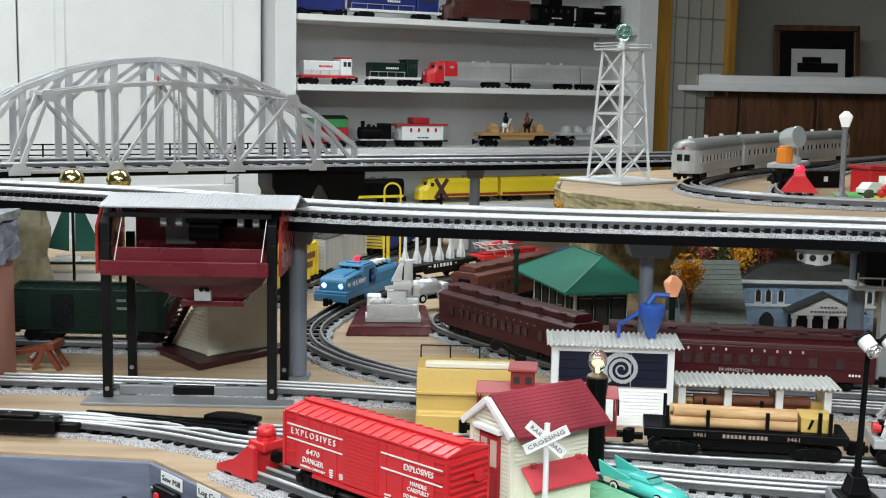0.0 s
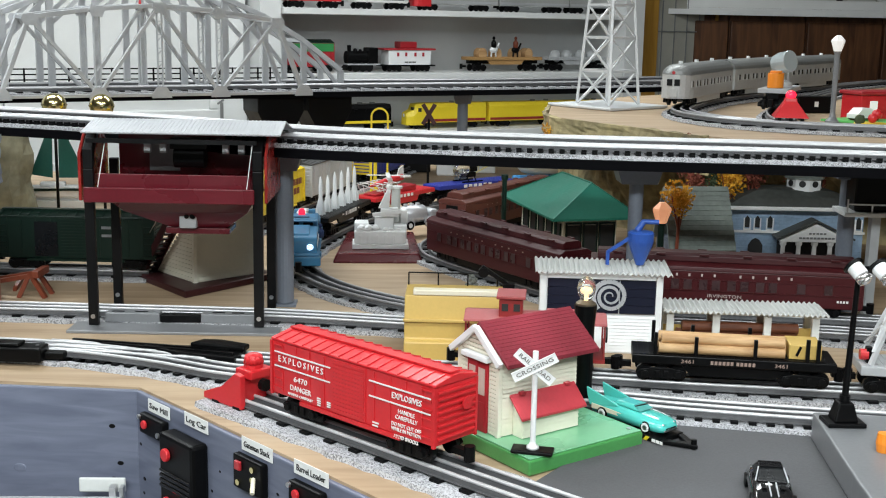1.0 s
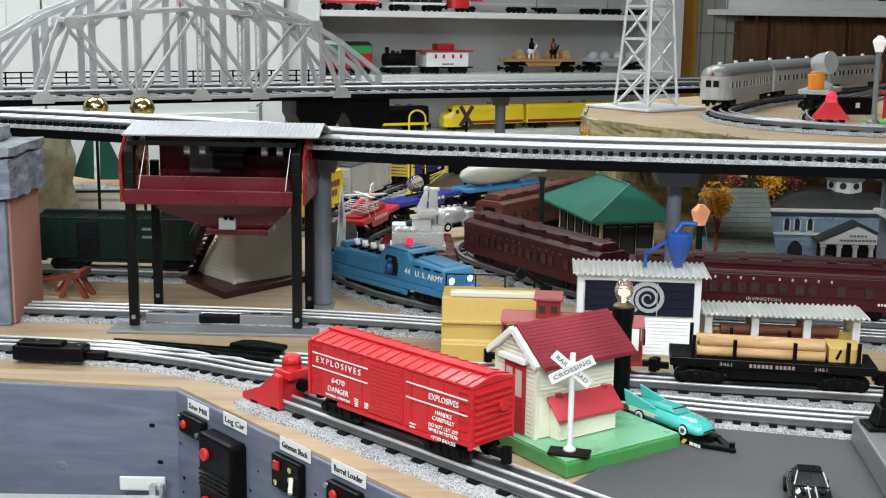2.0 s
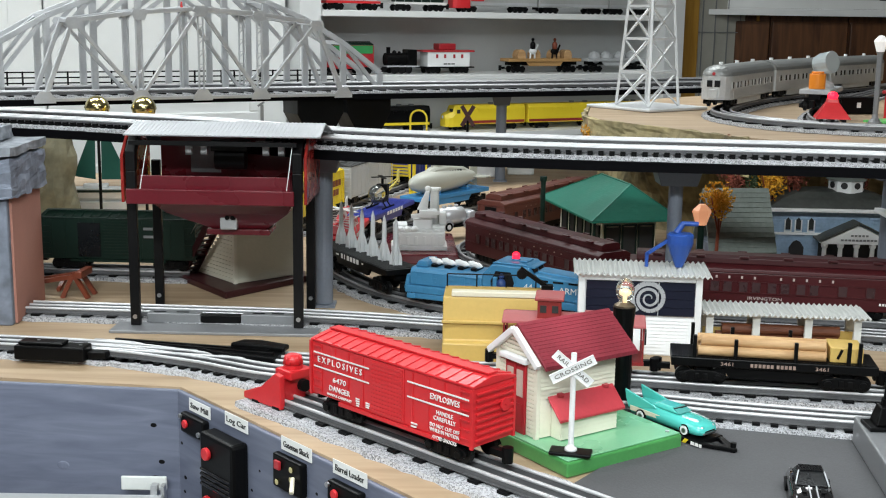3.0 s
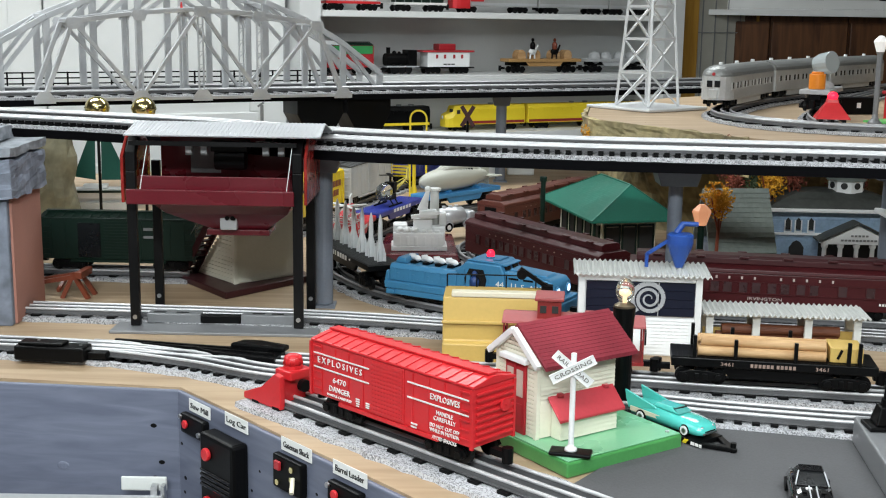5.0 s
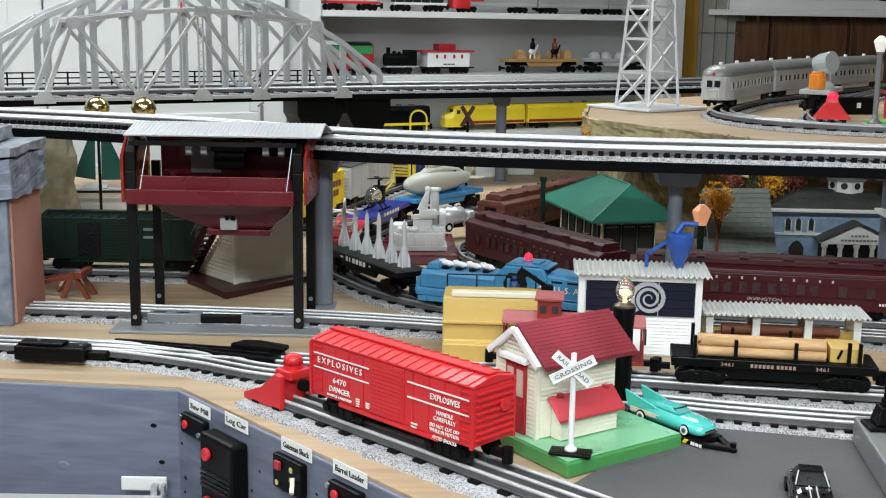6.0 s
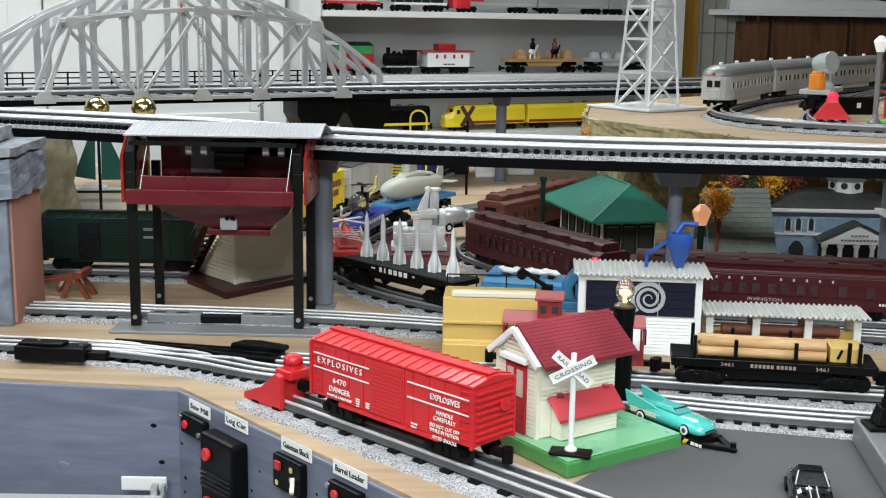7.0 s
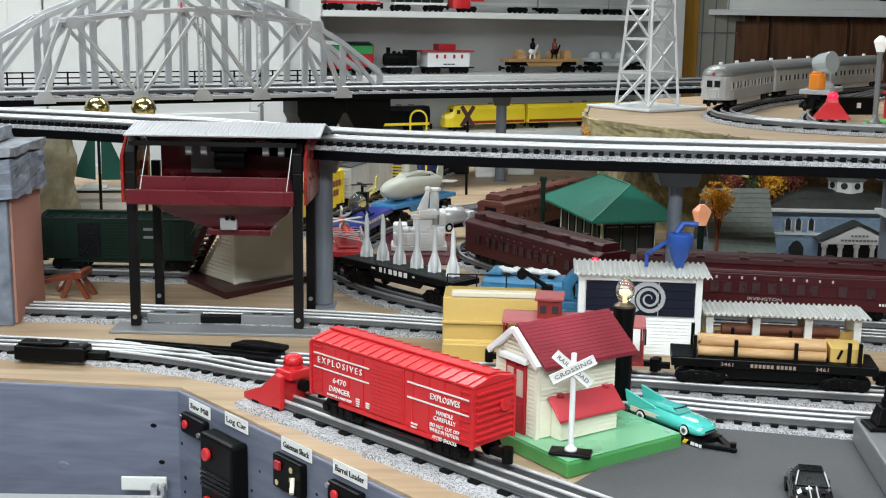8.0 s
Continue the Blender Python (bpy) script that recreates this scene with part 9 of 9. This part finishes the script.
def shelf_caboose(label, length, body_m, top_m):
    e = thing("shelf_caboose", label, "model caboose", 0, 0, 0, 0, "trains on the shelves")
    h, w = length / 2, 0.026
    part("body", B().bx(-h + 0.018, h - 0.018, -w, w, 0.018, 0.056), body_m, e, bevel=0.001)
    part("roof", B().prism([(-w - 0.003, 0.0562), (w + 0.003, 0.0562), (w, 0.061), (-w, 0.061)], "x", -h, h), top_m, e, bevel=0.001)
    part("cupola", B().bx(-h * 0.35, h * 0.3, -w * 0.8, w * 0.8, 0.0612, 0.078), top_m, e, bevel=0.003)
    part("platform", B().bx(-h, h, -w, w, 0.014, 0.0178), BLACK, e)
    for x in (-0.045, -0.015, 0.02, 0.05):
        part("window", B().bx(x - 0.004, x + 0.004, -w - 0.0008, -w + 0.0005, 0.040, 0.050), top_m if body_m is WHITE else INK, e)
    bars([(-0.02, -0.008, 0), (-0.005, 0.006, 0), (0.009, 0.022, 0)], 0.003, INK if body_m is WHITE else LETTER, e, pose(0, -w - 0.0006, 0.025, 90, 0, 0))
    for ex in (-1, 1):
        truck_part(e, ex * h * 0.55)
    return e


def shelf_steamer(label, length):
    e = thing("shelf_steam_engine", label, "model locomotive", 0, 0, 0, 0, "trains on the shelves")
    h = length / 2
    part("boiler", B().cyl((-h + 0.01, 0, 0.036), (h * 0.35, 0, 0.036), 0.017, None, 18), BLACK, e)
    part("cab", B().bx(h * 0.35, h - 0.008, -0.022, 0.022, 0.018, 0.062), BLACK, e, bevel=0.002)
    part("funnel", B().cyl((-h + 0.022, 0, 0.052), (-h + 0.022, 0, 0.068), 0.006, 0.007), BLACK, e)
    part("dome", B().ball((-h + 0.044, 0, 0.052), 0.008).ball((-h + 0.062, 0, 0.052), 0.006), BLACK, e, smooth=True)
    part("running_board", B().bx(-h + 0.004, h, -0.024, 0.024, 0.0175, 0.021), GREY_LIGHT, e)
    part("pilot", B().prism([(-h - 0.006, 0.004), (-h + 0.012, 0.004), (-h + 0.012, 0.0172)], "y", -0.02, 0.02), BLACK, e)
    for i in range(3):
        for s in (-1, 1):
            part("drive_wheel", B().cyl((-h + 0.035 + i * 0.026, s * 0.018 - 0.003, 0.0125), (-h + 0.035 + i * 0.026, s * 0.018 + 0.003, 0.0125), 0.0124, None, 18), BLACK_METAL, e)
    return e


on_shelf(shelf_diesel("red and white model diesel switcher on the shelf", 0.19, WHITE, RED, "gp", RED), 0.115, 1.4205)
on_shelf(shelf_diesel("dark green model diesel switcher on the shelf", 0.195, DARK_GREEN, DARK_GREEN, "gp", LETTER), 0.355, 1.4205)
on_shelf(shelf_diesel("red nosed silver streamlined model diesel on the shelf", 0.325, ALUMINIUM, RED, "f", SILVER), 0.642, 1.4205)
on_shelf(shelf_diesel("silver streamlined model booster unit on the shelf", 0.29, ALUMINIUM, ALUMINIUM, "b", SILVER), 0.957, 1.4205)
on_shelf(shelf_diesel("silver streamlined model booster unit at the shelf end", 0.18, ALUMINIUM, ALUMINIUM, "b", SILVER), 1.197, 1.4205)
on_shelf(shelf_steamer("small black model steam engine on the shelf", 0.125), 0.292, 1.2155)
on_shelf(shelf_caboose("white model caboose with red roof on the shelf", 0.195, WHITE, RED_DEEP), 0.463, 1.2155)
hb, _, _, _ = boxcar("shelf_boxcar", "red and green model boxcar on the shelf", 0.17, 0.05, 0.055, RED_DEEP, DARK_GREEN)
on_shelf(hb, 0.10, 1.2155)
part("green_band", B().bx(-0.083, 0.083, -0.0272, -0.0262, 0.052, 0.072), mat("leaf_green", (0.03, 0.25, 0.07), 0.5), hb)
ff = on_shelf(flatcar("shelf_flatcar", "tan model flat car with log load and mounted figures", 0.30, mat("tan_flat", (0.42, 0.24, 0.09), 0.5, var=0.15)), 0.845, 1.2155)
for x in (-0.09, -0.03, 0.05, 0.10):
    part("bale", B().cyl((x, -0.016, 0.046), (x, 0.018, 0.046), 0.0165, None, 16), LOG, ff)
for x, m_ in ((-0.05, WHITE), (0.04, BLACK)):
    part("toy_horse", B().ball((x, -0.02, 0.058), 0.011, (1.5, 0.7, 0.8), 12).cyl((x + 0.012, -0.02, 0.060), (x + 0.022, -0.02, 0.076), 0.004, 0.003, 8).cyl((x - 0.01, -0.02, 0.03), (x - 0.008, -0.02, 0.055), 0.003, None, 6).cyl((x + 0.01, -0.02, 0.03), (x + 0.008, -0.02, 0.055), 0.003, None, 6), m_, ff, "small plastic horse", smooth=True)
    figure("rider_figure", "plain dark plastic rider", ff, pose(x, -0.02, 0.064), BLACK if m_ is WHITE else REDBROWN, 0.026)
hp2 = on_shelf(flatcar("shelf_flatcar", "grey model flat car with covered round loads", 0.25, GREY_PLASTIC), 1.15, 1.2155)
for x in (-0.08, -0.03, 0.03, 0.08):
    part("round_load", B().ball((x, 0, 0.040), 0.021, (1.1, 1, 0.9), 14), GREY_PLASTIC, hp2, smooth=True)
NAVY_PAINT = mat("navy_paint", (0.015, 0.025, 0.16), 0.35, var=0.1)
nb, _, _, _ = boxcar("shelf_boxcar", "dark blue model freight car on the top shelf", 0.17, 0.05, 0.055, NAVY_PAINT, NAVY_PAINT)
on_shelf(nb, 0.085, 1.6405)
on_shelf(shelf_diesel("blue and white model diesel on the top shelf", 0.34, NAVY_PAINT, WHITE, "gp", WHITE), 0.358, 1.6405)
on_shelf(shelf_diesel("dark brown streamlined model diesel on the top shelf", 0.34, mat("tuscan_brown", (0.075, 0.022, 0.018), 0.4, var=0.1), mat("tuscan_nose", (0.075, 0.022, 0.018), 0.4, var=0.1), "f"), 0.712, 1.6405)
nwc = on_shelf(shelf_caboose("black model caboose with white letters on the top shelf", 0.19, BLACK, BLACK), 0.992, 1.6405)
on_shelf(shelf_diesel("black model diesel switcher on the top shelf", 0.19, BLACK, BLACK, "gp"), 1.192, 1.6405)
on_shelf(shelf_diesel("black and yellow model diesel on the lower shelf", 0.26, BLACK, BLACK, "f", YELLOW), 0.265, 1.0205)
on_shelf(shelf_diesel("yellow streamlined model diesel on the lower shelf", 0.31, YELLOW, YELLOW, "f", CABOOSE), 0.612, 1.0205)
on_shelf(shelf_diesel("yellow streamlined model booster on the lower shelf", 0.33, YELLOW, YELLOW, "b", CABOOSE), 0.945, 1.0205)
on_shelf(shelf_diesel("yellow streamlined model booster at the lower shelf end", 0.17, YELLOW, YELLOW, "b", CABOOSE), 1.202, 1.0205)


# ---------------------------------------------------------------- what moves
S_LOCO = [(0.0, 1.353), (0.5, 1.517), (1.0, 1.674), (1.5, 1.819), (1.6, 1.846), (1.7, 1.873), (2.3, 2.015), (2.6, 2.080), (2.8, 2.108), (2.9, 2.116), (3.2, 2.118), (4.0, 2.117), (4.2, 2.116), (4.4, 2.110), (4.6, 2.100), (4.7, 2.094), (5.0, 2.080), (5.3, 2.079), (5.6, 2.096), (5.8, 2.112), (6.0, 2.134), (6.2, 2.162), (6.3, 2.177), (6.5, 2.204), (6.6, 2.213), (6.8, 2.220), (7.0, 2.223), (8.0, 2.223)]
S_SHIFT = 0.110


def motions():
    ts = [t for t, s in S_LOCO]
    ss = [s for t, s in S_LOCO]
    times = sorted(set(ts + [round(0.25 * i, 2) for i in range(33)]))
    for ob, back in army:
        rows = []
        for t in times:
            c, deg = L_ARMY.car(float(np.interp(t, ts, ss)) + S_SHIFT - back)
            rows.append((t, pose(c.x, c.y, RZ, 0, 0, deg)))
        walk(ob, rows)


motions()
